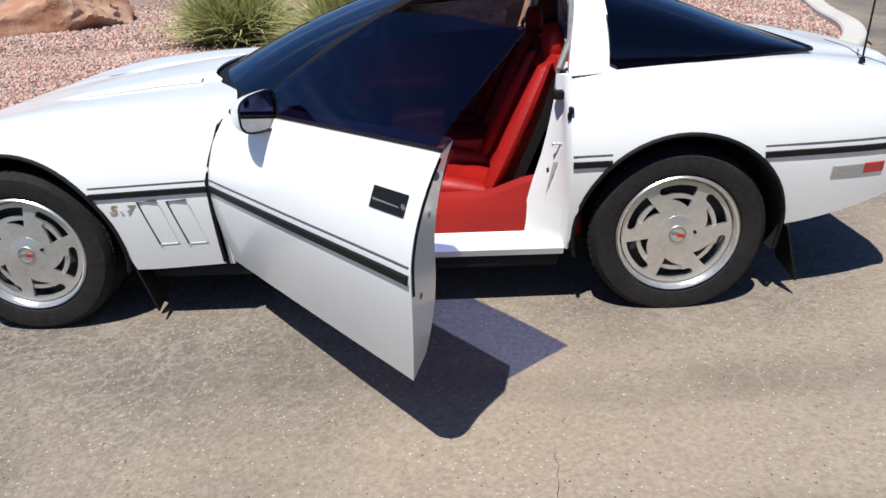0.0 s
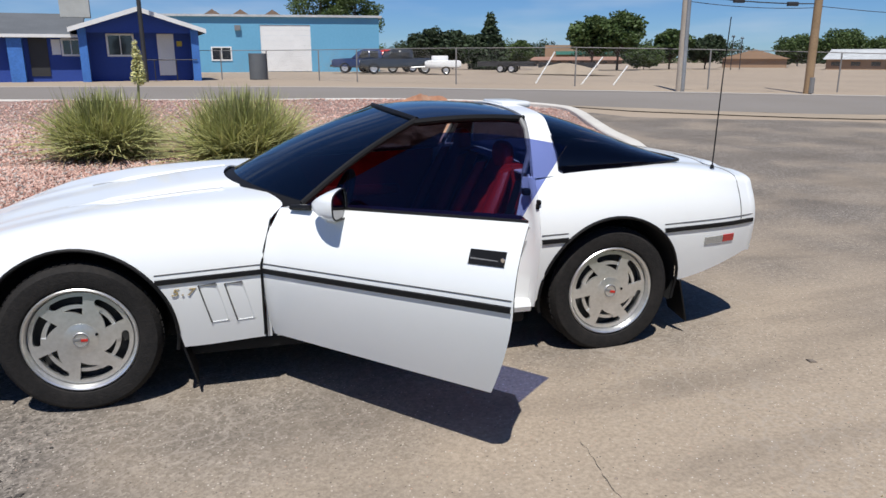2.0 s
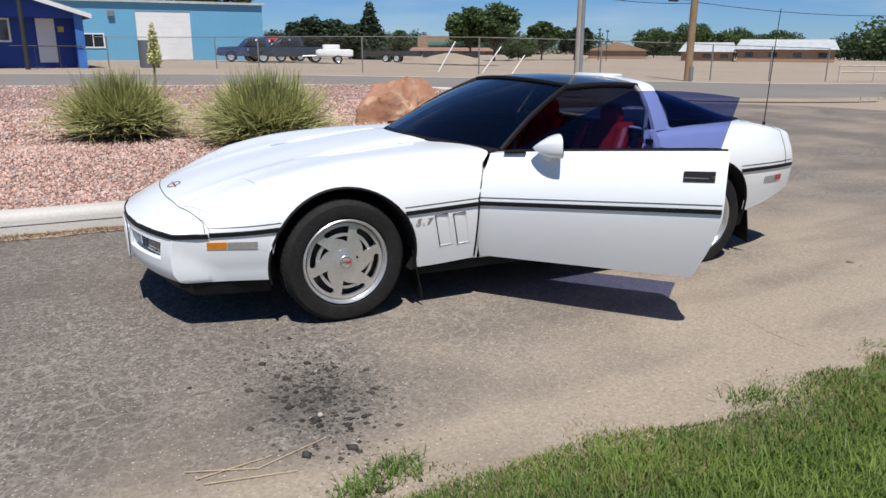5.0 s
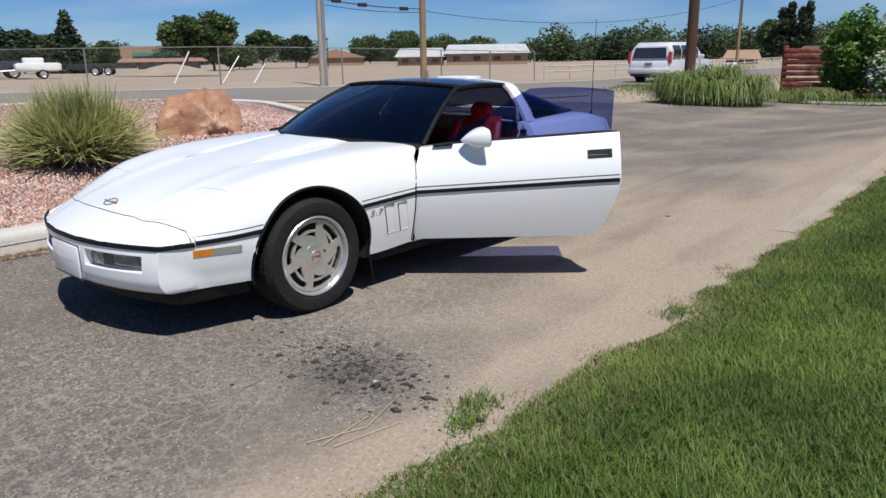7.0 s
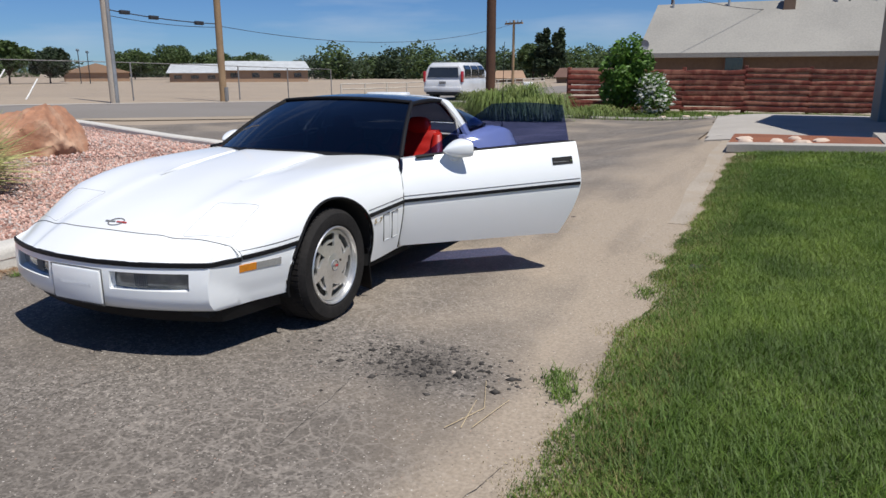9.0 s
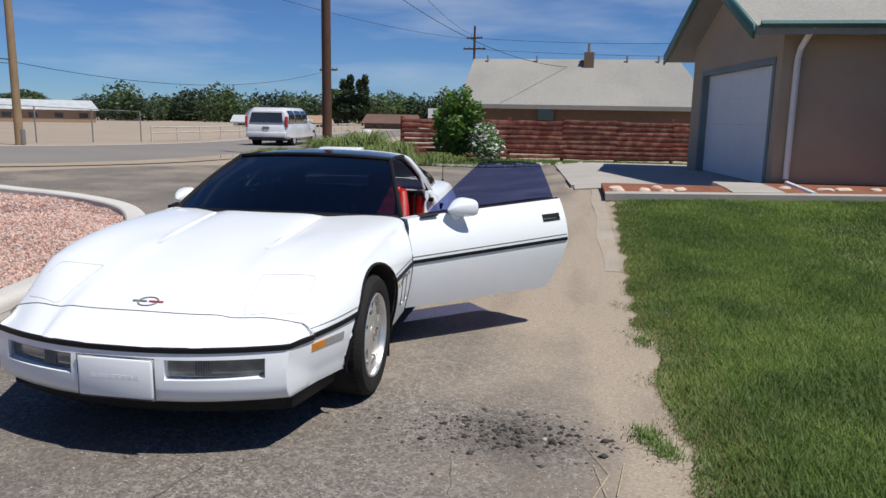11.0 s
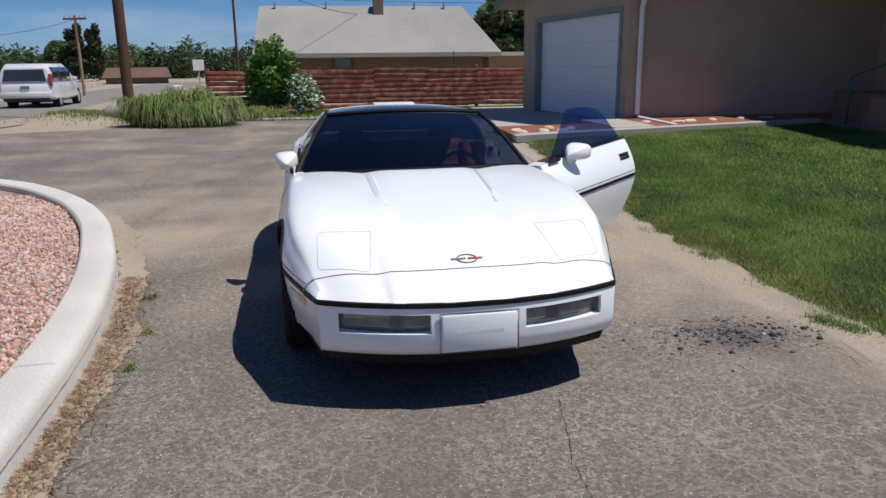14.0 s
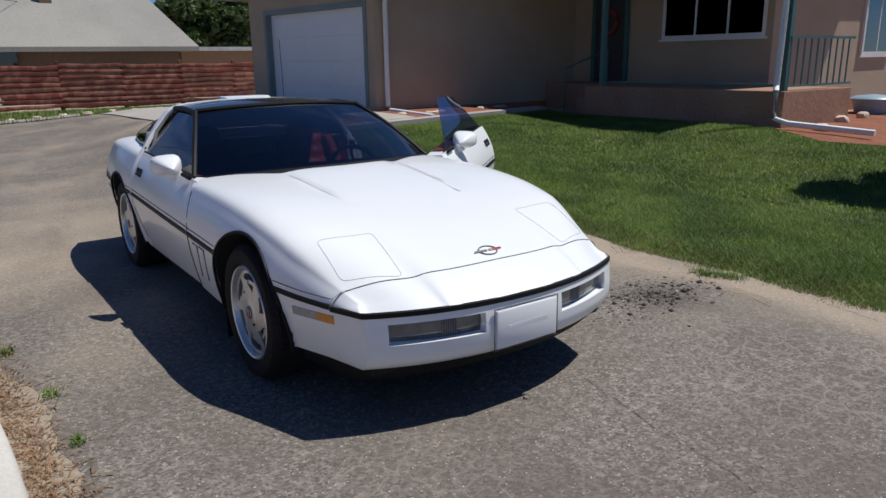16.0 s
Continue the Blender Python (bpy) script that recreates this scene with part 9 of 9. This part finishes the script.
def simple_house(name, at, turn, w, d, h, ridge, wall, roofmat, label, windows=4, hip=0.0):
    root = thing(name, at, label, "building", turn=turn)
    part("wall", boxes((-w / 2, w / 2, 0, 0.2, -1, h), (-w / 2, -w / 2 + 0.2, 0.2, d, -1, h), (w / 2 - 0.2, w / 2, 0.2, d, -1, h), (-w / 2, w / 2, d - 0.2, d, -1, h)), wall, root, soft=False)
    bm = bmesh.new()
    e = [(-w / 2 - 0.4, -0.5, h), (w / 2 + 0.4, -0.5, h), (w / 2 + 0.4, d + 0.5, h), (-w / 2 - 0.4, d + 0.5, h)]
    r = [(-w / 2 + hip - 0.4, d / 2, ridge), (w / 2 - hip + 0.4, d / 2, ridge)]
    vs = [bm.verts.new(p) for p in e]
    rs = [bm.verts.new(p) for p in r]
    for q in ((vs[0], vs[1], rs[1], rs[0]), (vs[2], vs[3], rs[0], rs[1]), (vs[3], vs[0], rs[0]), (vs[1], vs[2], rs[1]), tuple(reversed(vs))):
        bm.faces.new(q)
    bmesh.ops.recalc_face_normals(bm, faces=bm.faces[:])
    part("roof", bm, roofmat, root, soft=False)
    for k in range(windows):
        x = -w / 2 + w * (k + 0.5) / windows
        part("window", boxes((x - 0.5, x + 0.5, -0.04, 0.0, h * 0.42, h * 0.78)), WINDOW, root, soft=False)
    return root


simple_house("school", (80.6, 166.4, -0.2), -26, 25, 10, 1.15, 2.0, BROWNBRICK, material("terracotta_roof", (0.33, 0.19, 0.135), 0.9), "long low brown school with a tan roof", 9, 1.0)
sb = thing("school_hall", (92.0, 188.7, -0.2), "tall tan hall behind the school with a green roof edge", "building", turn=-24)
part("wall", boxes((-8, 8, 0, 8, 0, 5.2)), TANBRICK, sb, soft=False)
part("roof_edge", boxes((-5, 12.4, -3, 0, 2.6, 3.5)), GREENROOF, sb, soft=False)
simple_house("tan_hall", (81.8, 92.1, 0.0), 50, 7.5, 9, 1.3, 2.7, TANBRICK, TANBRICK, "tan gabled hall beyond the lot", 2)
simple_house("low_shop", (73.8, 70.7, -0.1), -48, 6.5, 8, 1.35, 2.6, TANBRICK, PALEROOF, "low tan shop with a pale metal roof", 3, 0.5)
simple_house("low_shop", (80.0, 63.5, -0.1), -50, 11.5, 8, 1.7, 3.0, TANBRICK, PALEROOF, "low tan workshop with a pale metal roof", 4, 0.5)
simple_house("far_house", (84.0, 19.5, -0.2), -80, 6.5, 6, 0.9, 2.0, BROWNBRICK, BROWNROOF, "far brown house beyond the road", 2, 0.4)
simple_house("far_house", (78.0, 35.0, -0.2), -65, 4.0, 5, 0.8, 1.6, WHITEPAINT, PALEROOF, "small pale far house", 2, 0.4)
simple_house("far_house", (80.0, 27.5, -0.2), -70, 3.2, 5, 0.8, 1.7, TANBRICK, TANBRICK, "small tan far house", 1, 0.4)
